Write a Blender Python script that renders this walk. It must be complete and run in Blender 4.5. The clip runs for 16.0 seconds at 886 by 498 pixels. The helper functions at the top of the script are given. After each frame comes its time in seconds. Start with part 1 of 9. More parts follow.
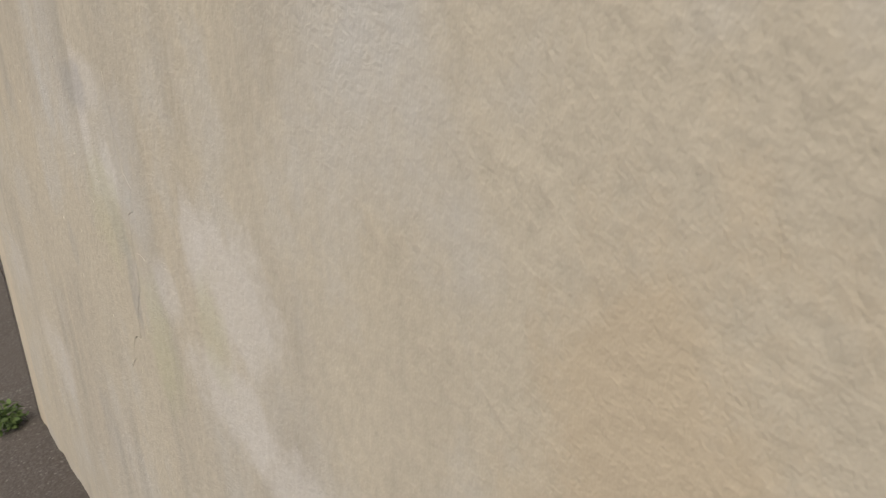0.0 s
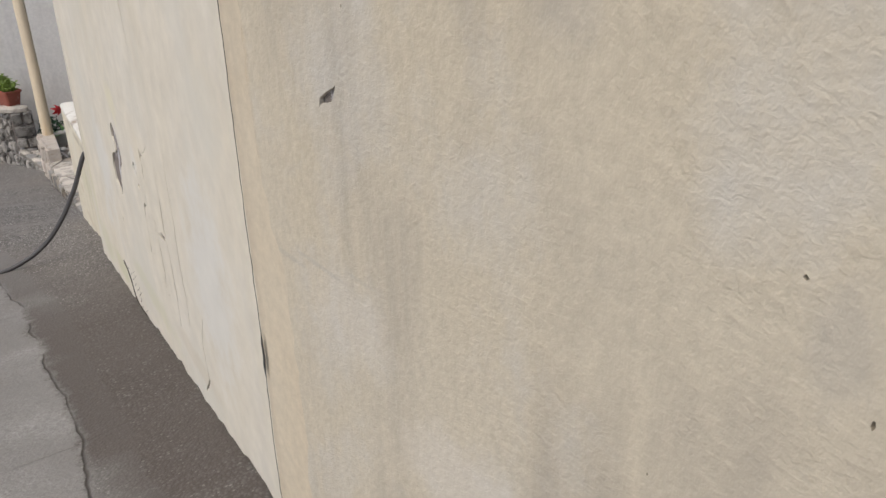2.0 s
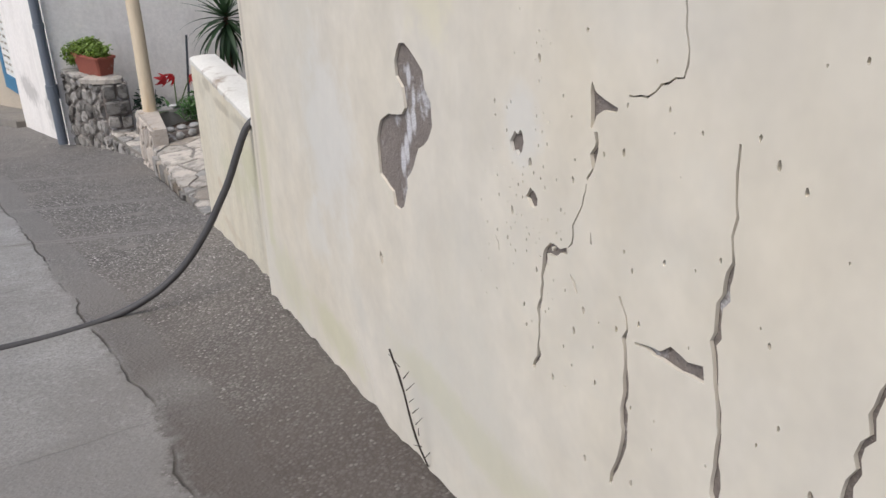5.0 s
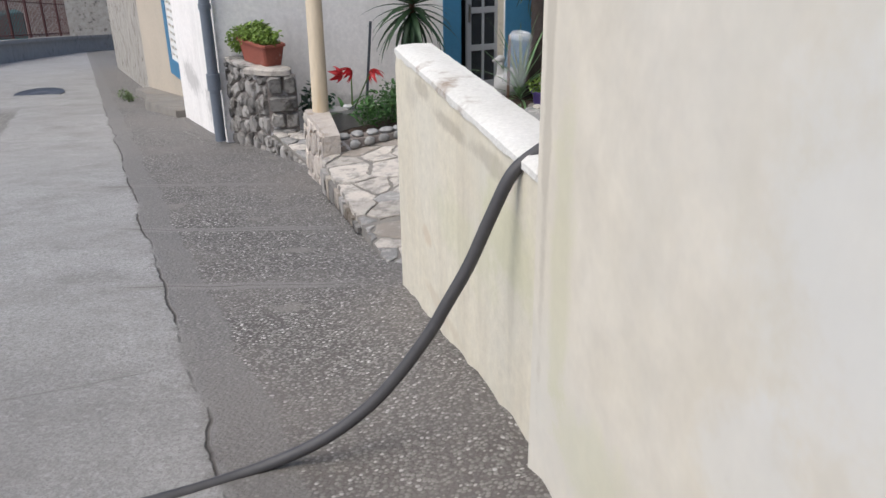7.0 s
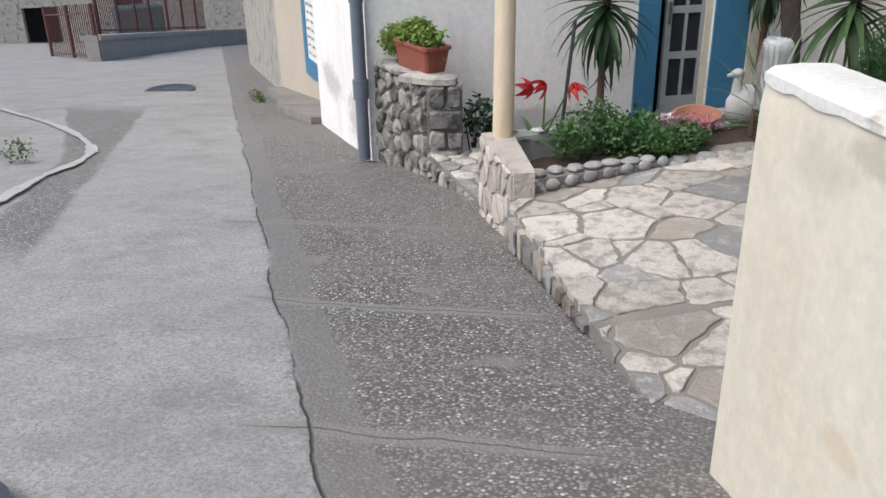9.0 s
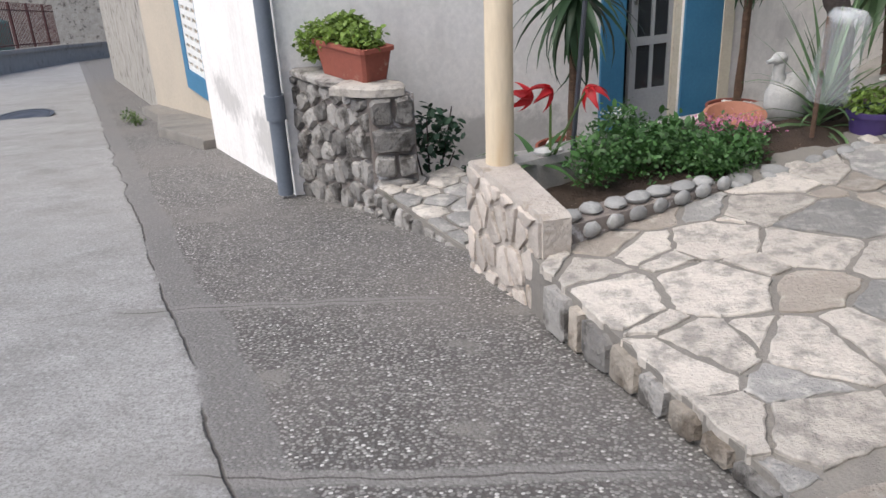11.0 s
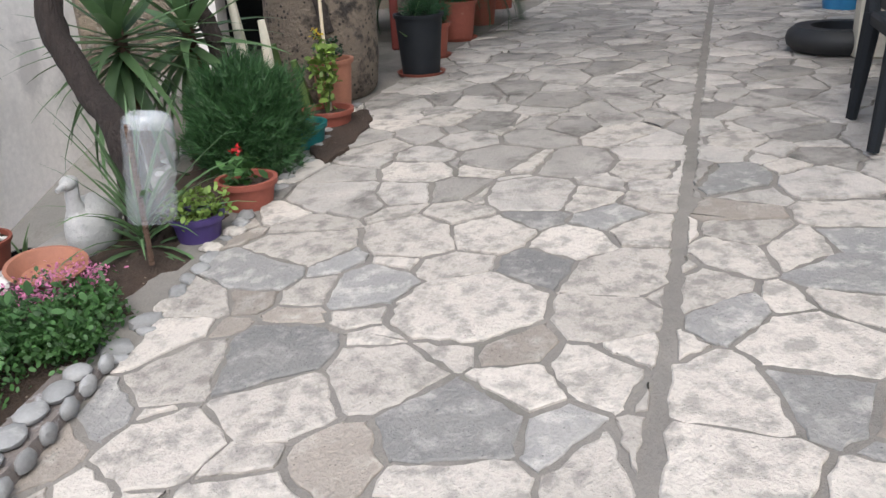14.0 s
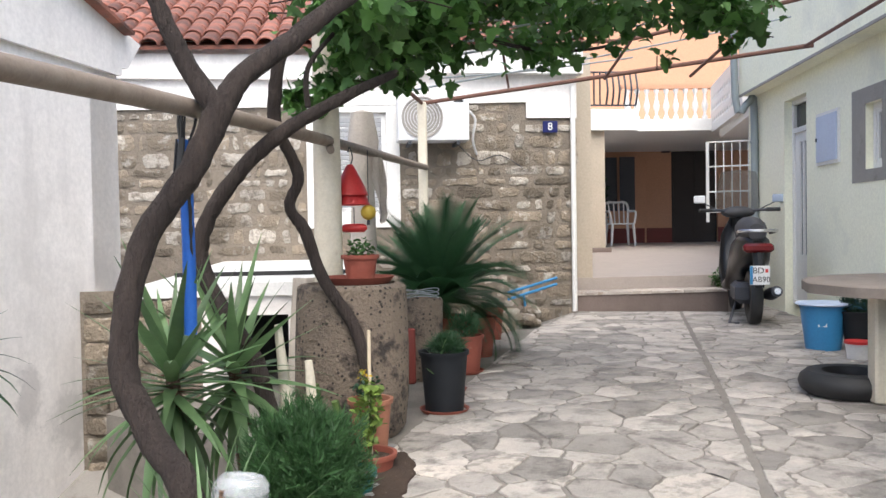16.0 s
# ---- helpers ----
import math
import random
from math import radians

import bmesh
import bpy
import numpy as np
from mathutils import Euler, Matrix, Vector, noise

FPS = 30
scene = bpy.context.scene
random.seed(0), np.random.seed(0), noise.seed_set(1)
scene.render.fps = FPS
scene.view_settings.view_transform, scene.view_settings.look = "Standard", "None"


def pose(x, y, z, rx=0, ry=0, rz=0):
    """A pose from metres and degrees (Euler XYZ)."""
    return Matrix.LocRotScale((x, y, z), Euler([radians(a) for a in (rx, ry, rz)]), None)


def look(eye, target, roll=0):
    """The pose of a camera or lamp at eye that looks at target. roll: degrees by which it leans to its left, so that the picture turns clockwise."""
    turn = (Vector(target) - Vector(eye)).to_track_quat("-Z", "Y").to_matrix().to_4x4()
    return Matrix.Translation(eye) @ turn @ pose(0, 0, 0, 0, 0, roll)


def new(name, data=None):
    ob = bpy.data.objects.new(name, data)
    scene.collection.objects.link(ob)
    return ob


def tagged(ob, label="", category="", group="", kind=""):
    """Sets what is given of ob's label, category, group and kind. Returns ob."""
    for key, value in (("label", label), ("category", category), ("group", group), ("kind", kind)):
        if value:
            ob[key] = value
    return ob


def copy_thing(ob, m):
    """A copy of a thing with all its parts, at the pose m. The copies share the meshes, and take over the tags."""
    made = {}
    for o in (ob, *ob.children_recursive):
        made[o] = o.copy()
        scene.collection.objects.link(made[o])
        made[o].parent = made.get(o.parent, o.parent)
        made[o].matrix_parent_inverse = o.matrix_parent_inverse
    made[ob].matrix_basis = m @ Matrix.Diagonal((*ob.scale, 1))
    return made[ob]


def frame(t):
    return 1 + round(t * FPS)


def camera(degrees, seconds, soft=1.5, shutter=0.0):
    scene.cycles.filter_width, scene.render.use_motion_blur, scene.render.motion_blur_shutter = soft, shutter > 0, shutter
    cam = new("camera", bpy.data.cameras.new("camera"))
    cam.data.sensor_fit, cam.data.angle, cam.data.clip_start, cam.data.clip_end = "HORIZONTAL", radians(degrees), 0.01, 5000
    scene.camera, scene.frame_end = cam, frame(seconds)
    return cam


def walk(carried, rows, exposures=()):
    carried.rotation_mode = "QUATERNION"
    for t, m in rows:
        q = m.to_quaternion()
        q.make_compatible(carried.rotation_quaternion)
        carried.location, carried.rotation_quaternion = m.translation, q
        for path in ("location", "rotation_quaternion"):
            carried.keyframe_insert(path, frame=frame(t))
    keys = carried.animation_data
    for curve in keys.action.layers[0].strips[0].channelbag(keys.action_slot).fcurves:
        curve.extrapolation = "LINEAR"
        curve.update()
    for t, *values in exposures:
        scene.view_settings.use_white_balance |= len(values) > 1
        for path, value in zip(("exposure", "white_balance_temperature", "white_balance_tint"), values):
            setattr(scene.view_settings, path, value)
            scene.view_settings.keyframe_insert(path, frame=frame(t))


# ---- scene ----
from mathutils.geometry import tessellate_polygon

cam = camera(55.2, 16.0)
METRES, EYE, TILT, LEAN, TURN = 9.4, 1.5, 0.0, 0.0, 0.0
ROWS = [
    (0.0, 0.0, 0.0, 0.0, -0.4, -24.2, 0.88),
    (0.5, -0.0318, 0.0254, -0.0071, 1.18, -24.23, 1.0),
    (1.0, -0.0601, 0.0497, -0.0161, 1.33, -24.19, 1.32),
    (1.5, -0.0872, 0.079, -0.0264, 0.71, -24.18, 1.3),
    (2.0, -0.1148, 0.1087, -0.036, 0.34, -24.29, 1.37),
    (2.5, -0.1391, 0.1435, -0.0506, 0.53, -24.38, 1.34),
    (3.0, -0.1618, 0.1761, -0.0627, 1.26, -24.45, 1.51),
    (5.5, -0.2588, 0.3419, -0.1127, 6.07, -24.29, 1.11),
    (6.0, -0.2745, 0.3761, -0.1203, 8.22, -24.26, 1.05),
    (6.5, -0.294, 0.406, -0.1262, 11.02, -24.15, 0.8),
    (7.0, -0.311, 0.4387, -0.133, 14.85, -24.06, 0.72),
    (7.5, -0.331, 0.4692, -0.1388, 19.1, -23.99, 0.71),
    (8.0, -0.3494, 0.5015, -0.1448, 21.79, -23.97, 0.89),
    (8.5, -0.3717, 0.5281, -0.1493, 23.03, -23.95, 0.93),
    (11.0, -0.4751, 0.651, -0.1747, 13.95, -24.4, 2.62),
    (11.5, -0.4891, 0.6787, -0.1768, 4.39, -24.76, 2.87),
    (12.0, -0.4993, 0.7019, -0.1749, -6.99, -25.05, 2.96),
    (12.5, -0.5086, 0.7191, -0.1754, -17.8, -25.29, 3.1),
    (13.0, -0.5091, 0.7346, -0.1766, -26.76, -25.61, 3.3),
    (13.5, -0.5079, 0.7387, -0.1771, -34.7, -25.45, 3.28),
    (14.0, -0.5103, 0.7411, -0.1747, -41.52, -22.15, 2.8),
    (14.5, -0.5146, 0.7473, -0.1678, -45.13, -13.58, 2.18),
    (15.0, -0.5198, 0.7566, -0.1601, -46.81, -4.87, 1.59),
    (15.5, -0.5255, 0.773, -0.157, -47.35, -1.92, 1.24),
    (16.0, -0.541, 0.7926, -0.1608, -46.16, -1.46, 0.94),
]
walk(cam, [(t, pose(0, 0, EYE, TILT, LEAN, TURN) @ pose(METRES * x, METRES * y, METRES * z, 90 + pitch, roll, yaw)) for t, x, y, z, yaw, pitch, roll in ROWS],
     exposures=((0, 0.12, 6950, 6), (0.5, 0.04, 7050, 6), (1.5, 0.22, 6700, 6), (3.0, 0.32, 6500, 6), (5.5, 0.40, 6250, 7), (8.5, 0.66, 6150, 6), (11.5, 0.72, 6200, 7), (14.5, 0.98, 6000, 6), (16.0, 1.28, 6250, 7)))

# ---- world and light ----
SKY_ELEVATION, SKY_TURN = radians(57), radians(219)
world = bpy.data.worlds.new("world")
scene.world = world
world.use_nodes = True
_t = world.node_tree
_sky = _t.nodes.new("ShaderNodeTexSky")
_sky.sky_type = "NISHITA"
_sky.sun_disc = False
_sky.sun_elevation, _sky.sun_rotation = SKY_ELEVATION, SKY_TURN
_sky.dust_density = 4.0
_sky.air_density = 0.7
_t.links.new(_sky.outputs[0], _t.nodes["Background"].inputs[0])
_t.nodes["Background"].inputs[1].default_value = 0.15
sun = new("sun", bpy.data.lights.new("sun", "SUN"))
sun.data.energy, sun.data.angle, sun.data.color = 1.1, radians(70), (1.0, 0.95, 0.88)
sun.matrix_world = look((0, 0, 0), (-math.sin(SKY_TURN) * math.cos(SKY_ELEVATION), -math.cos(SKY_TURN) * math.cos(SKY_ELEVATION), -math.sin(SKY_ELEVATION)))


# ---- materials ----
def material(name, a, b=None, scale=6.0, rough=0.8, bump=0.3, grain=60.0, deep=0.01, metal=0.0, vary="", amount=0.25,
             dirt=None, dirt_scale=1.5, dirt_low=0.55, dirt_high=0.7, speck=None, stretch=(1, 1, 1), gloss=0.5, marks=(), streak=None, coarse=0.0):
    """marks: stains as x, height, half width, half height, colour, strength. streak: colour and strength of runs of dirt."""
    m = bpy.data.materials.new(name)
    m.use_nodes = True
    t = m.node_tree
    n, link = t.nodes, t.links
    bsdf = n["Principled BSDF"]
    bsdf.inputs["Roughness"].default_value, bsdf.inputs["Metallic"].default_value = rough, metal
    bsdf.inputs["Specular IOR Level"].default_value = gloss
    co = n.new("ShaderNodeTexCoord")
    mp = n.new("ShaderNodeMapping")
    mp.inputs["Scale"].default_value = stretch
    link.new(co.outputs["Object"], mp.inputs[0])
    at = mp.outputs[0]

    def tex(s, detail=4.0, rough_=0.6):
        x = n.new("ShaderNodeTexNoise")
        x.inputs["Scale"].default_value, x.inputs["Detail"].default_value, x.inputs["Roughness"].default_value = s, detail, rough_
        link.new(at, x.inputs["Vector"])
        return x.outputs["Fac"]

    def ramp(src, lo, hi):
        x = n.new("ShaderNodeMapRange")
        x.inputs[1].default_value, x.inputs[2].default_value = lo, hi
        link.new(src, x.inputs[0])
        return x.outputs[0]

    def mix(fac, p, q, kind="MIX"):
        x = n.new("ShaderNodeMix")
        x.data_type, x.blend_type = "RGBA", kind
        for s, val in ((0, fac), (6, p), (7, q)):
            if isinstance(val, (int, float)):
                x.inputs[s].default_value = val
            elif isinstance(val, tuple):
                x.inputs[s].default_value = (*val[:3], 1)
            else:
                link.new(val, x.inputs[s])
        return x.outputs[2]

    b = b or tuple(c * 0.8 for c in a)
    colour = mix(ramp(tex(scale), 0.3, 0.7), a, b)
    fine = tex(grain, 3.0, 0.7)
    colour = mix(0.35, colour, mix(ramp(fine, 0.3, 0.7), tuple(c * 0.72 for c in a), tuple(min(1, c * 1.15) for c in a)))
    if dirt:
        colour = mix(ramp(tex(dirt_scale, 8.0, 0.65), dirt_low, dirt_high), colour, dirt)
    if speck:
        v = n.new("ShaderNodeTexVoronoi")
        v.inputs["Scale"].default_value = speck[1]
        link.new(at, v.inputs["Vector"])
        r = ramp(v.outputs["Distance"], speck[2], speck[2] * 0.6)
        keep = ramp(v.outputs["Color"], speck[3], speck[3] + 0.02)
        mul = n.new("ShaderNodeMath")
        mul.operation = "MULTIPLY"
        link.new(r, mul.inputs[0]), link.new(keep, mul.inputs[1])
        colour = mix(mul.outputs[0], colour, speck[0])
    def calc(op, *vals):
        x = n.new("ShaderNodeMath")
        x.operation = op
        for i, val in enumerate(vals):
            if isinstance(val, (int, float)):
                x.inputs[i].default_value = val
            else:
                link.new(val, x.inputs[i])
        return x.outputs[0]

    if streak:
        runs = n.new("ShaderNodeMapping")
        runs.inputs["Scale"].default_value = (1, 1, 0.12)
        link.new(co.outputs["Object"], runs.inputs[0])
        x = n.new("ShaderNodeTexNoise")
        x.inputs["Scale"].default_value, x.inputs["Detail"].default_value, x.inputs["Roughness"].default_value = 8, 6, 0.6
        link.new(runs.outputs[0], x.inputs["Vector"])
        run = calc("MULTIPLY", ramp(x.outputs["Fac"], 0.43, 0.62), ramp(tex(2.2, 4.0), 0.40, 0.58))
        colour = mix(calc("MULTIPLY", run, streak[1]), colour, streak[0])
    if marks:
        sep = n.new("ShaderNodeSeparateXYZ")
        link.new(co.outputs["Object"], sep.inputs[0])
        edge_noise = calc("MULTIPLY", calc("SUBTRACT", tex(9.0, 8.0, 0.7), 0.5), 2.2)
        for mx_, mz, rx, rz, shade, strength in marks:
            dx = calc("DIVIDE", calc("SUBTRACT", sep.outputs[0], mx_), rx)
            dz = calc("DIVIDE", calc("SUBTRACT", sep.outputs[2], mz), rz)
            d = calc("SQRT", calc("ADD", calc("MULTIPLY", dx, dx), calc("MULTIPLY", dz, dz)))
            inside = ramp(calc("SUBTRACT", calc("ADD", 1.0, edge_noise), d), -0.05, 0.45)
            colour = mix(calc("MULTIPLY", inside, strength), colour, shade)
    if vary:
        if vary == "object":
            rnd = n.new("ShaderNodeObjectInfo").outputs["Random"]
        else:
            rnd = n.new("ShaderNodeNewGeometry").outputs["Random Per Island"]
        lo = n.new("ShaderNodeMapRange")
        lo.inputs[3].default_value, lo.inputs[4].default_value = 1 - amount, 1 + amount * 0.6
        link.new(rnd, lo.inputs[0])
        hsv = n.new("ShaderNodeHueSaturation")
        link.new(colour, hsv.inputs["Color"]), link.new(lo.outputs[0], hsv.inputs["Value"])
        colour = hsv.outputs[0]
    link.new(colour, bsdf.inputs["Base Color"])
    if bump:
        bp = n.new("ShaderNodeBump")
        bp.inputs["Strength"].default_value, bp.inputs["Distance"].default_value = bump, deep
        add = n.new("ShaderNodeMath")
        add.operation = "ADD"
        link.new(fine, add.inputs[0]), link.new(tex(scale * 3, 4.0), add.inputs[1])
        height = add.outputs[0]
        if coarse:
            ripple = n.new("ShaderNodeMapping")
            ripple.inputs["Scale"].default_value = (1, 1, 1.5)
            link.new(co.outputs["Object"], ripple.inputs[0])
            x = n.new("ShaderNodeTexNoise")
            x.inputs["Scale"].default_value, x.inputs["Detail"].default_value, x.inputs["Distortion"].default_value = 66, 5, 1.0
            link.new(ripple.outputs[0], x.inputs["Vector"])
            height = calc("ADD", height, calc("MULTIPLY", calc("MULTIPLY", x.outputs["Fac"], coarse), ramp(tex(1.3, 3.0), 0.42, 0.58)))
        link.new(height, bp.inputs["Height"])
        link.new(bp.outputs[0], bsdf.inputs["Normal"])
    return m


M = {}
LIME, GREENISH, SOOT, TAN = (0.60, 0.565, 0.52), (0.47, 0.455, 0.29), (0.33, 0.315, 0.30), (0.50, 0.395, 0.265)


def along_old(s_, z, rs, rz, shade, strength):
    return (-1.505 + 0.5916 * s_, z, rs * 0.5916, rz, shade, strength)


OLD_MARKS = [along_old(*m) for m in (
    (2.10, 1.02, 0.13, 0.13, LIME, 0.6), (1.98, 1.06, 0.05, 0.10, LIME, 0.6), (2.06, 0.85, 0.17, 0.08, LIME, 0.6), (2.25, 0.80, 0.16, 0.07, LIME, 0.6),
    (1.53, 1.12, 0.035, 0.14, LIME, 0.6), (1.64, 1.06, 0.05, 0.06, LIME, 0.65), (1.60, 1.20, 0.06, 0.05, LIME, 0.5), (1.84, 0.93, 0.06, 0.06, LIME, 0.5),
    (1.50, 1.18, 0.08, 0.05, SOOT, 0.5), (1.63, 0.95, 0.05, 0.06, SOOT, 0.35), (1.66, 0.86, 0.03, 0.10, SOOT, 0.4), (1.25, 0.80, 0.05, 0.08, SOOT, 0.28), (0.92, 1.04, 0.05, 0.07, SOOT, 0.22),
    (1.58, 0.98, 0.12, 0.12, GREENISH, 0.3), (1.76, 0.80, 0.08, 0.14, GREENISH, 0.4), (2.02, 0.94, 0.07, 0.09, GREENISH, 0.35), (0.40, 0.45, 0.14, 0.10, LIME, 0.2), (0.75, 0.30, 0.2, 0.12, LIME, 0.35),
    (2.75, 1.15, 0.14, 0.2, TAN, 0.5), (0.06, 0.75, 0.045, 0.5, TAN, 0.5), (0.16, 0.50, 0.10, 0.007, SOOT, 0.25), (0.32, 0.525, 0.10, 0.006, SOOT, 0.3), (0.45, 0.55, 0.07, 0.006, SOOT, 0.2))]
PALE, ALGAE, RUN = (0.60, 0.60, 0.585), (0.46, 0.46, 0.26), (0.30, 0.26, 0.20)


def along_new(s_, z, rs, rz, shade, strength):
    return (-1.5 - 0.4993 * s_, z, rs * 0.4993, rz, shade, strength)


NEW_MARKS = [along_new(*m) for m in (
    (3.14, -0.35, 0.05, 0.35, ALGAE, 0.35), (2.95, -0.66, 0.22, 0.12, ALGAE, 0.3), (2.5, -0.62, 0.25, 0.07, ALGAE, 0.4), (1.7, -0.42, 0.5, 0.06, ALGAE, 0.25), (3.22, 0.0, 0.02, 0.6, RUN, 0.4),
    (2.45, -0.05, 0.22, 0.26, PALE, 0.5), (1.54, 0.20, 0.05, 0.06, PALE, 0.45), (0.55, 0.10, 0.25, 0.35, PALE, 0.55), (2.6, -0.35, 0.12, 0.1, PALE, 0.4), (1.85, 0.36, 0.10, 0.10, (0.64, 0.60, 0.42), 0.5),
    (0.95, -0.35, 0.35, 0.05, (0.46, 0.39, 0.29), 0.3))]
PARAPET_MARKS = [(-3.22, -0.45, 0.10, 0.14, ALGAE, 0.4), (-3.40, -0.60, 0.16, 0.10, ALGAE, 0.25), (-3.66, -0.36, 0.05, 0.05, RUN, 0.25), (-3.45, -0.34, 0.10, 0.025, RUN, 0.5), (-3.28, -0.33, 0.09, 0.03, RUN, 0.45),
                 (-3.60, -0.31, 0.06, 0.03, RUN, 0.5), (-3.58, -0.75, 0.03, 0.03, (0.52, 0.42, 0.30), 0.6), (-3.5, -0.92, 0.12, 0.03, (0.50, 0.42, 0.31), 0.5)]
HOUSE_MARKS = [(-6.7, -1.62, 0.30, 0.2, (0.34, 0.32, 0.30), 0.6), (-7.4, -1.55, 0.3, 0.16, (0.36, 0.34, 0.32), 0.6), (-6.45, -1.2, 0.10, 0.5, (0.45, 0.44, 0.42), 0.5), (-5.4, -1.62, 0.5, 0.16, (0.33, 0.32, 0.30), 0.6),
               (-3.35, -0.9, 0.10, 0.22, (0.40, 0.38, 0.37), 0.5), (-3.7, -1.2, 0.08, 0.1, (0.42, 0.40, 0.39), 0.45), (-4.2, -1.6, 0.4, 0.1, (0.4, 0.38, 0.36), 0.4), (-3.0, -1.1, 0.25, 0.2, (0.42, 0.40, 0.38), 0.5)]
M["plaster_rough"] = material("old_beige_render", (0.50, 0.44, 0.34), (0.51, 0.465, 0.385), 1.8, 0.9, 0.30, 52, 0.010, dirt=(0.50, 0.475, 0.43), dirt_scale=2.6, dirt_low=0.48, dirt_high=0.66, stretch=(1, 1, 0.8), marks=OLD_MARKS, streak=((0.34, 0.305, 0.255), 0.62), coarse=0.75)
M["plaster_smooth"] = material("smooth_beige_render", (0.54, 0.46, 0.345), (0.57, 0.51, 0.41), 3, 0.85, 0.25, 40, 0.004, streak=((0.42, 0.36, 0.28), 0.5))
M["plaster_cream"] = material("cream_painted_render", (0.63, 0.575, 0.475), (0.63, 0.60, 0.545), 1.9, 0.8, 0.16, 9, 0.010, dirt=(0.57, 0.55, 0.49), dirt_scale=1.6, dirt_low=0.5, dirt_high=0.74, marks=NEW_MARKS, streak=((0.52, 0.48, 0.38), 0.25))
M["plaster_parapet"] = material("stained_cream_render", (0.62, 0.56, 0.43), (0.62, 0.585, 0.50), 2.4, 0.85, 0.25, 30, 0.006, dirt=(0.57, 0.54, 0.45), dirt_scale=2.6, dirt_low=0.5, dirt_high=0.74, marks=PARAPET_MARKS, streak=((0.42, 0.37, 0.29), 0.4))
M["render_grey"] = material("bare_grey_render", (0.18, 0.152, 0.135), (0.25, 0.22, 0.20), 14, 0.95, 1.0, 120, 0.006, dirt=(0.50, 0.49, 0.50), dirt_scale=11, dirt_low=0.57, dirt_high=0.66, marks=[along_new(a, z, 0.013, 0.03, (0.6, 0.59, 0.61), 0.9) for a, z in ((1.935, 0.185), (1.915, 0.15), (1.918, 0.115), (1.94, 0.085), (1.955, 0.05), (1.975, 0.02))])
M["plaster_white"] = material("white_house_render", (0.83, 0.79, 0.75), (0.86, 0.83, 0.80), 1.2, 0.85, 0.3, 30, 0.006, dirt=(0.68, 0.65, 0.62), dirt_scale=1.1, dirt_low=0.52, dirt_high=0.75, marks=HOUSE_MARKS, streak=((0.55, 0.52, 0.49), 0.3))
M["plaster_green"] = material("pale_green_render", (0.88, 0.87, 0.68), (0.90, 0.885, 0.74), 1.2, 0.85, 0.15, 40, 0.004, dirt=(0.62, 0.63, 0.55), dirt_scale=0.8, dirt_low=0.55, dirt_high=0.8)
M["plaster_tan"] = material("tan_house_render", (0.50, 0.43, 0.34), (0.43, 0.375, 0.30), 2, 0.9, 0.3, 40, 0.006)
M["peach"] = material("peach_house_paint", (0.55, 0.30, 0.18), (0.52, 0.285, 0.175), 1.5, 0.8, 0.1, 30)
M["dark_red"] = material("dark_red_paint", (0.17, 0.028, 0.02), (0.14, 0.03, 0.022), 3, 0.6, 0.1, 30)
M["white_paint"] = material("white_gloss_paint", (0.78, 0.77, 0.74), (0.72, 0.71, 0.68), 6, 0.45, 0.1, 60, 0.002)
M["cream_paint"] = material("aged_cream_paint", (0.66, 0.61, 0.50), (0.58, 0.52, 0.40), 8, 0.6, 0.2, 60, 0.003, dirt=(0.35, 0.26, 0.17), dirt_scale=6, dirt_low=0.62, dirt_high=0.75)
M["blue_paint"] = material("blue_door_paint", (0.045, 0.17, 0.30), (0.06, 0.21, 0.36), 5, 0.55, 0.15, 60, 0.002)
M["sky_paint"] = material("pale_blue_paint", (0.48, 0.56, 0.70), (0.45, 0.52, 0.66), 5, 0.5, 0.1, 60, 0.002)
M["grey_door"] = material("grey_door_paint", (0.36, 0.37, 0.38), (0.31, 0.32, 0.33), 6, 0.5, 0.1, 60, 0.002)
M["dark_wood"] = material("dark_brown_door", (0.022, 0.014, 0.011), (0.03, 0.018, 0.013), 6, 0.5, 0.2, 60, 0.003)
# near-black colour that stands in for unlit rooms and a crack's depth
M["painted_dark"] = material("painted_unlit_dark", (0.02, 0.02, 0.02), (0.03, 0.03, 0.03), 4, 0.9, 0)
M["concrete"] = material("grey_concrete", (0.33, 0.31, 0.285), (0.25, 0.235, 0.215), 4, 0.92, 0.5, 90, 0.006, dirt=(0.17, 0.15, 0.13), dirt_scale=3, dirt_low=0.58, dirt_high=0.72)
M["mortar"] = material("pavement_mortar", (0.235, 0.215, 0.19), (0.16, 0.146, 0.13), 7, 0.95, 0.9, 120, 0.006, dirt=(0.13, 0.12, 0.10), dirt_scale=2, dirt_low=0.55, dirt_high=0.7)
PITS = dict(bump=0.9, grain=70, deep=0.010, vary="object")
M["lime_light"] = material("pale_limestone", (0.55, 0.50, 0.44), (0.42, 0.38, 0.335), 5, 0.75, amount=0.24, dirt=(0.29, 0.265, 0.235), dirt_scale=17, dirt_low=0.47, dirt_high=0.62, speck=((0.20, 0.185, 0.165), 120, 0.32, 0.88), **PITS)
M["lime_grey"] = material("grey_blue_limestone", (0.31, 0.295, 0.275), (0.185, 0.182, 0.178), 5, 0.7, amount=0.3, dirt=(0.46, 0.43, 0.395), dirt_scale=14, dirt_low=0.50, dirt_high=0.66, speck=((0.12, 0.115, 0.11), 120, 0.34, 0.85), **PITS)
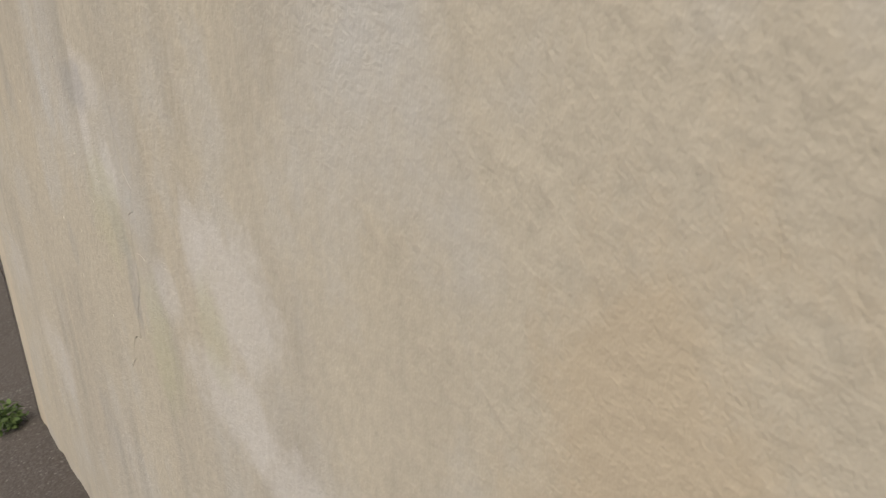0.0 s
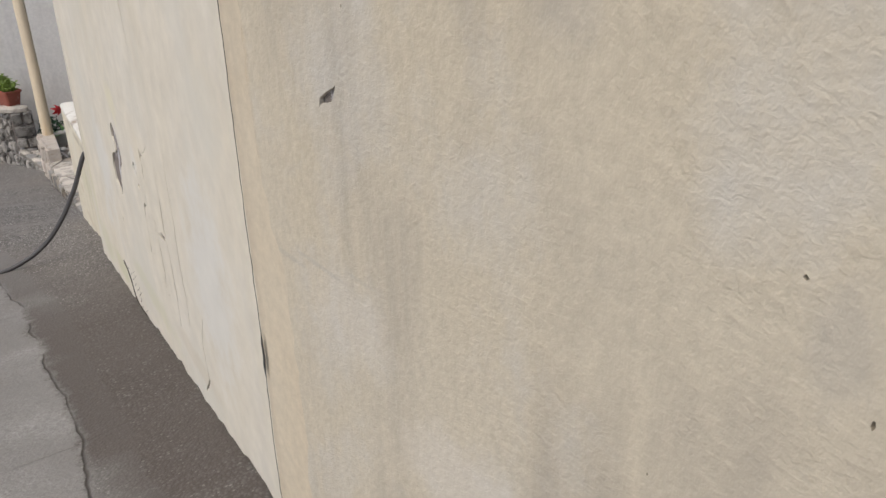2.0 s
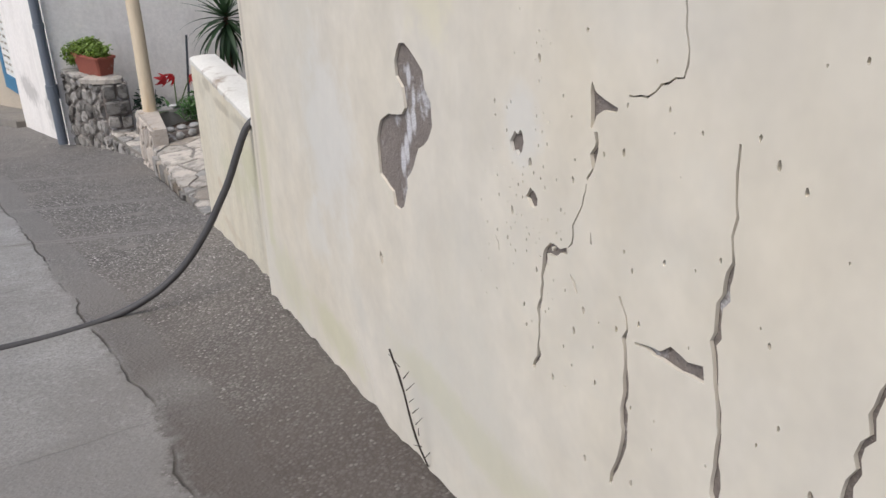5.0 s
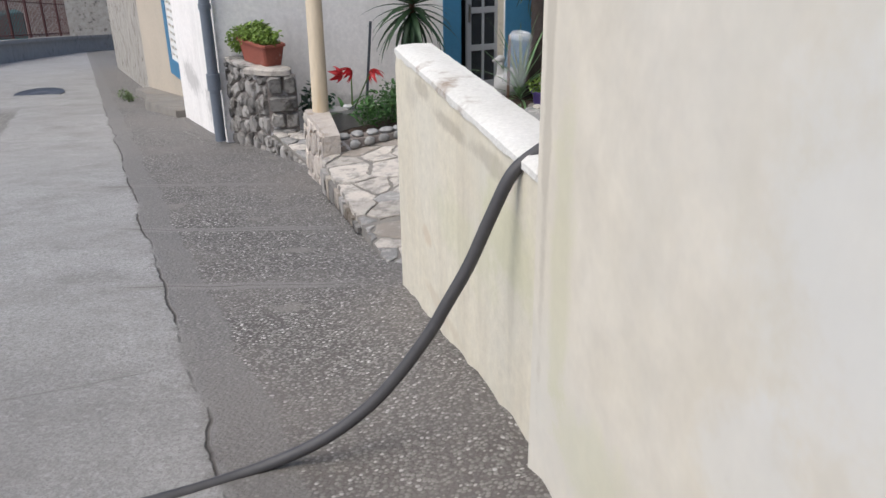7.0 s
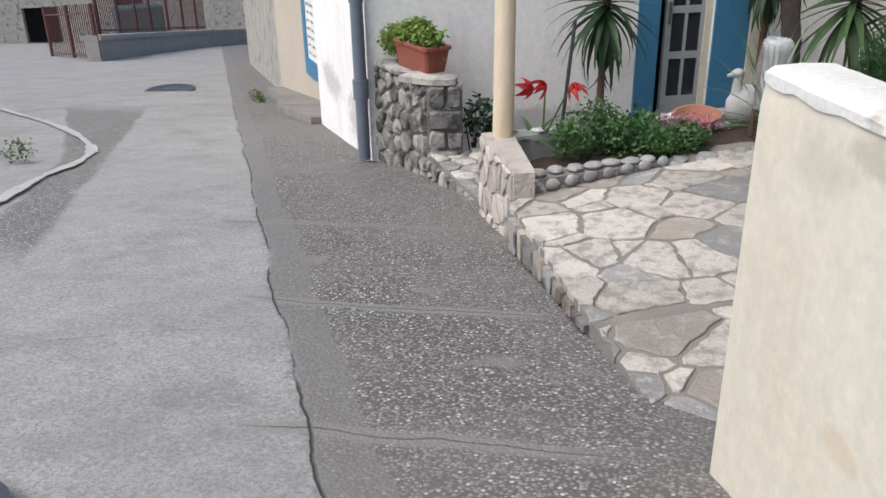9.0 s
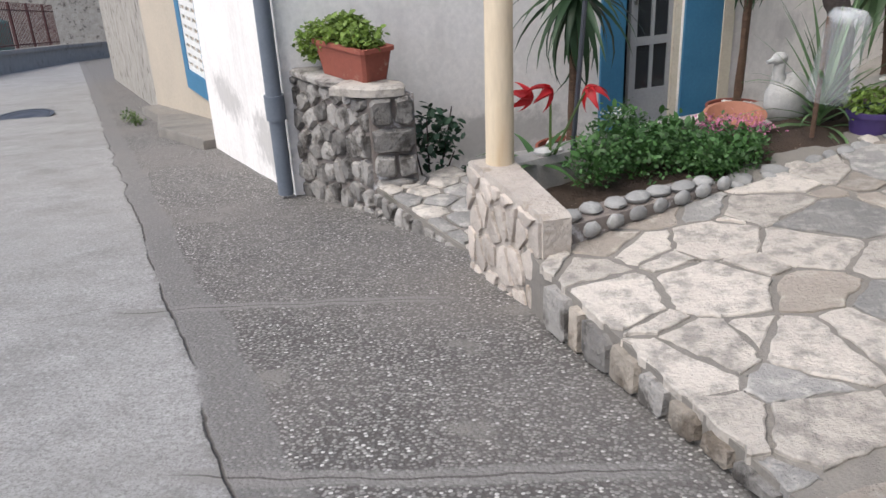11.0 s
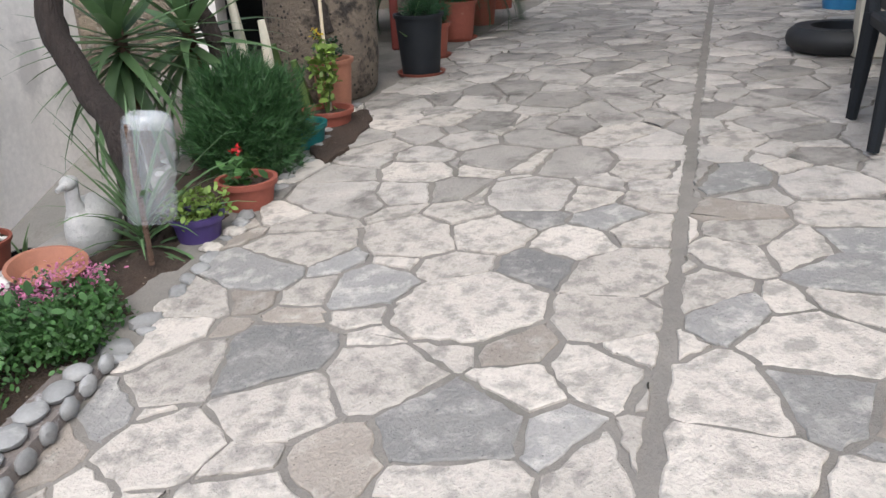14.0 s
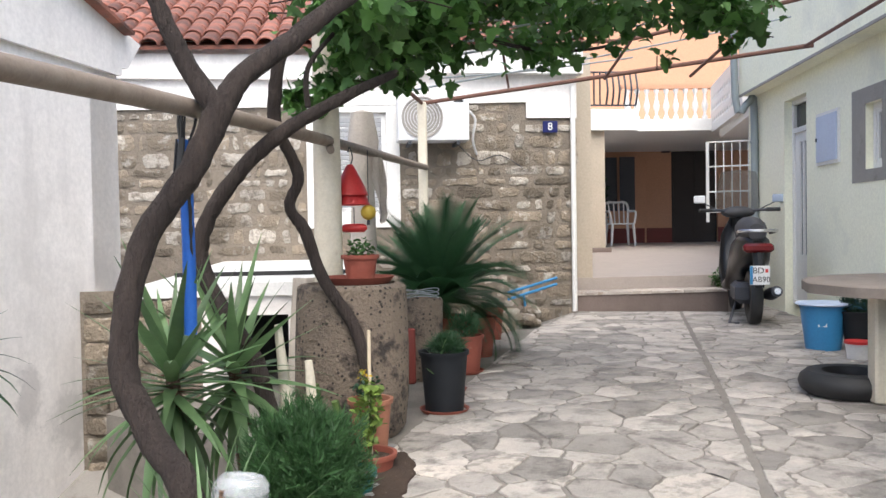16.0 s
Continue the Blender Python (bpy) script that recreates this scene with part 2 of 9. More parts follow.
M["lime_brown"] = material("brown_grey_limestone", (0.34, 0.295, 0.25), (0.235, 0.205, 0.175), 4, 0.75, amount=0.25, dirt=(0.44, 0.40, 0.35), dirt_scale=11, dirt_low=0.52, dirt_high=0.68, speck=((0.14, 0.12, 0.10), 120, 0.34, 0.85), **PITS)
M["lime_far"] = material("worn_limestone", (0.48, 0.44, 0.395), (0.23, 0.215, 0.195), 5, 0.65, amount=0.40, dirt=(0.17, 0.155, 0.138), dirt_scale=7, dirt_low=0.50, dirt_high=0.66, **PITS)
M["lime_joined"] = material("small_limestone", (0.48, 0.44, 0.395), (0.27, 0.25, 0.225), 5, 0.65, 0.9, 60, 0.009, vary="island", amount=0.40, dirt=(0.18, 0.165, 0.148), dirt_scale=7, dirt_low=0.50, dirt_high=0.68)
M["far_rubble"] = material("pale_old_stonework", (0.46, 0.43, 0.38), (0.27, 0.245, 0.21), 4, 0.9, 1.0, 20, 0.04, dirt=(0.13, 0.115, 0.10), dirt_scale=5, dirt_low=0.55, dirt_high=0.65)
M["rubble"] = material("grey_rubble_stone", (0.36, 0.34, 0.315), (0.20, 0.185, 0.17), 12, 0.85, 1.0, 60, 0.014, vary="object", amount=0.45, dirt=(0.09, 0.08, 0.07), dirt_scale=9, dirt_low=0.50, dirt_high=0.62)
M["kerb_stone"] = material("tan_kerb_stone", (0.42, 0.37, 0.31), (0.26, 0.225, 0.185), 12, 0.85, 1.0, 60, 0.012, vary="object", amount=0.4, dirt=(0.16, 0.13, 0.10), dirt_scale=7, dirt_low=0.48, dirt_high=0.62)
M["planter_stone"] = material("pink_white_planter_stone", (0.58, 0.52, 0.46), (0.42, 0.36, 0.31), 12, 0.85, 0.8, 60, 0.012, vary="object", amount=0.25, dirt=(0.30, 0.24, 0.18), dirt_scale=7, dirt_low=0.56, dirt_high=0.7)
M["block"] = material("tan_stone_block", (0.31, 0.255, 0.19), (0.19, 0.155, 0.115), 10, 0.9, 1.0, 40, 0.03, vary="object", amount=0.5, dirt=(0.52, 0.48, 0.42), dirt_scale=7, dirt_low=0.53, dirt_high=0.66)
M["block_pale"] = material("pale_stone_block", (0.52, 0.475, 0.41), (0.34, 0.30, 0.25), 9, 0.9, 1.0, 40, 0.03, vary="object", amount=0.3, dirt=(0.22, 0.185, 0.145), dirt_scale=9, dirt_low=0.50, dirt_high=0.62)
M["block_mortar"] = material("brown_wall_mortar", (0.25, 0.21, 0.165), (0.16, 0.135, 0.105), 9, 0.95, 1.0, 40, 0.015)
M["trough"] = material("weathered_stone_trough", (0.21, 0.165, 0.125), (0.13, 0.105, 0.08), 6, 0.92, 1.0, 60, 0.02, dirt=(0.04, 0.033, 0.028), dirt_scale=9, dirt_low=0.52, dirt_high=0.64, speck=((0.03, 0.025, 0.02), 45, 0.4, 0.6))
M["terracotta"] = material("terracotta", (0.27, 0.075, 0.048), (0.21, 0.06, 0.04), 8, 0.75, 0.2, 60, 0.003, dirt=(0.38, 0.24, 0.18), dirt_scale=10, dirt_low=0.62, dirt_high=0.75)
M["terracotta_pale"] = material("pale_terracotta", (0.33, 0.14, 0.085), (0.28, 0.12, 0.075), 8, 0.75, 0.2, 60, 0.003)
M["roof"] = material("red_roof_tile", (0.31, 0.12, 0.08), (0.20, 0.085, 0.06), 7, 0.85, 0.4, 60, 0.005, vary="object", amount=0.5, dirt=(0.12, 0.08, 0.065), dirt_scale=6, dirt_low=0.5, dirt_high=0.7)
M["bark"] = material("vine_bark", (0.055, 0.040, 0.033), (0.015, 0.010, 0.009), 18, 0.95, 1.0, 90, 0.03, stretch=(1, 1, 0.18))
M["palm_bark"] = material("yucca_bark", (0.16, 0.095, 0.06), (0.09, 0.055, 0.04), 20, 0.95, 1.0, 60, 0.015, stretch=(0.5, 0.5, 2))
M["pole"] = material("peeled_wooden_pole", (0.66, 0.56, 0.42), (0.60, 0.48, 0.32), 6, 0.65, 0.25, 40, 0.004, dirt=(0.42, 0.28, 0.15), dirt_scale=5, dirt_low=0.56, dirt_high=0.75, stretch=(1, 1, 0.2))
M["pipe"] = material("rusty_grey_pipe", (0.26, 0.215, 0.175), (0.17, 0.125, 0.095), 12, 0.7, 0.3, 80, 0.003)
M["rust"] = material("rusty_brown_pipe", (0.16, 0.075, 0.05), (0.11, 0.055, 0.04), 12, 0.75, 0.3, 80, 0.003)
M["rubber"] = material("black_rubber", (0.018, 0.018, 0.019), (0.028, 0.028, 0.028), 12, 0.6, 0.2, 80, 0.002)
M["hose"] = material("dark_grey_hose", (0.045, 0.043, 0.045), (0.06, 0.057, 0.058), 20, 0.55, 0.15, 90, 0.002)
M["plastic_dark"] = material("charcoal_plastic", (0.014, 0.016, 0.019), (0.02, 0.022, 0.025), 10, 0.55, 0.1, 150, 0.001, gloss=0.2)
M["plastic_blue"] = material("blue_plastic", (0.035, 0.20, 0.42), (0.045, 0.23, 0.46), 5, 0.45, 0.05, 60)
M["plastic_teal"] = material("teal_plastic", (0.01, 0.12, 0.12), (0.015, 0.14, 0.14), 5, 0.45, 0.05, 60)
M["plastic_purple"] = material("purple_plastic", (0.055, 0.035, 0.13), (0.065, 0.04, 0.15), 5, 0.5, 0.05, 60)
M["plastic_white"] = material("white_plastic", (0.72, 0.72, 0.72), (0.66, 0.66, 0.67), 5, 0.4, 0.05, 60)
M["plastic_red"] = material("red_plastic", (0.55, 0.03, 0.03), (0.45, 0.03, 0.03), 5, 0.45, 0.05, 60)
M["plastic_yellow"] = material("yellow_plastic", (0.60, 0.42, 0.05), (0.50, 0.36, 0.05), 5, 0.5, 0.1, 60)
M["mesh_blue"] = material("blue_net_roll", (0.015, 0.10, 0.42), (0.02, 0.13, 0.5), 20, 0.6, 0.5, 120, 0.004)
M["cloth"] = material("dirty_white_cloth", (0.50, 0.45, 0.39), (0.40, 0.36, 0.31), 6, 0.9, 0.5, 60, 0.01)
M["soil"] = material("garden_soil", (0.07, 0.045, 0.03), (0.045, 0.03, 0.022), 12, 1.0, 1.0, 90, 0.02, speck=((0.25, 0.2, 0.15), 60, 0.25, 0.8))
M["pebble"] = material("white_pebble", (0.66, 0.64, 0.60), (0.55, 0.53, 0.50), 9, 0.7, 0.2, 60, 0.003, vary="island", amount=0.15)
M["cobble"] = material("grey_river_cobble", (0.30, 0.295, 0.285), (0.22, 0.215, 0.21), 12, 0.7, 0.4, 80, 0.004, vary="object", amount=0.3, dirt=(0.42, 0.41, 0.39), dirt_scale=12, dirt_low=0.55, dirt_high=0.7)
M["statue"] = material("weathered_cast_stone", (0.44, 0.43, 0.41), (0.34, 0.33, 0.315), 9, 0.9, 0.7, 70, 0.008)
M["table"] = material("worn_stone_tabletop", (0.19, 0.155, 0.13), (0.26, 0.225, 0.195), 9, 0.7, 0.4, 90, 0.004)
M["chrome"] = material("chrome", (0.6, 0.6, 0.6), (0.5, 0.5, 0.5), 10, 0.25, 0, metal=1.0)
M["iron"] = material("dark_iron", (0.035, 0.04, 0.05), (0.045, 0.045, 0.055), 10, 0.5, 0.1)
M["fence_red"] = material("rusty_red_fence", (0.10, 0.035, 0.03), (0.07, 0.03, 0.028), 10, 0.7, 0.2)
M["scooter"] = material("black_scooter_paint", (0.006, 0.007, 0.008), (0.01, 0.01, 0.012), 8, 0.3, 0, gloss=0.3)
M["seat"] = material("grey_seat_vinyl", (0.05, 0.05, 0.054), (0.035, 0.035, 0.04), 30, 0.6, 0.2)
M["lamp_red"] = material("dark_red_lens", (0.14, 0.008, 0.01), (0.11, 0.008, 0.01), 30, 0.2, 0)
M["downpipe"] = material("grey_plastic_downpipe", (0.12, 0.14, 0.17), (0.15, 0.17, 0.20), 8, 0.5, 0.1)
M["galvanised"] = material("galvanised_downpipe", (0.30, 0.34, 0.35), (0.25, 0.29, 0.30), 8, 0.5, 0.1, metal=0.3)
M["line_white"] = material("faded_white_paint", (0.42, 0.41, 0.39), (0.28, 0.27, 0.26), 9, 0.9, 0.5, 100, 0.004)
M["terrace_tile"] = material("pink_terrace_floor", (0.42, 0.365, 0.325), (0.36, 0.315, 0.28), 6, 0.55, 0.1, 60)
M["riser"] = material("brown_red_riser", (0.20, 0.155, 0.135), (0.15, 0.115, 0.10), 6, 0.8, 0.3)
M["navy"] = material("navy_enamel", (0.008, 0.012, 0.09), (0.01, 0.014, 0.1), 6, 0.3, 0)
M["ink"] = material("black_ink", (0.01, 0.01, 0.012), (0.012, 0.012, 0.014), 6, 0.6, 0)


def leaf_material(name, a, b, rough=0.55, amount=0.5, vary="island"):
    m = material(name, a, b, 9, rough, 0.1, 40, 0.002, vary=vary, amount=amount)
    n, link = m.node_tree.nodes, m.node_tree.links
    bsdf, out = n["Principled BSDF"], n["Material Output"]
    tr = n.new("ShaderNodeBsdfTranslucent")
    link.new(bsdf.inputs["Base Color"].links[0].from_socket, tr.inputs[0])
    mx = n.new("ShaderNodeMixShader")
    mx.inputs[0].default_value = 0.3
    link.new(bsdf.outputs[0], mx.inputs[1]), link.new(tr.outputs[0], mx.inputs[2])
    link.new(mx.outputs[0], out.inputs["Surface"])
    return m


M["vine_leaf"] = leaf_material("vine_leaf", (0.065, 0.16, 0.035), (0.11, 0.23, 0.05))
M["yucca_leaf"] = leaf_material("yucca_leaf", (0.11, 0.19, 0.08), (0.16, 0.26, 0.11), 0.45, 0.4, "object")
M["palm_leaf"] = leaf_material("dark_strap_leaf", (0.035, 0.075, 0.035), (0.06, 0.11, 0.045), 0.45, 0.4, "object")
M["cycad_leaf"] = leaf_material("cycad_leaf", (0.04, 0.105, 0.045), (0.065, 0.15, 0.06), 0.45, 0.3, "object")
M["bush_leaf"] = leaf_material("needle_foliage", (0.045, 0.115, 0.038), (0.075, 0.165, 0.055))
M["herb_leaf"] = leaf_material("herb_leaf", (0.055, 0.135, 0.035), (0.09, 0.19, 0.05))
M["lime_leaf"] = leaf_material("bright_green_leaf", (0.17, 0.26, 0.045), (0.24, 0.34, 0.07))
M["rose_leaf"] = leaf_material("dark_green_leaf", (0.025, 0.065, 0.035), (0.04, 0.09, 0.045))
M["grass_leaf"] = leaf_material("grass_blade", (0.09, 0.15, 0.04), (0.14, 0.2, 0.06))
M["red_petal"] = leaf_material("red_petal", (0.55, 0.02, 0.025), (0.45, 0.015, 0.02), 0.5, 0.2)
M["pink_petal"] = leaf_material("pink_petal", (0.55, 0.20, 0.34), (0.45, 0.13, 0.25), 0.5, 0.3)
M["white_petal"] = leaf_material("white_petal", (0.7, 0.7, 0.68), (0.6, 0.6, 0.6), 0.5, 0.2)
M["yellow_petal"] = leaf_material("yellow_petal", (0.7, 0.5, 0.03), (0.6, 0.4, 0.02), 0.5, 0.2)


def glass_material(name, colour, rough, alpha):
    m = bpy.data.materials.new(name)
    m.use_nodes = True
    t = m.node_tree
    b = t.nodes["Principled BSDF"]
    b.inputs["Base Color"].default_value = (*colour, 1)
    b.inputs["Roughness"].default_value = rough
    mx, tr = t.nodes.new("ShaderNodeMixShader"), t.nodes.new("ShaderNodeBsdfTransparent")
    mx.inputs[0].default_value = alpha
    t.links.new(tr.outputs[0], mx.inputs[1]), t.links.new(b.outputs[0], mx.inputs[2])
    t.links.new(mx.outputs[0], t.nodes["Material Output"].inputs["Surface"])
    return m


M["pane"] = glass_material("dark_window_glass", (0.03, 0.035, 0.04), 0.08, 0.9)
M["pane_grey"] = glass_material("curtained_window_glass", (0.24, 0.25, 0.26), 0.12, 0.95)
M["clear"] = glass_material("cloudy_clear_plastic", (0.68, 0.71, 0.73), 0.12, 0.17)
M["clear_thick"] = glass_material("thick_cloudy_plastic", (0.72, 0.74, 0.75), 0.2, 0.32)
M["screen"] = glass_material("tinted_windscreen", (0.20, 0.185, 0.165), 0.15, 0.62)


def street_material():
    """Smooth concrete on one side of a long crack, washed gravel concrete on the other, with worn joints."""
    m = material("street_concrete", (0.34, 0.332, 0.322), (0.22, 0.213, 0.205), 7, 0.9, 0.9, 110, 0.008, dirt=(0.16, 0.152, 0.143), dirt_scale=2.0, dirt_low=0.50, dirt_high=0.78, speck=((0.19, 0.183, 0.175), 160, 0.45, 0.35))
    t = m.node_tree
    n, link = t.nodes, t.links
    bsdf = n["Principled BSDF"]
    smooth = bsdf.inputs["Base Color"].links[0].from_socket
    co = n.new("ShaderNodeTexCoord").outputs["Object"]

    def math_(op, *vals):
        x = n.new("ShaderNodeMath")
        x.operation = op
        for i, val in enumerate(vals):
            if isinstance(val, (int, float)):
                x.inputs[i].default_value = val
            else:
                link.new(val, x.inputs[i])
        return x.outputs[0]

    def rng(src, lo, hi, a=0.0, b=1.0):
        x = n.new("ShaderNodeMapRange")
        for i, val in enumerate((lo, hi, a, b)):
            x.inputs[i + 1].default_value = val
        link.new(src, x.inputs[0])
        return x.outputs[0]

    def noise_(s, d=4.0):
        x = n.new("ShaderNodeTexNoise")
        x.inputs["Scale"].default_value, x.inputs["Detail"].default_value = s, d
        link.new(co, x.inputs["Vector"])
        return x.outputs["Fac"]

    def mixc(f, p, q):
        x = n.new("ShaderNodeMix")
        x.data_type = "RGBA"
        for s, val in ((0, f), (6, p), (7, q)):
            if isinstance(val, tuple):
                x.inputs[s].default_value = (*val, 1)
            else:
                link.new(val, x.inputs[s])
        return x.outputs[2]

    smooth = mixc(math_("MULTIPLY", rng(noise_(75.0, 3.0), 0.46, 0.62), 0.42), smooth, (0.11, 0.105, 0.10))
    smooth = mixc(math_("MULTIPLY", rng(noise_(48.0, 3.0), 0.58, 0.68), 0.35), smooth, (0.46, 0.45, 0.44))
    smooth = mixc(math_("MULTIPLY", rng(noise_(0.9, 6.0), 0.48, 0.66), 0.35), smooth, (0.20, 0.19, 0.178))
    sep = n.new("ShaderNodeSeparateXYZ")
    link.new(co, sep.inputs[0])
    X, Y = sep.outputs[0], sep.outputs[1]
    smooth = mixc(math_("MULTIPLY", rng(Y, 6.4, 4.6), rng(noise_(1.5, 5.0), 0.30, 0.55, 0.25, 0.75)), smooth, (0.15, 0.142, 0.134))
    wob = math_("MULTIPLY", math_("SUBTRACT", noise_(2.2, 6.0), 0.5), 0.16)
    off = math_("ADD", math_("ADD", math_("ADD", X, math_("MULTIPLY", Y, 0.775)), rng(Y, 4.5, 2.6, -0.43, -0.10)), wob)
    side = rng(math_("ADD", off, math_("MULTIPLY", math_("SUBTRACT", noise_(28.0, 4.0), 0.5), 0.12)), -0.03, 0.03)
    strip = rng(math_("ABSOLUTE", math_("ADD", off, -0.09)), 0.10, 0.085)
    v = n.new("ShaderNodeTexVoronoi")
    v.inputs["Scale"].default_value = 98
    link.new(co, v.inputs["Vector"])
    cell = n.new("ShaderNodeSeparateColor")
    link.new(v.outputs["Color"], cell.inputs[0])
    stone = mixc(rng(cell.outputs[0], 0.1, 0.9), (0.085, 0.08, 0.075), (0.27, 0.258, 0.24))
    stone = mixc(rng(cell.outputs[1], 0.93, 0.95), stone, (0.52, 0.50, 0.47))
    stone = mixc(rng(v.outputs["Distance"], 0.42, 0.62), stone, (0.075, 0.068, 0.062))
    gravel = mixc(math_("MULTIPLY", rng(noise_(1.7, 6.0), 0.40, 0.75), 0.7), stone, (0.17, 0.156, 0.142))
    worn = mixc(rng(noise_(4.0, 8.0), 0.62, 0.70), gravel, (0.18, 0.168, 0.152))
    col = mixc(side, smooth, worn)
    col = mixc(math_("MULTIPLY", strip, 0.7), col, (0.16, 0.153, 0.145))
    soil = math_("MULTIPLY", math_("MULTIPLY", side, rng(Y, 6.0, 4.4)), rng(noise_(1.3, 5.0), 0.28, 0.46))
    col = mixc(math_("MULTIPLY", soil, 0.78), col, (0.060, 0.048, 0.040))
    for slope, lift, x0, x1 in ((0.22, 9.71, -6.3, -5.05), (0.13, 8.115, -5.5, -4.3), (0.18, 7.45, -4.9, -3.9)):
        line = math_("ABSOLUTE", math_("ADD", math_("SUBTRACT", math_("SUBTRACT", Y, math_("MULTIPLY", X, slope)), lift), wob))
        reach = math_("MULTIPLY", rng(X, x0, x0 + 0.15), rng(X, x1, x1 - 0.2))
        col = mixc(math_("MULTIPLY", math_("MULTIPLY", rng(line, 0.045, 0.025), reach), 0.8), col, (0.20, 0.19, 0.178))
        col = mixc(math_("MULTIPLY", rng(line, 0.006, 0.002), reach), col, (0.08, 0.072, 0.065))
    edge = math_("SUBTRACT", off, math_("MULTIPLY", rng(Y, 9.5, 12.5), -0.8))
    pitted = math_("MULTIPLY", math_("MULTIPLY", rng(off, -1.22, -1.28), rng(edge, -1.66, -1.60)), math_("MULTIPLY", rng(Y, 7.3, 7.7), rng(Y, 13.0, 12.2)))
    col = mixc(math_("MULTIPLY", pitted, 0.85), col, stone)
    crack = math_("MULTIPLY", rng(math_("ABSOLUTE", off), 0.008, 0.002), rng(noise_(3.0, 6.0), 0.42, 0.55))
    along = math_("SUBTRACT", math_("MULTIPLY", X, 0.61), math_("MULTIPLY", Y, 0.79))
    joint = math_("ABSOLUTE", math_("SUBTRACT", math_("FRACT", math_("ADD", math_("MULTIPLY", along, 0.62), math_("MULTIPLY", wob, 0.5))), 0.5))
    crack = math_("MAXIMUM", crack, math_("MULTIPLY", rng(joint, 0.005, 0.0015), rng(noise_(2.0, 6.0), 0.45, 0.6, 0.0, 0.3)))
    col = mixc(crack, col, (0.07, 0.062, 0.055))
    damp = rng(noise_(0.5, 3.0), 0.45, 0.62)
    col = mixc(math_("MULTIPLY", damp, 0.15), col, (0.17, 0.15, 0.135))
    link.new(col, bsdf.inputs["Base Color"])
    bp = n.new("ShaderNodeBump")
    bp.inputs["Strength"].default_value, bp.inputs["Distance"].default_value = 0.8, 0.006
    h = math_("SUBTRACT", math_("SUBTRACT", math_("MULTIPLY", noise_(90), 0.8), math_("MULTIPLY", crack, 2.0)), math_("MULTIPLY", math_("MULTIPLY", v.outputs["Distance"], side), 0.5))
    link.new(h, bp.inputs["Height"]), link.new(bp.outputs[0], bsdf.inputs["Normal"])
    return m


M["street"] = street_material()


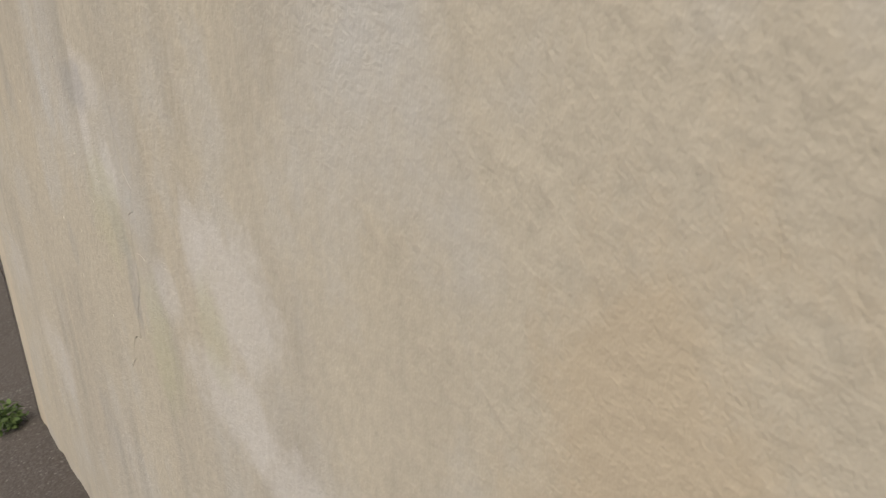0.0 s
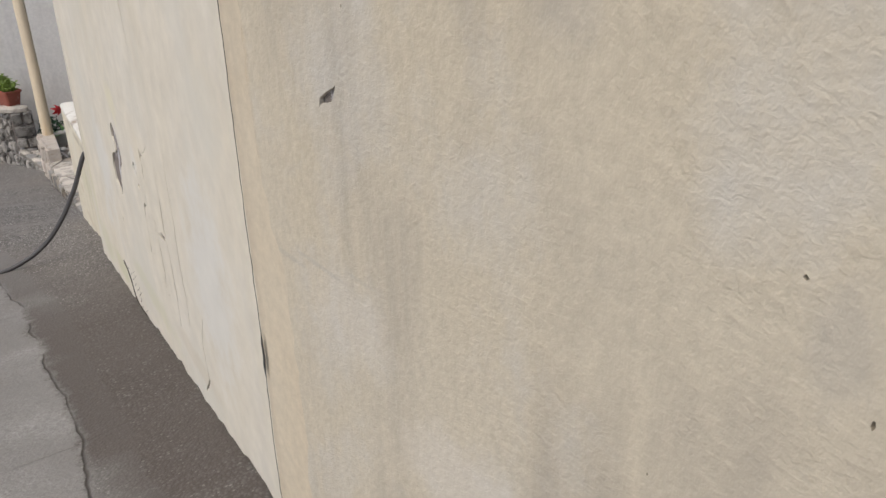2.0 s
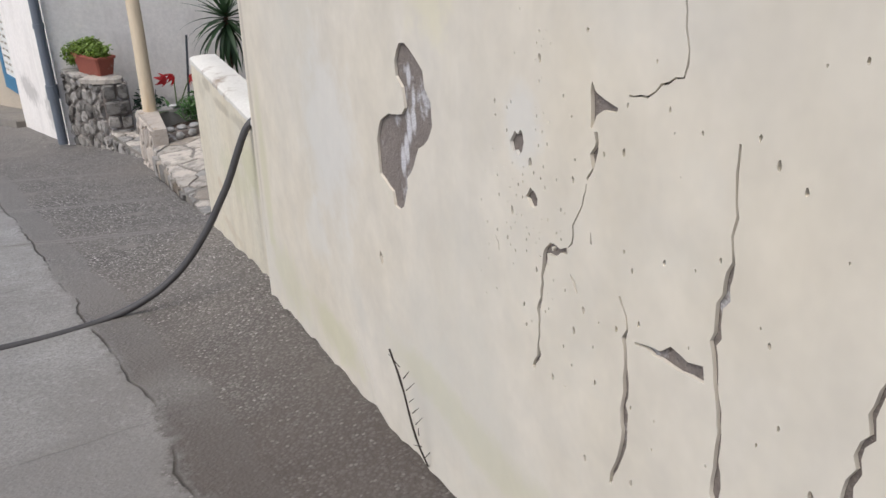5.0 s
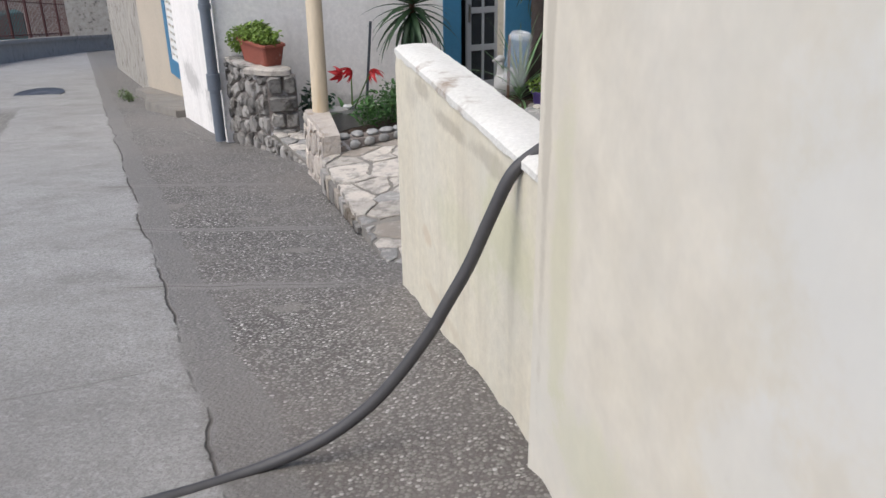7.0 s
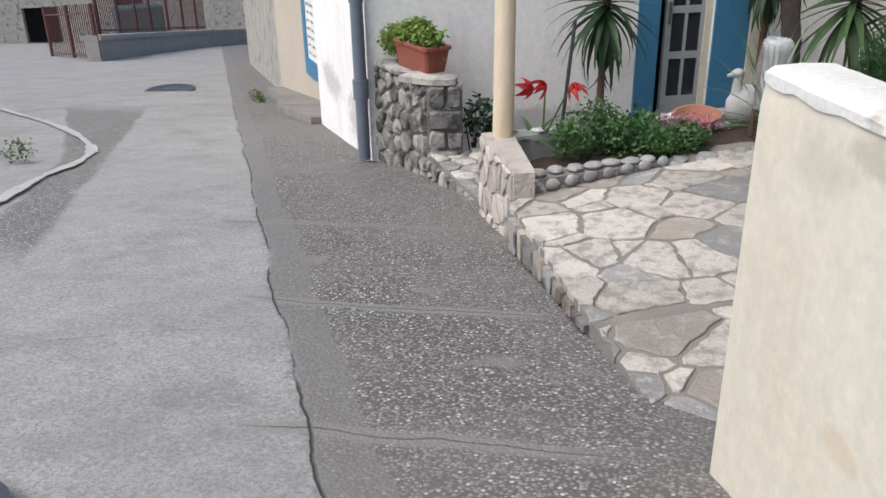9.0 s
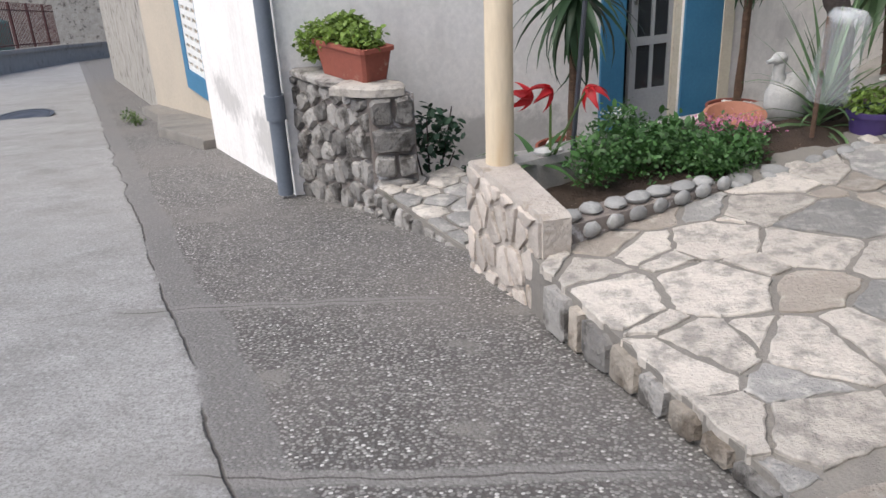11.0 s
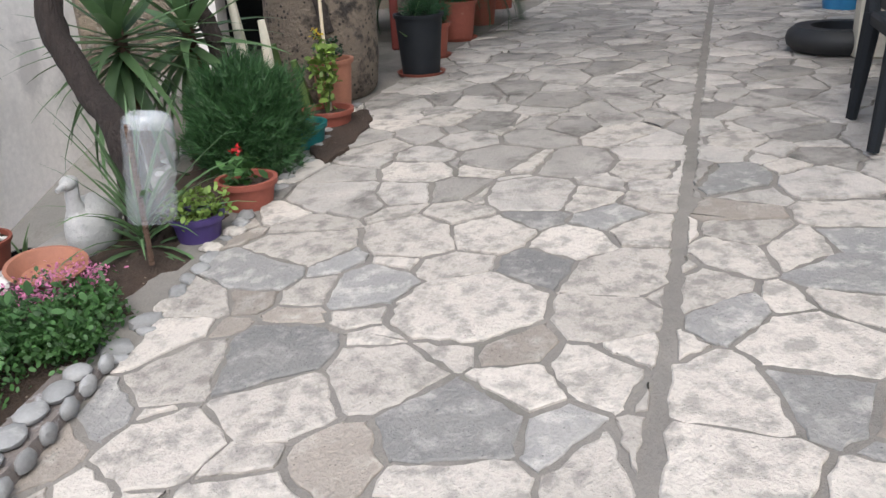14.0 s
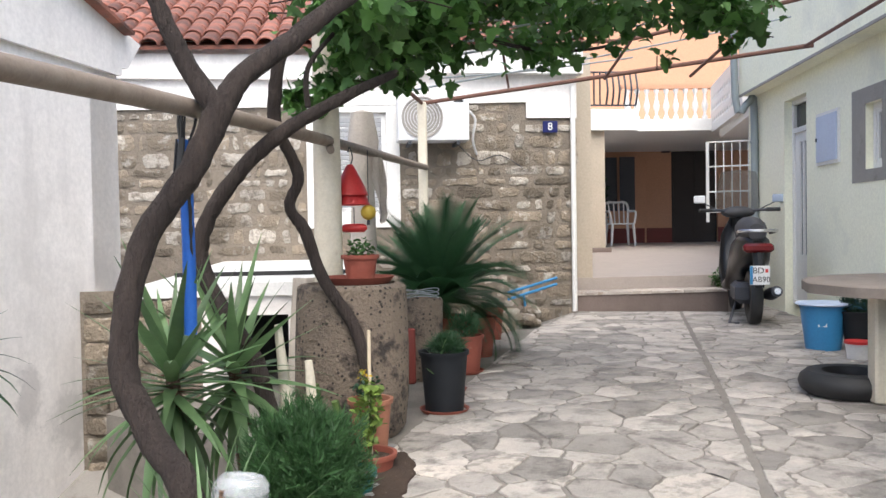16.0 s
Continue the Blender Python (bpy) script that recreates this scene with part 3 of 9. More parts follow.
# ---- shape helpers ----
class Shape:
    """Vertices and faces of one mesh, gathered piece by piece."""

    def __init__(self):
        self.v, self.f = [], []

    def add(self, verts, faces):
        k = len(self.v)
        self.v += [tuple(p) for p in verts]
        self.f += [tuple(i + k for i in f) for f in faces]
        return self

    def box(self, c, s, turn=0.0, chamfer=0.0, m=None):
        hx, hy, hz = s[0] / 2, s[1] / 2, s[2] / 2
        e = min(chamfer, hx * 0.9, hy * 0.9, hz * 0.9)
        rings = [(hx - e, hy - e, -hz), (hx, hy, -hz + e), (hx, hy, hz - e), (hx - e, hy - e, hz)] if e > 0 else [(hx, hy, -hz), (hx, hy, hz)]
        v = []
        for x, y, z in rings:
            if e > 0:
                k = e if (x, y) == (hx, hy) else e * 0.5
                v += [(x - k, -y, z), (x, -y + k, z), (x, y - k, z), (x - k, y, z), (-x + k, y, z), (-x, y - k, z), (-x, -y + k, z), (-x + k, -y, z)]
            else:
                v += [(x, -y, z), (x, y, z), (-x, y, z), (-x, -y, z)]
        w = 8 if e > 0 else 4
        f = [tuple(range(w))[::-1], tuple(range(len(v) - w, len(v)))]
        for r in range(len(rings) - 1):
            f += [(r * w + i, r * w + (i + 1) % w, (r + 1) * w + (i + 1) % w, (r + 1) * w + i) for i in range(w)]
        t = m or (Matrix.Translation(c) @ Matrix.Rotation(turn, 4, "Z"))
        return self.add([t @ Vector(p) for p in v], f)

    def prism(self, poly, low, high, chamfer=0.0):
        """poly: x, y counter-clockwise; low and high: a height or a function of x, y."""
        lo = low if callable(low) else (lambda x, y: low)
        hi = high if callable(high) else (lambda x, y: high)
        n = len(poly)
        c = Vector((sum(p[0] for p in poly) / n, sum(p[1] for p in poly) / n))
        v = [(x, y, lo(x, y)) for x, y in poly]
        if chamfer:
            v += [(x, y, hi(x, y) - chamfer) for x, y in poly]
            inner = []
            for x, y in poly:
                d = Vector((x, y)) - c
                q = c + d * max(0.0, 1 - chamfer * 1.6 / max(d.length, 1e-4))
                inner.append((q.x, q.y, hi(q.x, q.y)))
            v += inner
        else:
            v += [(x, y, hi(x, y)) for x, y in poly]
        rows = 3 if chamfer else 2
        f = [tuple(range(n))[::-1], tuple(range((rows - 1) * n, rows * n))]
        for r in range(rows - 1):
            f += [(r * n + i, r * n + (i + 1) % n, (r + 1) * n + (i + 1) % n, (r + 1) * n + i) for i in range(n)]
        return self.add(v, f)

    def lathe(self, profile, c=(0, 0, 0), seg=24, wob=0.0, seed=0, m=None):
        rnd = random.Random(seed)
        v, f, k = [], [], len(profile)
        ph = [rnd.uniform(0, 6.28) for _ in range(4)]
        for i in range(seg):
            a = 2 * math.pi * i / seg
            for r, z in profile:
                rr = r * (1 + wob * (math.sin(2 * a + ph[0] + z * 3) + 0.6 * math.sin(3 * a + ph[1] - z * 5) + 0.4 * math.sin(5 * a + ph[2])))
                v.append((c[0] + rr * math.cos(a), c[1] + rr * math.sin(a), c[2] + z))
        for i in range(seg):
            j = (i + 1) % seg
            f += [(i * k + q, j * k + q, j * k + q + 1, i * k + q + 1) for q in range(k - 1)]
        if m is not None:
            v = [m @ Vector(p) for p in v]
        return self.add(v, f)

    def tube(self, pts, radii, seg=8, wob=0.0, seed=0, steps=0):
        rnd = random.Random(seed)
        pts = [Vector(p) for p in pts]
        if isinstance(radii, (int, float)):
            radii = [radii] * len(pts)
        if steps:
            pts, radii = smooth_line(pts, radii, steps)
        v, f, side = [], [], None
        for i, p in enumerate(pts):
            d = (pts[min(i + 1, len(pts) - 1)] - pts[max(i - 1, 0)]).normalized()
            if side is None:
                side = d.cross(Vector((0.3, 0.1, 1))) if abs(d.z) < 0.95 else d.cross(Vector((1, 0, 0)))
            side = (side - d * side.dot(d)).normalized()
            up = d.cross(side)
            for k in range(seg):
                a = 2 * math.pi * k / seg
                r = radii[i] * (1 + wob * rnd.uniform(-1, 1))
                v.append(p + side * (r * math.cos(a)) + up * (r * math.sin(a)))
        for i in range(len(pts) - 1):
            f += [(i * seg + k, i * seg + (k + 1) % seg, (i + 1) * seg + (k + 1) % seg, (i + 1) * seg + k) for k in range(seg)]
        f += [tuple(range(seg))[::-1], tuple(range((len(pts) - 1) * seg, len(pts) * seg))]
        return self.add(v, f)

    def ball(self, c, r, seg=10, rings=6, wob=0.0, seed=0, turn=0.0):
        rnd = random.Random(seed)
        r = (r, r, r) if isinstance(r, (int, float)) else r
        v, f = [], []
        for i in range(1, rings):
            b = math.pi * i / rings
            for k in range(seg):
                a = 2 * math.pi * k / seg
                w = 1 + wob * rnd.uniform(-1, 1)
                p = Vector((r[0] * math.sin(b) * math.cos(a) * w, r[1] * math.sin(b) * math.sin(a) * w, r[2] * math.cos(b) * w))
                p.rotate(Euler((0, 0, turn)))
                v.append(p + Vector(c))
        v += [Vector(c) + Vector((0, 0, r[2])), Vector(c) - Vector((0, 0, r[2]))]
        for i in range(rings - 2):
            f += [(i * seg + k, (i + 1) * seg + k, (i + 1) * seg + (k + 1) % seg, i * seg + (k + 1) % seg) for k in range(seg)]
        t, b = len(v) - 2, len(v) - 1
        f += [(t, k, (k + 1) % seg) for k in range(seg)]
        f += [((rings - 2) * seg + (k + 1) % seg, (rings - 2) * seg + k, b) for k in range(seg)]
        return self.add(v, f)

    def sheet(self, start, along, outer, holes=(), thick=0.1):
        """A wall: outline and holes in (distance along, height); its face looks to the right of the way it runs."""
        from_, ax = Vector((start[0], start[1], 0)), Vector((along[0], along[1], 0)).normalized()
        nn = Vector((ax.y, -ax.x, 0))
        rings = [list(outer)] + [list(h) for h in holes]
        flat = [p for r in rings for p in r]
        tris = tessellate_polygon([[Vector((p[0], p[1], 0)) for p in r] for r in rings])
        n = len(flat)
        v = [from_ + ax * s + Vector((0, 0, z)) for s, z in flat] + [from_ + ax * s + Vector((0, 0, z)) - nn * thick for s, z in flat]
        f = []
        for a, b, c in tris:
            area = (flat[b][0] - flat[a][0]) * (flat[c][1] - flat[a][1]) - (flat[c][0] - flat[a][0]) * (flat[b][1] - flat[a][1])
            a, b, c = (a, b, c) if area > 0 else (a, c, b)
            f += [(a, b, c), (c + n, b + n, a + n)]
        k = 0
        for r in rings:
            f += [(k + i, k + (i + 1) % len(r), n + k + (i + 1) % len(r), n + k + i) for i in range(len(r))]
            k += len(r)
        return self.add(v, f)


def smooth_line(pts, radii, steps):
    out, rr = [], []
    n = len(pts)
    for i in range(n - 1):
        p0, p1, p2, p3 = pts[max(i - 1, 0)], pts[i], pts[i + 1], pts[min(i + 2, n - 1)]
        for k in range(steps):
            t = k / steps
            out.append(0.5 * ((2 * p1) + (p2 - p0) * t + (2 * p0 - 5 * p1 + 4 * p2 - p3) * t * t + (3 * p1 - p0 - 3 * p2 + p3) * t ** 3))
            rr.append(radii[i] * (1 - t) + radii[i + 1] * t)
    return out + [pts[-1]], rr + [radii[-1]]


def mesh_of(name, shape, mat, angle=40, fix=True):
    me = bpy.data.meshes.new(name)
    me.from_pydata([tuple(p) for p in shape.v], [], shape.f)
    if fix and len(shape.f) < 30000:
        bm = bmesh.new()
        bm.from_mesh(me)
        bmesh.ops.recalc_face_normals(bm, faces=bm.faces)
        bm.to_mesh(me)
        bm.free()
    me.materials.append(mat)
    me.polygons.foreach_set("use_smooth", [True] * len(me.polygons))
    if angle < 180:
        me.set_sharp_from_angle(angle=radians(angle))
    me.update()
    return me


def part(name, shape, mat, parent, label="", angle=40, fix=True, kind=""):
    ob = new(name, mesh_of(name, shape, mat, angle, fix))
    ob.parent = parent
    return tagged(ob, label=label, kind=kind)


def thing(name, at, label, category, group="", turn=0.0, kind=""):
    ob = new(name)
    ob.location, ob.rotation_euler = at, (0, 0, turn)
    ob.empty_display_size = 0.1
    return tagged(ob, label, category, group, kind)


def single(name, shape, mat, label="", category="", group="", kind="", angle=40, at=None):
    ob = new(name, mesh_of(name, shape, mat, angle))
    if at is not None:
        ob.location = at
    return tagged(ob, label, category, group, kind)


def rect(s0, z0, s1, z1):
    return [(s0, z0), (s1, z0), (s1, z1), (s0, z1)]


def ribbon(line, widths):
    """A closed outline round a crooked line."""
    left, right = [], []
    for i, (s, z) in enumerate(line):
        a, b = line[max(i - 1, 0)], line[min(i + 1, len(line) - 1)]
        d = Vector((b[0] - a[0], b[1] - a[1])).normalized()
        left.append((s - d.y * widths[i], z + d.x * widths[i]))
        right.append((s + d.y * widths[i], z - d.x * widths[i]))
    return left + right[::-1]


def jag(line, step, size, seed):
    """The line with extra crooked points."""
    rnd = random.Random(seed)
    out = []
    for a, b in zip(line, line[1:]):
        n = max(1, int(math.dist(a, b) / step))
        for k in range(n):
            t = k / n
            j = 0 if k == 0 else size
            out.append((a[0] + (b[0] - a[0]) * t + rnd.uniform(-j, j), a[1] + (b[1] - a[1]) * t + rnd.uniform(-j, j)))
    return out + [line[-1]]


def clip(poly, a, b, c):
    """What is left of poly where a x + b y <= c."""
    out = []
    for i, p in enumerate(poly):
        q = poly[(i + 1) % len(poly)]
        dp, dq = a * p[0] + b * p[1] - c, a * q[0] + b * q[1] - c
        if dp <= 0:
            out.append(p)
        if (dp < 0 < dq) or (dq < 0 < dp):
            t = dp / (dp - dq)
            out.append((p[0] + (q[0] - p[0]) * t, p[1] + (q[1] - p[1]) * t))
    return out


def cells(seeds, outline, reach=1.5, vary=0.0):
    """The cell of each seed within a convex outline; vary makes some seeds take more room."""
    rnd = random.Random(len(seeds))
    power = [rnd.uniform(-vary, vary) for _ in seeds]
    for i, (x, y) in enumerate(seeds):
        poly = list(outline)
        for j, (u, v) in enumerate(seeds):
            if i == j or abs(u - x) > reach or abs(v - y) > reach:
                continue
            a, b = u - x, v - y
            poly = clip(poly, a, b, (u * u + v * v - x * x - y * y) / 2 + power[i] - power[j])
            if len(poly) < 3:
                break
        yield i, poly


def area_of(poly):
    return sum(p[0] * q[1] - q[0] * p[1] for p, q in zip(poly, poly[1:] + poly[:1])) / 2


def inset(poly, d):
    out = list(poly)
    n = len(poly)
    for i in range(n):
        p, q = poly[i], poly[(i + 1) % n]
        ln = math.dist(p, q)
        if ln < 1e-5:
            continue
        nx, ny = (q[1] - p[1]) / ln, -(q[0] - p[0]) / ln
        out = clip(out, nx, ny, nx * p[0] + ny * p[1] - d)
        if len(out) < 3:
            return []
    return out


def rough_outline(poly, seed, step=0.07, size=0.006, cut=0.18):
    """A stone's outline: corners knocked off, edges uneven."""
    rnd = random.Random(seed)
    n = len(poly)
    soft = []
    for i in range(n):
        a, p, b = poly[i - 1], poly[i], poly[(i + 1) % n]
        da, db = min(cut * rnd.uniform(0.2, 1) * math.dist(a, p), 0.035), min(cut * rnd.uniform(0.2, 1) * math.dist(b, p), 0.035)
        la, lb = max(math.dist(a, p), 1e-5), max(math.dist(b, p), 1e-5)
        soft.append((p[0] + (a[0] - p[0]) * da / la, p[1] + (a[1] - p[1]) * da / la))
        soft.append((p[0] + (b[0] - p[0]) * db / lb, p[1] + (b[1] - p[1]) * db / lb))
    out = []
    for i in range(len(soft)):
        p, q = soft[i], soft[(i + 1) % len(soft)]
        k = max(1, int(math.dist(p, q) / step))
        for j in range(k):
            t = j / k
            out.append((p[0] + (q[0] - p[0]) * t + rnd.uniform(-size, size), p[1] + (q[1] - p[1]) * t + rnd.uniform(-size, size)))
    return out


def face_stone(poly, start, ax, proud, seed, sunk=0.01):
    """A stone in a wall: outline in (along, height)."""
    rnd = random.Random(seed)
    o, a = Vector((start[0], start[1], 0)), Vector((ax[0], ax[1], 0)).normalized()
    nn = Vector((a.y, -a.x, 0))
    n = len(poly)
    cs, cz = sum(p[0] for p in poly) / n, sum(p[1] for p in poly) / n
    sh = Shape()
    v = []
    for k, d in ((1.0, -sunk), (0.97, proud * 0.55), (0.80, proud)):
        for s, z in poly:
            w = d + (rnd.uniform(-0.2, 0.2) * proud if k < 0.95 else 0)
            v.append(o + a * (cs + (s - cs) * k) + nn * w + Vector((0, 0, cz + (z - cz) * k)))
    v.append(o + a * cs + nn * (proud * rnd.uniform(0.85, 1.25)) + Vector((0, 0, cz)))
    f = [tuple(range(n))[::-1]]
    for r in range(2):
        f += [(r * n + i, r * n + (i + 1) % n, (r + 1) * n + (i + 1) % n, (r + 1) * n + i) for i in range(n)]
    f += [(2 * n + i, 2 * n + (i + 1) % n, 3 * n) for i in range(n)]
    return sh.add(v, f)


def street_z(x, y):
    z = 0.056 + 0.059 * x - 0.143 * y
    r = math.hypot(x, y)
    if r > 60:
        z = 0.056 + (0.059 * x - 0.143 * y) * 60 / r
    s = ((x + 1.5) * -0.5 + (y - 2.69) * 0.866)
    if -4 < s < 5.2:
        off = (x + 1.5) * -0.866 + (y - 2.69) * -0.5
        z += 0.085 * math.exp(-abs(off) / 0.22) * min(1.0, max(0.0, (5.2 - s) / 1.5))
    return z


def court_z(x, y):
    d = (x + 4.79) * 0.78 + (y - 8.38) * 0.626
    w = (x + 4.79) * 0.626 - (y - 8.38) * 0.78
    w = max(-1.0, min(3.0, w))
    return -0.955 + math.exp(-max(d, -0.8) / 3) * (-0.29 + 0.048 * w)

# ---- places ----
CORNER, TURN_END, WALL_END = Vector((-1.505, 2.64)), Vector((-1.5, 2.69)), Vector((-3.12, 5.50))
OLD_AX, NEW_AX = Vector((0.5916, -0.806)).normalized(), (WALL_END - TURN_END).normalized()
PARAPET_END, KERB = Vector((-3.772, 6.705)), Vector((-4.79, 8.38))
HOUSE_CORNER, HOUSE_END = Vector((-6.40, 10.20)), Vector((-2.574, 12.764))
HOUSE_AX = (HOUSE_END - HOUSE_CORNER).normalized()
GREEN_START, GREEN_AX = Vector((2.8, 10.2)), Vector((0.77, 0.638)).normalized()
STONE_START, STONE_AX, STONE_BACK = Vector((2.45, 13.0)), Vector((0.777, -0.629)).normalized(), Vector((0.629, 0.777)).normalized()
BED_A, BED_B = Vector((-4.755, 8.52)), Vector((-2.33, 10.44))


def yard(a, b, z=0.0):
    """A place in the yard's own axes: a to the side along the stone house, b back through it."""
    p = STONE_START + STONE_AX * a + STONE_BACK * b
    return Vector((p.x, p.y, z))


# ---- the ground ----
def build_ground():
    sh = Shape()
    xs = [-400, -200, -110, -70, -50, -36, -28, -22] + [-18 + 0.5 * i for i in range(14)] + [-11 + 0.12 * i for i in range(84)] + [-0.8 + 0.5 * i for i in range(20)] + [12, 16, 24, 40, 80, 200, 400]
    ys = [-400, -120, -40, -16, -8, -4, -2] + [-1 + 0.25 * i for i in range(8)] + [1 + 0.12 * i for i in range(92)] + [12.2 + 0.6 * i for i in range(16)] + [23, 26, 30, 36, 46, 60, 90, 150, 260, 400]
    v = []
    for y in ys:
        for x in xs:
            z = street_z(x, y)
            if -12 < x < 1 and 0 < y < 20:
                z += 0.010 * noise.noise(Vector((x * 1.7, y * 1.7, 0))) + 0.004 * noise.noise(Vector((x * 7, y * 7, 3)))
            v.append((x, y, z))
    w = len(xs)
    f = [(j * w + i, j * w + i + 1, (j + 1) * w + i + 1, (j + 1) * w + i) for j in range(len(ys) - 1) for i in range(w - 1)]
    sh.add(v, f)
    single("road", sh, M["street"], kind="structure", angle=180)


build_ground()


# ---- the old boundary walls ----
def build_street_walls():
    old = tagged(new("wall_old"), kind="structure")
    part("crack_backing", Shape().sheet(CORNER + Vector((OLD_AX.y, -OLD_AX.x)) * 0.003, OLD_AX, rect(0.36, 0.5, 1.85, 1.3), thick=0.002), M["render_grey"], old)
    core = Shape().sheet(CORNER, OLD_AX, [(0.012, -1.2), (9, -1.2), (9, 2.8), (0.012, 2.8)], thick=0.35)
    part("wall_core", core, M["plaster_smooth"], old)
    nn = Vector((OLD_AX.y, -OLD_AX.x))
    edge = jag([(0.155, -0.9), (0.19, 0.1), (0.178, 0.42), (0.115, 0.62), (0.10, 0.9), (0.13, 1.5), (0.12, 2.79)], 0.035, 0.008, 4)
    holes = []

    def split(pts, w, seed):
        ln = jag(pts, 0.012, 0.0025, seed)
        holes.append(ribbon(ln, [w * (0.35 + 0.9 * abs(math.sin(i * 1.3 + seed))) for i in range(len(ln))]))

    split([(1.712, 1.235), (1.717, 1.167), (1.718, 1.115), (1.732, 1.08), (1.76, 1.063), (1.747, 1.041), (1.748, 1.021), (1.717, 1.005), (1.721, 0.98), (1.713, 0.949), (1.718, 0.911), (1.702, 0.86), (1.669, 0.806), (1.657, 0.753), (1.618, 0.737), (1.599, 0.706), (1.599, 0.685), (1.557, 0.647)], 0.0011, 5)
    split([(1.724, 0.942), (1.745, 0.948), (1.768, 0.945)], 0.0005, 6)
    split([(1.668, 0.735), (1.664, 0.715), (1.64, 0.69), (1.622, 0.665)], 0.0005, 7)
    holes.append([(0.378, 0.818), (0.385, 0.828), (0.402, 0.832), (0.418, 0.836), (0.426, 0.844), (0.437, 0.868), (0.430, 0.862), (0.406, 0.851), (0.381, 0.836)])
    rnd = random.Random(8)
    for s, z, r, k in ((1.567, 1.025, 0.003, 4.0), (1.435, 1.042, 0.0045, 1.0), (1.298, 0.743, 0.004, 0.6), (1.734, 1.197, 0.003, 0.5), (1.707, 0.791, 0.003, 1.0), (1.487, 0.728, 0.003, 0.7), (1.079, 0.553, 0.002, 1), (1.221, 0.846, 0.003, 1), (1.018, 1.053, 0.0025, 1), (0.471, 0.985, 0.003, 1), (1.362, 0.863, 0.0025, 1), (1.506, 0.968, 0.002, 1), (1.409, 1.205, 0.004, 1), (1.425, 1.212, 0.003, 1)):
        holes.append([(s + k * r * rnd.uniform(0.7, 1.1) * math.cos(a), z + r * rnd.uniform(0.7, 1.5) * math.sin(a)) for a in [0, 0.9, 1.8, 2.7, 3.6, 4.5, 5.4]])
    skin = Shape().sheet(CORNER + nn * 0.011, OLD_AX, edge[::-1] + [(9, -0.95), (9, 2.79)], holes, thick=0.010)
    part("rough_render", skin, M["plaster_rough"], old)
    # black ribbon laid on the render, painting the shaded depth of the joint
    seam = jag([(0.004, -0.95), (0.006, -0.3), (-0.002, -0.05), (0.006, 0.25), (0.000, 0.6), (0.005, 1.1), (0.0, 1.7), (0.004, 2.7)], 0.03, 0.0022, 14)
    wide = [0.0004 + 0.0006 * abs(math.sin(i * 0.9)) + (0.0045 if abs(p[1] - 0.19) < 0.035 else 0.0) for i, p in enumerate(seam)]
    part("joint_gap", Shape().sheet(CORNER + nn * 0.0135, OLD_AX, ribbon([(p[0] + 0.012, p[1]) for p in seam], wide), thick=0.001), M["painted_dark"], old)
    part("corner_render", Shape().sheet(CORNER + nn * 0.006, OLD_AX, jag([(-0.004, -0.9), (0.0, 0.0), (0.004, 0.3), (-0.003, 0.9), (0.003, 1.6), (0.0, 2.79)], 0.05, 0.0025, 6) + [(0.25, 2.79), (0.25, -0.9)], thick=0.006), M["plaster_smooth"], old)

    new_wall = tagged(new("wall_new"), kind="structure")
    length = (WALL_END - TURN_END).length
    part("wall_core", Shape().sheet(TURN_END, NEW_AX, [(0, -1.6), (length - 0.01, -1.6), (length - 0.01, 2.8), (0, 2.8)], thick=-0.35), M["render_grey"], new_wall)
    out = Vector((-NEW_AX.y, NEW_AX.x))
    patch = [(1.968, 0.241), (1.943, 0.245), (1.90, 0.227), (1.869, 0.211), (1.863, 0.182), (1.839, 0.163), (1.835, 0.123), (1.853, 0.096), (1.897, 0.067), (1.922, 0.026), (1.954, -0.006), (1.954, -0.026), (1.975, -0.07), (2.001, -0.086), (2.023, -0.085), (2.032, -0.058), (2.098, -0.061 + 0.02), (2.103, 0.03), (2.079, 0.075), (2.035, 0.098), (1.97, 0.112), (1.953, 0.128), (1.963, 0.163), (1.989, 0.178), (1.993, 0.205), (1.982, 0.226)]
    patch = [(s - 0.010, z) for s, z in patch]
    holes = [jag(patch + patch[:1], 0.018, 0.0022, 2)[:-1]]

    def shift(s, z):
        return (s * 0.982 + z * 0.009 + 0.017, s * 0.005 + z * 0.982 - 0.019)

    def split(line, widths, seed):
        ln = jag(line, 0.010, 0.0022, seed)
        n = len(ln)
        holes.append(ribbon(ln, [max(0.0008, widths[min(len(widths) - 1, int(i * len(widths) / n))] * (0.6 + 0.6 * abs(math.sin(i * 2.1 + seed)))) for i in range(n)]))

    def crack(line, widths, seed):
        line = [shift(*p) for p in line]
        ln = jag(line, 0.014, 0.0035, seed)
        n = len(ln)
        holes.append(ribbon(ln, [max(0.0011, 1.7 * widths[min(len(widths) - 1, int(i * len(widths) / n))] * (0.7 + 0.5 * abs(math.sin(i * 2.1 + seed)))) for i in range(n)]))

    split([(1.482, -0.16), (1.47, -0.137), (1.468, -0.097), (1.473, -0.058), (1.466, -0.037), (1.466, -0.001), (1.462, 0.017), (1.458, 0.04), (1.435, 0.050), (1.407, 0.060)], [0.003, 0.005, 0.0025, 0.002, 0.004, 0.0035, 0.003, 0.004, 0.006, 0.008, 0.004], 5)
    split([(1.405, 0.066), (1.397, 0.075), (1.397, 0.1), (1.389, 0.114), (1.378, 0.135), (1.372, 0.165)], [0.0012, 0.002, 0.001, 0.0012, 0.0008], 6)
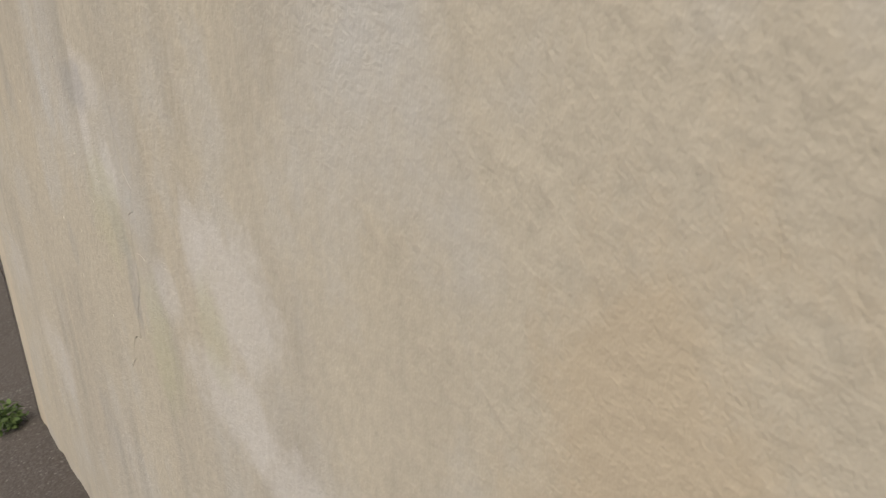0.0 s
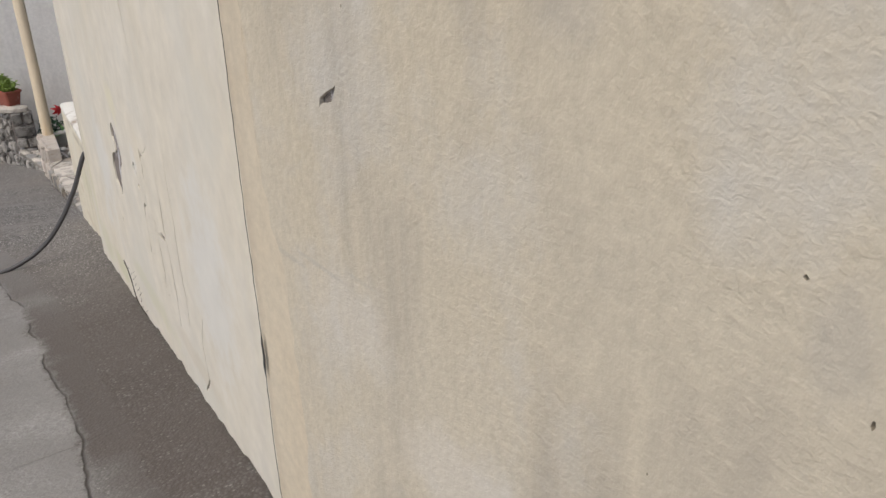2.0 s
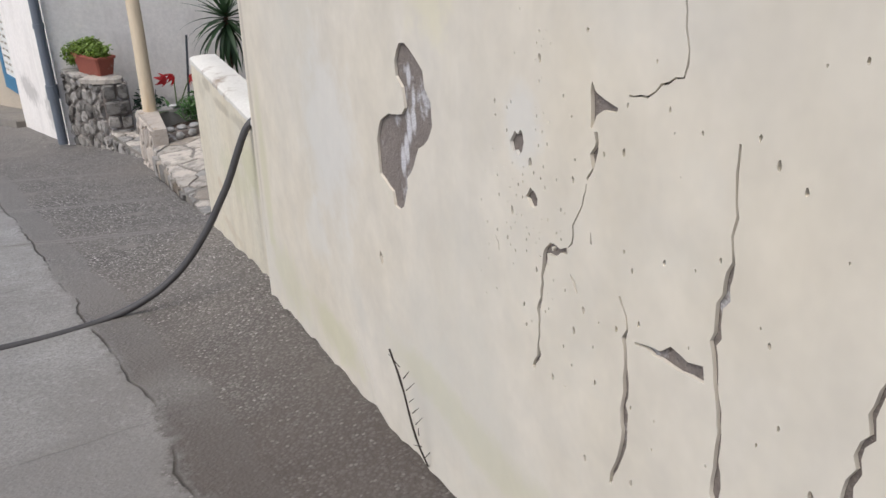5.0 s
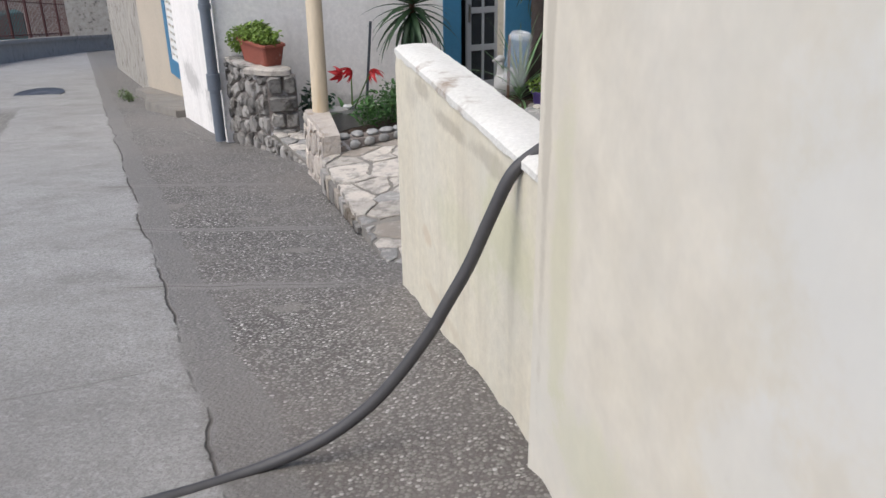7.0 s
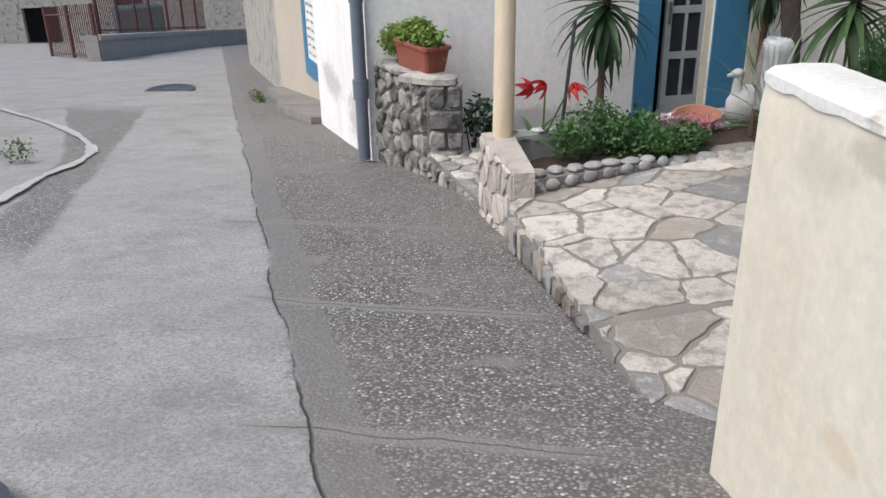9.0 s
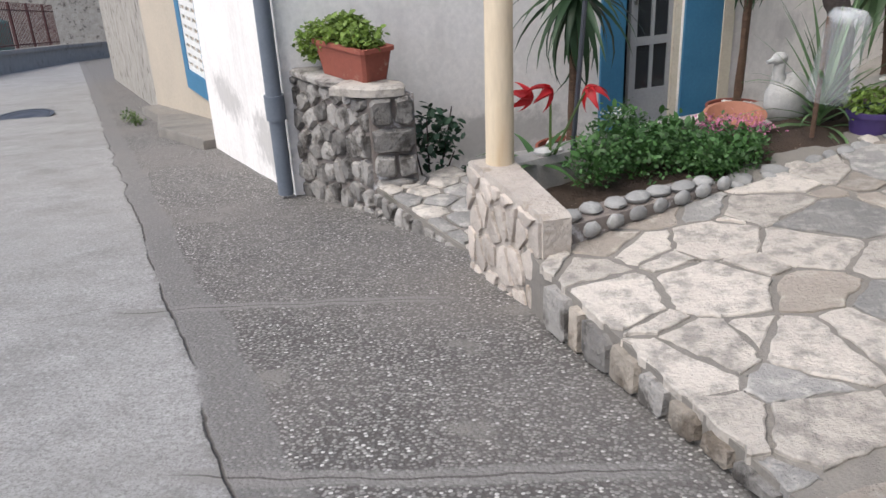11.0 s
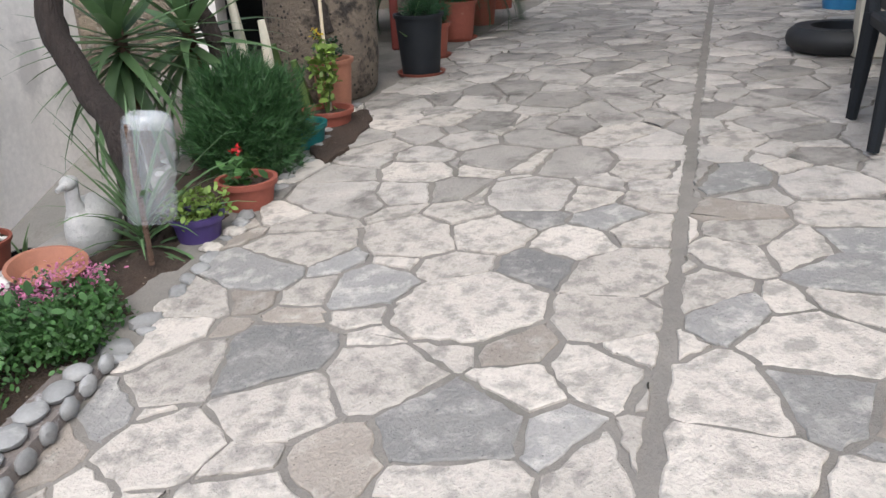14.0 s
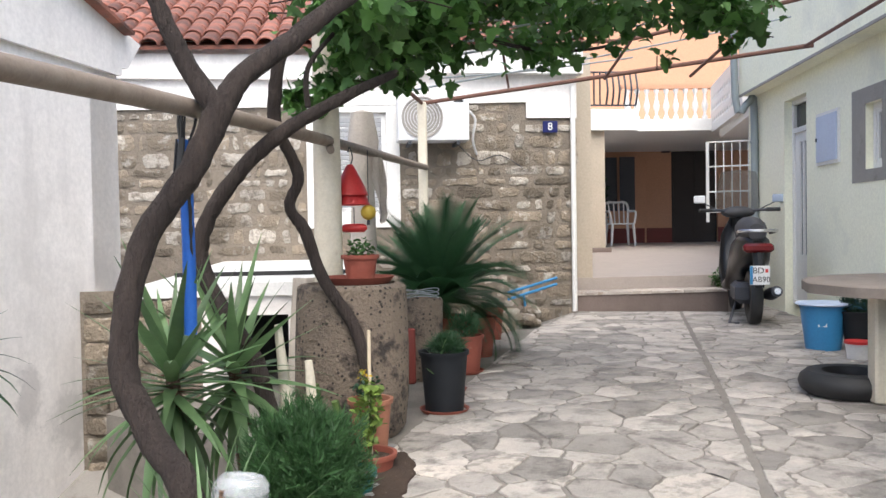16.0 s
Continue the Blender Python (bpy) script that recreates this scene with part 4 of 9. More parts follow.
    split([(1.371, 0.171), (1.36, 0.187), (1.361, 0.203), (1.355, 0.214), (1.358, 0.234)], [0.002, 0.006, 0.004, 0.004, 0.003], 7)
    holes.append([(1.369, 0.237), (1.366, 0.236), (1.358, 0.254), (1.345, 0.263), (1.32, 0.266), (1.318, 0.272), (1.344, 0.276), (1.362, 0.281), (1.371, 0.292), (1.373, 0.28), (1.370, 0.26)])
    split([(1.30, 0.29), (1.269, 0.295), (1.248, 0.313), (1.215, 0.326), (1.211, 0.353), (1.222, 0.40), (1.235, 0.52), (1.22, 0.66), (1.25, 0.82)], [0.0012, 0.0015, 0.002, 0.001, 0.002, 0.004, 0.005], 17)
    split([(1.398, 0.030), (1.388, 0.022), (1.380, 0.010)], [0.001, 0.003, 0.001], 18)
    split([(1.358, 0.105), (1.355, 0.09)], [0.001, 0.002], 19)
    split([(1.602, 0.01), (1.592, 0.0), (1.590, -0.012)], [0.001, 0.002, 0.001], 20)
    holes.append([(1.548, 0.187), (1.54, 0.184), (1.534, 0.192), (1.528, 0.190), (1.523, 0.177), (1.527, 0.163), (1.537, 0.153), (1.545, 0.160), (1.555, 0.156), (1.561, 0.169)])
    holes.append([(1.504, 0.118), (1.491, 0.114), (1.484, 0.108), (1.484, 0.098), (1.492, 0.091), (1.501, 0.091), (1.508, 0.098), (1.515, 0.101), (1.509, 0.108)])
    crack([(1.298, 0.06), (1.282, 0.04), (1.279, -0.006), (1.274, -0.047), (1.275, -0.081), (1.269, -0.14), (1.29, -0.22)], [0.001, 0.002, 0.003, 0.004, 0.003, 0.002], 8)
    crack([(1.262, 0.013), (1.226, 0.020), (1.197, 0.030), (1.168, 0.030), (1.143, 0.036)], [0.001, 0.003, 0.006, 0.005], 9)
    crack([(1.13, 0.30), (1.12, 0.18), (1.135, 0.08), (1.11, -0.02), (1.10, -0.16), (1.12, -0.30)], [0.001, 0.003, 0.002, 0.004, 0.002], 10)
    crack([(0.92, 0.46), (0.94, 0.30), (0.93, 0.18), (0.95, 0.02), (0.935, -0.12), (0.95, -0.22)], [0.001, 0.0015, 0.002, 0.003, 0.001], 11)
    crack([(0.72, -0.08), (0.78, -0.20), (0.76, -0.33), (0.83, -0.41)], [0.001, 0.002, 0.003], 12)
    crack([(2.36, -0.50), (2.26, -0.62), (2.20, -0.72)], [0.001, 0.0015, 0.001], 13)
    rnd = random.Random(3)
    spots = [(2.105, -0.236, 0.010), (1.506, 0.153, 0.005), (1.552, 0.068, 0.005), (1.564, 0.019, 0.003), (1.364, -0.006, 0.004), (1.383, -0.046, 0.004), (1.513, -0.068, 0.003), (1.505, -0.098, 0.003), (1.43, -0.145, 0.004), (1.488, 0.298, 0.004), (1.606, 0.216, 0.003)]
    spots += [(rnd.gauss(1.52, 0.06), rnd.gauss(0.09, 0.08), rnd.uniform(0.0008, 0.0022)) for _ in range(110)] + [(rnd.uniform(0.8, 1.5), rnd.uniform(-0.35, 0.50), rnd.uniform(0.001, 0.004)) for _ in range(90)] + [(rnd.gauss(1.49, 0.012), rnd.gauss(0.30, 0.04), rnd.uniform(0.0008, 0.002)) for _ in range(16)]
    taken = [(p, 0.012) for h in holes for p in h]
    for s, z, r in spots:
        if any(math.dist((s, z), p) < 2.3 * r + 0.004 for p, _ in taken):
            continue
        h = [(s + r * rnd.uniform(0.6, 1.1) * math.cos(a), z + r * rnd.uniform(0.9, 1.9) * math.sin(a)) for a in [0, 0.9, 1.8, 2.7, 3.6, 4.5, 5.4]]
        taken += [(p, r) for p in h]
        holes.append(h)
    base = [(s, street_z(*(TURN_END + NEW_AX * s)) + 0.004 + 0.012 * math.sin(s * 31) * math.sin(s * 12) + 0.01 * math.sin(s * 5)) for s in [length * i / 60 for i in range(61)]]
    skin = Shape().sheet(TURN_END + out * 0.006, NEW_AX, [(s, z - 0.02) for s, z in base] + [(length, 2.79), (0.0, 2.79)], holes, thick=-0.0055)
    part("cream_render", skin, M["plaster_cream"], new_wall)
    # the end and the back of this building
    back = WALL_END - NEW_AX * 0.004
    part("end_wall", Shape().sheet(back - out * 0.001, -out, rect(0.0, -1.6, 1.6, 2.8), thick=-0.3), M["plaster_cream"], new_wall)


def build_parapet():
    ob = thing("parapet_wall", (WALL_END.x, WALL_END.y, 0), "low cream rendered parapet with a chipped whitish worn top beside the road", "wall")
    d = PARAPET_END - WALL_END
    L, ax = d.length, d.normalized()
    side = Vector((ax.y, -ax.x))
    sh = Shape()
    n, v, f = 26, [], []
    prof = ((0.0, -1.5), (0.0, -0.32), (0.002, -0.272), (0.012, -0.258), (0.06, -0.254), (0.108, -0.258), (0.12, -0.272), (0.122, -1.5))
    for i in range(n + 1):
        s = L * i / n
        for k, (w, z) in enumerate(prof):
            j = 0.004 * noise.noise(Vector((s * 9, k * 3.1, 1))) + 0.003 * noise.noise(Vector((s * 31, k * 5.1, 2)))
            p = ax * s + side * (w + j + 0.03 * (1 - s / L))
            v.append((p.x, p.y, z + (j if 1 < k < 6 else 0)))
    m = len(prof)
    for i in range(n):
        f += [(i * m + k, (i + 1) * m + k, (i + 1) * m + (k + 1) % m, i * m + (k + 1) % m) for k in range(m)]
    f += [tuple(range(m)), tuple(range(n * m, n * m + m))[::-1]]
    part("wall", sh.add([(p[0] + WALL_END.x, p[1] + WALL_END.y, p[2]) for p in v], f), M["plaster_parapet"], ob, angle=30).location = (-WALL_END.x, -WALL_END.y, 0)
    top = Shape()
    v, f = [], []
    for i in range(41):
        s = 0.004 + (L - 0.008) * i / 40
        a, b = 0.001 + 0.004 * abs(noise.noise(Vector((s * 14, 0, 0)))), 0.119 - 0.004 * abs(noise.noise(Vector((s * 14, 5, 0))))
        drop = 0.012 + 0.014 * abs(noise.noise(Vector((s * 8, 9, 0))))
        for w, z in ((-0.0035, -0.262 - drop), (-0.0025, -0.262), (a + 0.010, -0.2525), (0.06, -0.2495), (b, -0.2525)):
            p = ax * s + side * (w + 0.03 * (1 - s / L))
            v.append((p.x, p.y, z + 0.002 * noise.noise(Vector((s * 20, w * 40, 4)))))
    for i in range(40):
        f += [(i * 5 + k, (i + 1) * 5 + k, (i + 1) * 5 + k + 1, i * 5 + k + 1) for k in range(4)]
    part("worn_coping", top.add(v, f), material("weathered_coping", (0.66, 0.64, 0.60), (0.56, 0.54, 0.49), 7, 0.9, 0.5, 80, 0.006, dirt=(0.28, 0.22, 0.17), dirt_scale=6, dirt_low=0.57, dirt_high=0.70), ob, "whitish weathered coping with brown stains")


build_street_walls()
build_parapet()


# ---- the pale green house on the far side of the yard ----
def frame_ring(s0, z0, s1, z1, w, start, ax, d0, d1):
    """A frame of width w round an opening, from depth d0 (outside) to d1."""
    nn = Vector((ax.y, -ax.x))
    return Shape().sheet(start + nn * d0, ax, rect(s0, z0, s1, z1), [rect(s0 + w, z0 + w, s1 - w, z1 - w)], thick=d0 - d1)


def build_green_house():
    start, ax = GREEN_START, GREEN_AX
    nn = Vector((ax.y, -ax.x))
    if nn.dot(Vector((-5, 7)) - start) < 0:
        start, ax = start, ax
    wall = tagged(new("wall_green_house"), kind="structure")
    holes = [rect(0.62, -1.2, 1.27, 1.235), rect(-1.04, 0.40, -0.73, 0.93), rect(-3.0, -0.03, -1.84, 1.12)]
    part("lower_wall", Shape().sheet(start, ax, rect(-7.2, -1.7, 2.25, 1.47), holes, thick=-0.3), M["plaster_green"], wall)
    up = start - nn * 0.0
    out = Vector((-ax.y, ax.x))
    part("upper_wall", Shape().sheet(start + out * 0.20, ax, rect(-7.2, 1.44, 2.21, 3.3), thick=-0.5), M["plaster_green"], wall)
    part("end_wall", Shape().sheet(start + ax * 2.25, -out, rect(0, -1.4, 5, 3.3), thick=0.3), M["plaster_green"], wall)
    part("parting_bead", Shape().sheet(start + out * 0.204, ax, rect(-7.2, 1.43, 2.213, 1.455), thick=-0.01), M["concrete"], wall)
    # near-black sheets behind the openings stand in for the rooms' darkness
    dark_sheets = Shape()
    for s0, z0, s1, z1 in ((0.60, -1.25, 1.29, 1.25), (-1.06, 0.38, -0.71, 0.95), (-3.02, -0.05, -1.82, 1.14)):
        dark_sheets.sheet(start - out * 0.42, ax, rect(s0 - 0.3, z0 - 0.2, s1 + 0.3, z1 + 0.2), thick=-0.02)
    part("room_lining", dark_sheets, M["painted_dark"], wall)

    def put(s, d, z=0.0):
        p = start + ax * s + out * d
        return (p.x, p.y, z)

    door = thing("door_white", put(0.945, -0.06, -0.86), "closed white house door with three narrow glass strips", "door")
    M4 = Matrix.Translation((0, 0, 0))

    def slabp(name, s0, z0, s1, z1, d, t, mat, label="", holes=(), parent=door, base=(0.945, -0.06, -0.86)):
        o = Vector(put(*base[:2]))
        rel = Shape().sheet(start + out * d, ax, rect(s0, z0, s1, z1), holes, thick=-t)
        rel.v = [(p[0] - o.x, p[1] - o.y, p[2] - base[2]) for p in rel.v]
        return part(name, rel, mat, parent, label)

    slabp("door_frame", 0.62, -0.86, 1.27, 1.235, -0.08, 0.06, M["white_paint"], holes=[rect(0.665, -0.82, 1.225, 0.90), rect(0.665, 0.95, 1.225, 1.19)])
    strips = [rect(0.78 + 0.12 * k, -0.35, 0.86 + 0.12 * k, 0.80) for k in range(3)]
    slabp("leaf", 0.667, -0.82, 1.223, 0.898, -0.10, 0.04, M["white_paint"], holes=strips)
    for k in range(3):
        slabp("pane", 0.781 + 0.12 * k, -0.349, 0.859 + 0.12 * k, 0.799, -0.115, 0.006, M["pane_grey"], "frosted grey glass strip")
    slabp("transom_pane", 0.667, 0.952, 1.223, 1.188, -0.115, 0.006, M["pane"], "dark transom pane")
    slabp("door_handle", 0.70, -0.02, 0.715, 0.10, -0.085, 0.015, M["chrome"], "chrome handle")

    win = thing("window_small", put(-0.885, -0.05, 0.40), "small white window set in fresh grey mortar on the pale green house", "window")
    b = (-0.885, -0.05, 0.40)
    slabp("mortar_patch", -1.13, 0.30, -0.47, 1.06, 0.006, 0.0055, M["concrete"], "rough grey mortar round the window", [rect(-1.04, 0.40, -0.73, 0.93)], win, b)
    slabp("window_frame", -1.04, 0.40, -0.73, 0.93, -0.06, 0.06, M["white_paint"], "", [rect(-0.99, 0.45, -0.78, 0.88)], win, b)
    slabp("sash", -0.99, 0.45, -0.78, 0.88, -0.07, 0.03, M["white_paint"], "", [rect(-0.96, 0.48, -0.81, 0.85)], win, b)
    slabp("pane", -0.96, 0.48, -0.81, 0.85, -0.085, 0.006, M["pane_grey"], "", (), win, b)

    big = thing("window_shuttered", put(-2.42, -0.05, -0.03), "white window with its roller shutter half down", "window")
    b = (-2.42, -0.05, -0.03)
    slabp("window_frame", -3.0, -0.03, -1.84, 1.12, -0.06, 0.06, M["white_paint"], "", [rect(-2.94, 0.03, -2.44, 1.06), rect(-2.40, 0.03, -1.90, 1.06)], big, b)
    for s0 in (-2.94, -2.40):
        slabp("pane", s0, 0.03, s0 + 0.5, 1.06, -0.085, 0.006, M["pane_grey"], "", (), big, b)
    slabp("window_sill", -3.06, -0.075, -1.80, -0.032, 0.05, 0.12, M["plaster_green"], "", (), big, b)
    for k in range(13):
        slabp("shutter_slat", -2.975, 0.53 + k * 0.045, -1.865, 0.571 + k * 0.045, -0.035, 0.014, M["sky_paint"], "", (), big, b)
    for s0 in (-3.0, -1.865):
        slabp("shutter_guide", s0, -0.03, s0 + 0.025, 1.12, -0.03, 0.025, M["white_paint"], "", (), big, b)

    box = thing("meter_cupboard", put(0.05, 0.0, 0.50), "pale blue metal meter cupboard door on the pale green wall", "cupboard")
    b = (0.05, 0.0, 0.50)
    slabp("body", -0.215, 0.50, 0.315, 0.975, 0.018, 0.017, M["white_paint"], "", (), box, b)
    slabp("door", -0.185, 0.53, 0.285, 0.945, 0.030, 0.011, M["sky_paint"], "pale blue sheet-metal door", (), box, b)
    slabp("latch", 0.262, 0.72, 0.278, 0.75, 0.04, 0.010, M["ink"], "", (), box, b)

    # the rain pipes at the end of the eave
    rp = thing("galvanised_rain_pipe", put(2.1, 0.0, -0.9), "galvanised rain pipe bending at the eave of the pale green house", "pipe")
    o = Vector(put(2.1, 0.0, -0.9))
    pts = [Vector(p) - o for p in (put(2.16, 0.05, -0.88), put(2.16, 0.05, 1.24), put(2.12, 0.12, 1.36), put(2.16, 0.26, 1.42), put(2.16, 0.27, 3.6))]
    part("pipe", Shape().tube(pts, 0.042, 12, steps=4), M["galvanised"], rp)
    for z in (-0.2, 0.9):
        part("bracket", Shape().tube([Vector(put(2.16, 0.05, z)) - o, Vector(put(2.16, 0.05, z + 0.03)) - o], 0.05, 12), M["galvanised"], rp)
    cable = thing("wall_cable", put(-0.55, 0.0, -0.2), "thin grey cable hanging down the pale green wall", "cable")
    o = Vector(put(-0.55, 0.0, -0.2))
    part("cable", Shape().tube([Vector(put(s, 0.008, z)) - o for s, z in ((-1.12, 0.30), (-1.2, 0.05), (-1.38, -0.15), (-1.6, -0.33), (-1.72, -0.55))], 0.004, 6, steps=4), M["concrete"], cable)


build_green_house()


# ---- the stone house, number 8 ----
def build_stone_house():
    start, ax = STONE_START, -STONE_AX          # distance runs to the left, away from the white post
    wall = tagged(new("wall_stone_house"), kind="structure")
    hole = rect(1.82, 0.12, 2.50, 1.22)
    part("wall_body", Shape().sheet(start, ax, rect(-0.24, -2.6, 6.4, 1.56), [hole], thick=-0.35), M["block_mortar"], wall)
    out = -STONE_BACK
    part("eave_band", Shape().sheet(start + out * 0.03, ax, [(0.30, 1.16), (0.30, 1.33), (6.4, 1.20), (6.4, 1.95), (-0.26, 1.95), (-0.26, 1.16)], thick=-0.2), M["plaster_white"], wall)
    part("eave_board", Shape().sheet(start + out * 0.16, ax, rect(-0.3, 1.62, 2.4, 1.95), thick=-0.16), M["white_paint"], wall)
    part("attic_wall", Shape().sheet(start + out * 0.10, ax, rect(2.4, 1.55, 6.4, 1.80), thick=-0.12), M["plaster_white"], wall)
    part("side_wall", Shape().sheet(start + STONE_AX * 0.24, STONE_BACK, rect(0.36, -1.2, 6, 1.95), thick=-0.3), M["plaster_tan"], wall)
    part("window_surround", Shape().sheet(start + out * 0.022, ax, rect(1.68, 0.0, 2.66, 1.34), [hole], thick=-0.021), M["white_paint"], wall)
    # black sheet behind the window in place of an unlit room
    part("room_lining", Shape().sheet(start + STONE_BACK * 0.40, ax, rect(1.4, -0.2, 2.9, 1.5), thick=-0.02), M["painted_dark"], wall)
    win = thing("shuttered_window", tuple((start + ax * 2.16).to_3d() + Vector((0, 0, 0.12))), "closed white louvred shutters in a white window surround", "window")
    o = (start + ax * 2.16).to_3d() + Vector((0, 0, 0.12))

    def rel(sh):
        sh.v = [tuple(Vector(p) - o) for p in sh.v]
        return sh

    part("window_frame", rel(Shape().sheet(start + STONE_BACK * 0.03, ax, hole, [rect(1.87, 0.17, 2.14, 1.17), rect(2.18, 0.17, 2.45, 1.17)], thick=-0.04)), M["white_paint"], win)
    for s0 in (1.87, 2.18):
        for k in range(20):
            z = 0.175 + k * 0.05
            c = (start + ax * (s0 + 0.135) + STONE_BACK * 0.045).to_3d() + Vector((0, 0, z + 0.02)) - o
            m = Matrix.Translation(c) @ Matrix.Rotation(math.atan2(ax.y, ax.x), 4, "Z") @ Matrix.Rotation(radians(-35), 4, "X")
            part("louvre", Shape().box((0, 0, 0), (0.27, 0.006, 0.05), m=m), M["plastic_white"], win)

    post = thing("white_corner_pipe", tuple(yard(0.21, -0.05, -0.95)), "thin white painted pipe standing at the corner of the stone house", "pipe")
    part("pipe", Shape().tube([(0, 0, 0), (0, 0, 2.45)], 0.028, 12), M["white_paint"], post)

    sign = thing("house_number_sign", tuple(yard(-0.045, -0.055, 1.06)), "navy enamel number plate with white 8 on stone wall", "sign")
    turn = math.atan2(STONE_AX.y, STONE_AX.x)
    sign.rotation_euler = (0, 0, turn)
    part("plate", Shape().box((0, 0, 0), (0.165, 0.008, 0.125), chamfer=0.002), M["navy"], sign)
    lettering("8", 0.115, M["white_paint"], sign, (0, -0.006, 0))


def lettering(text, size, mat, parent, at, name="number"):
    cu = bpy.data.curves.new(name, "FONT")
    cu.body, cu.size, cu.align_x, cu.align_y, cu.extrude = text, size, "CENTER", "CENTER", 0.001
    tmp = bpy.data.objects.new(name, cu)
    scene.collection.objects.link(tmp)
    dg = bpy.context.evaluated_depsgraph_get()
    me = bpy.data.meshes.new_from_object(tmp.evaluated_get(dg))
    bpy.data.objects.remove(tmp)
    me.materials.clear()
    me.materials.append(mat)
    ob = new(name, me)
    ob.parent = parent
    ob.location, ob.rotation_euler = at, (radians(90), 0, 0)
    return ob


build_stone_house()


def build_cellar():
    """The low annex with a whitewashed slab in front of the stone house."""
    cell = tagged(new("wall_cellar"), kind="structure")
    s0, ax = Vector((-2.95, 12.51)), STONE_AX
    L = 1.62
    part("front_wall", Shape().sheet(s0, ax, [(0, -2.2), (L, -2.2), (L, -0.41), (0, -0.41)], [rect(0.86, -1.9, 1.22, -0.53)], thick=0.3), M["plaster_white"], cell)
    # the shade inside the cellar doorway is this near-black sheet
    part("dark_room", Shape().sheet(s0 + STONE_BACK * 0.8, ax, rect(0.4, -2.2, L, -0.3), thick=0.02), M["painted_dark"], cell)
    part("end_wall", Shape().sheet(s0 + ax * L, STONE_BACK, rect(0, -2.2, 2.6, -0.41), thick=0.25), M["plaster_white"], cell)
    slab = Shape()
    a, b = s0 + ax * 0.35 - STONE_BACK * 0.03, s0 + ax * (L + 0.03) - STONE_BACK * 0.03
    c, d = b + STONE_BACK * 4.2, a + STONE_BACK * 4.2
    slab.prism([tuple(a), tuple(b), tuple(c), tuple(d)], -0.41, -0.33)
    part("slab", slab, M["white_paint"], cell, "whitewashed slab")


build_cellar()


def build_roof():
    roof = thing("tiled_roof", tuple(yard(-3.5, 0.0, 1.8)), "old red barrel-tiled roof of the stone house", "roof")
    o = yard(-3.5, 0.0, 1.8)
    slope = radians(24)
    up = (STONE_BACK.to_3d() * math.cos(slope) + Vector((0, 0, math.sin(slope))))
    deck = Shape()
    a, b = yard(-6.2, -0.2, 1.82) - o, yard(0.3, -0.2, 1.95) - o
    deck.add([a, b, b + up * 4, a + up * 4, a - Vector((0, 0, 0.04)), b - Vector((0, 0, 0.04)), b + up * 4 - Vector((0, 0, 0.04)), a + up * 4 - Vector((0, 0, 0.04))],
             [(0, 1, 2, 3), (7, 6, 5, 4), (0, 4, 5, 1), (1, 5, 6, 2), (2, 6, 7, 3), (3, 7, 4, 0)])
    part("roof_deck", deck, M["roof"], roof)
    tile = Shape()
    n, L = 6, 0.42
    v = []
    for y, r in ((0, 0.098), (L, 0.080)):
        for i in range(n + 1):
            t = math.pi * i / n
            v.append((r * math.cos(t), y, r * math.sin(t) * 0.75))
        for i in range(n + 1):
            t = math.pi * i / n
            v.append(((r - 0.014) * math.cos(t), y, (r - 0.014) * math.sin(t) * 0.75))
    k = n + 1
    f = []
    for i in range(n):
        f += [(i, i + 1, 2 * k + i + 1, 2 * k + i), (k + i, 3 * k + i, 3 * k + i + 1, k + i + 1), (i, k + i, k + i + 1, i + 1), (2 * k + i, 2 * k + i + 1, 3 * k + i + 1, 3 * k + i)]
    f += [(0, 2 * k, 3 * k, k), (n, k + n, 3 * k + n, 2 * k + n)]
    me = mesh_of("roof_tile", tile.add(v, f), M["roof"], 60)
    rnd = random.Random(5)
    rest = []
    edge = (b - a) / 34
    e = edge.normalized()
    nrm = e.cross(up).normalized()
    for j in range(9):
        for i in range(34):
            p = a + edge * (i + 0.5) + up * (j * 0.36 - 0.04) + nrm * (0.012 + 0.01 * (j % 2))
            m = Matrix((e, up, nrm)).transposed().to_4x4()
            m.translation = p
            ob = new("roof_tile", me)
            ob.parent = roof
            ob.matrix_local = m @ Matrix.Rotation(rnd.uniform(-0.03, 0.03), 4, "Z")


build_roof()


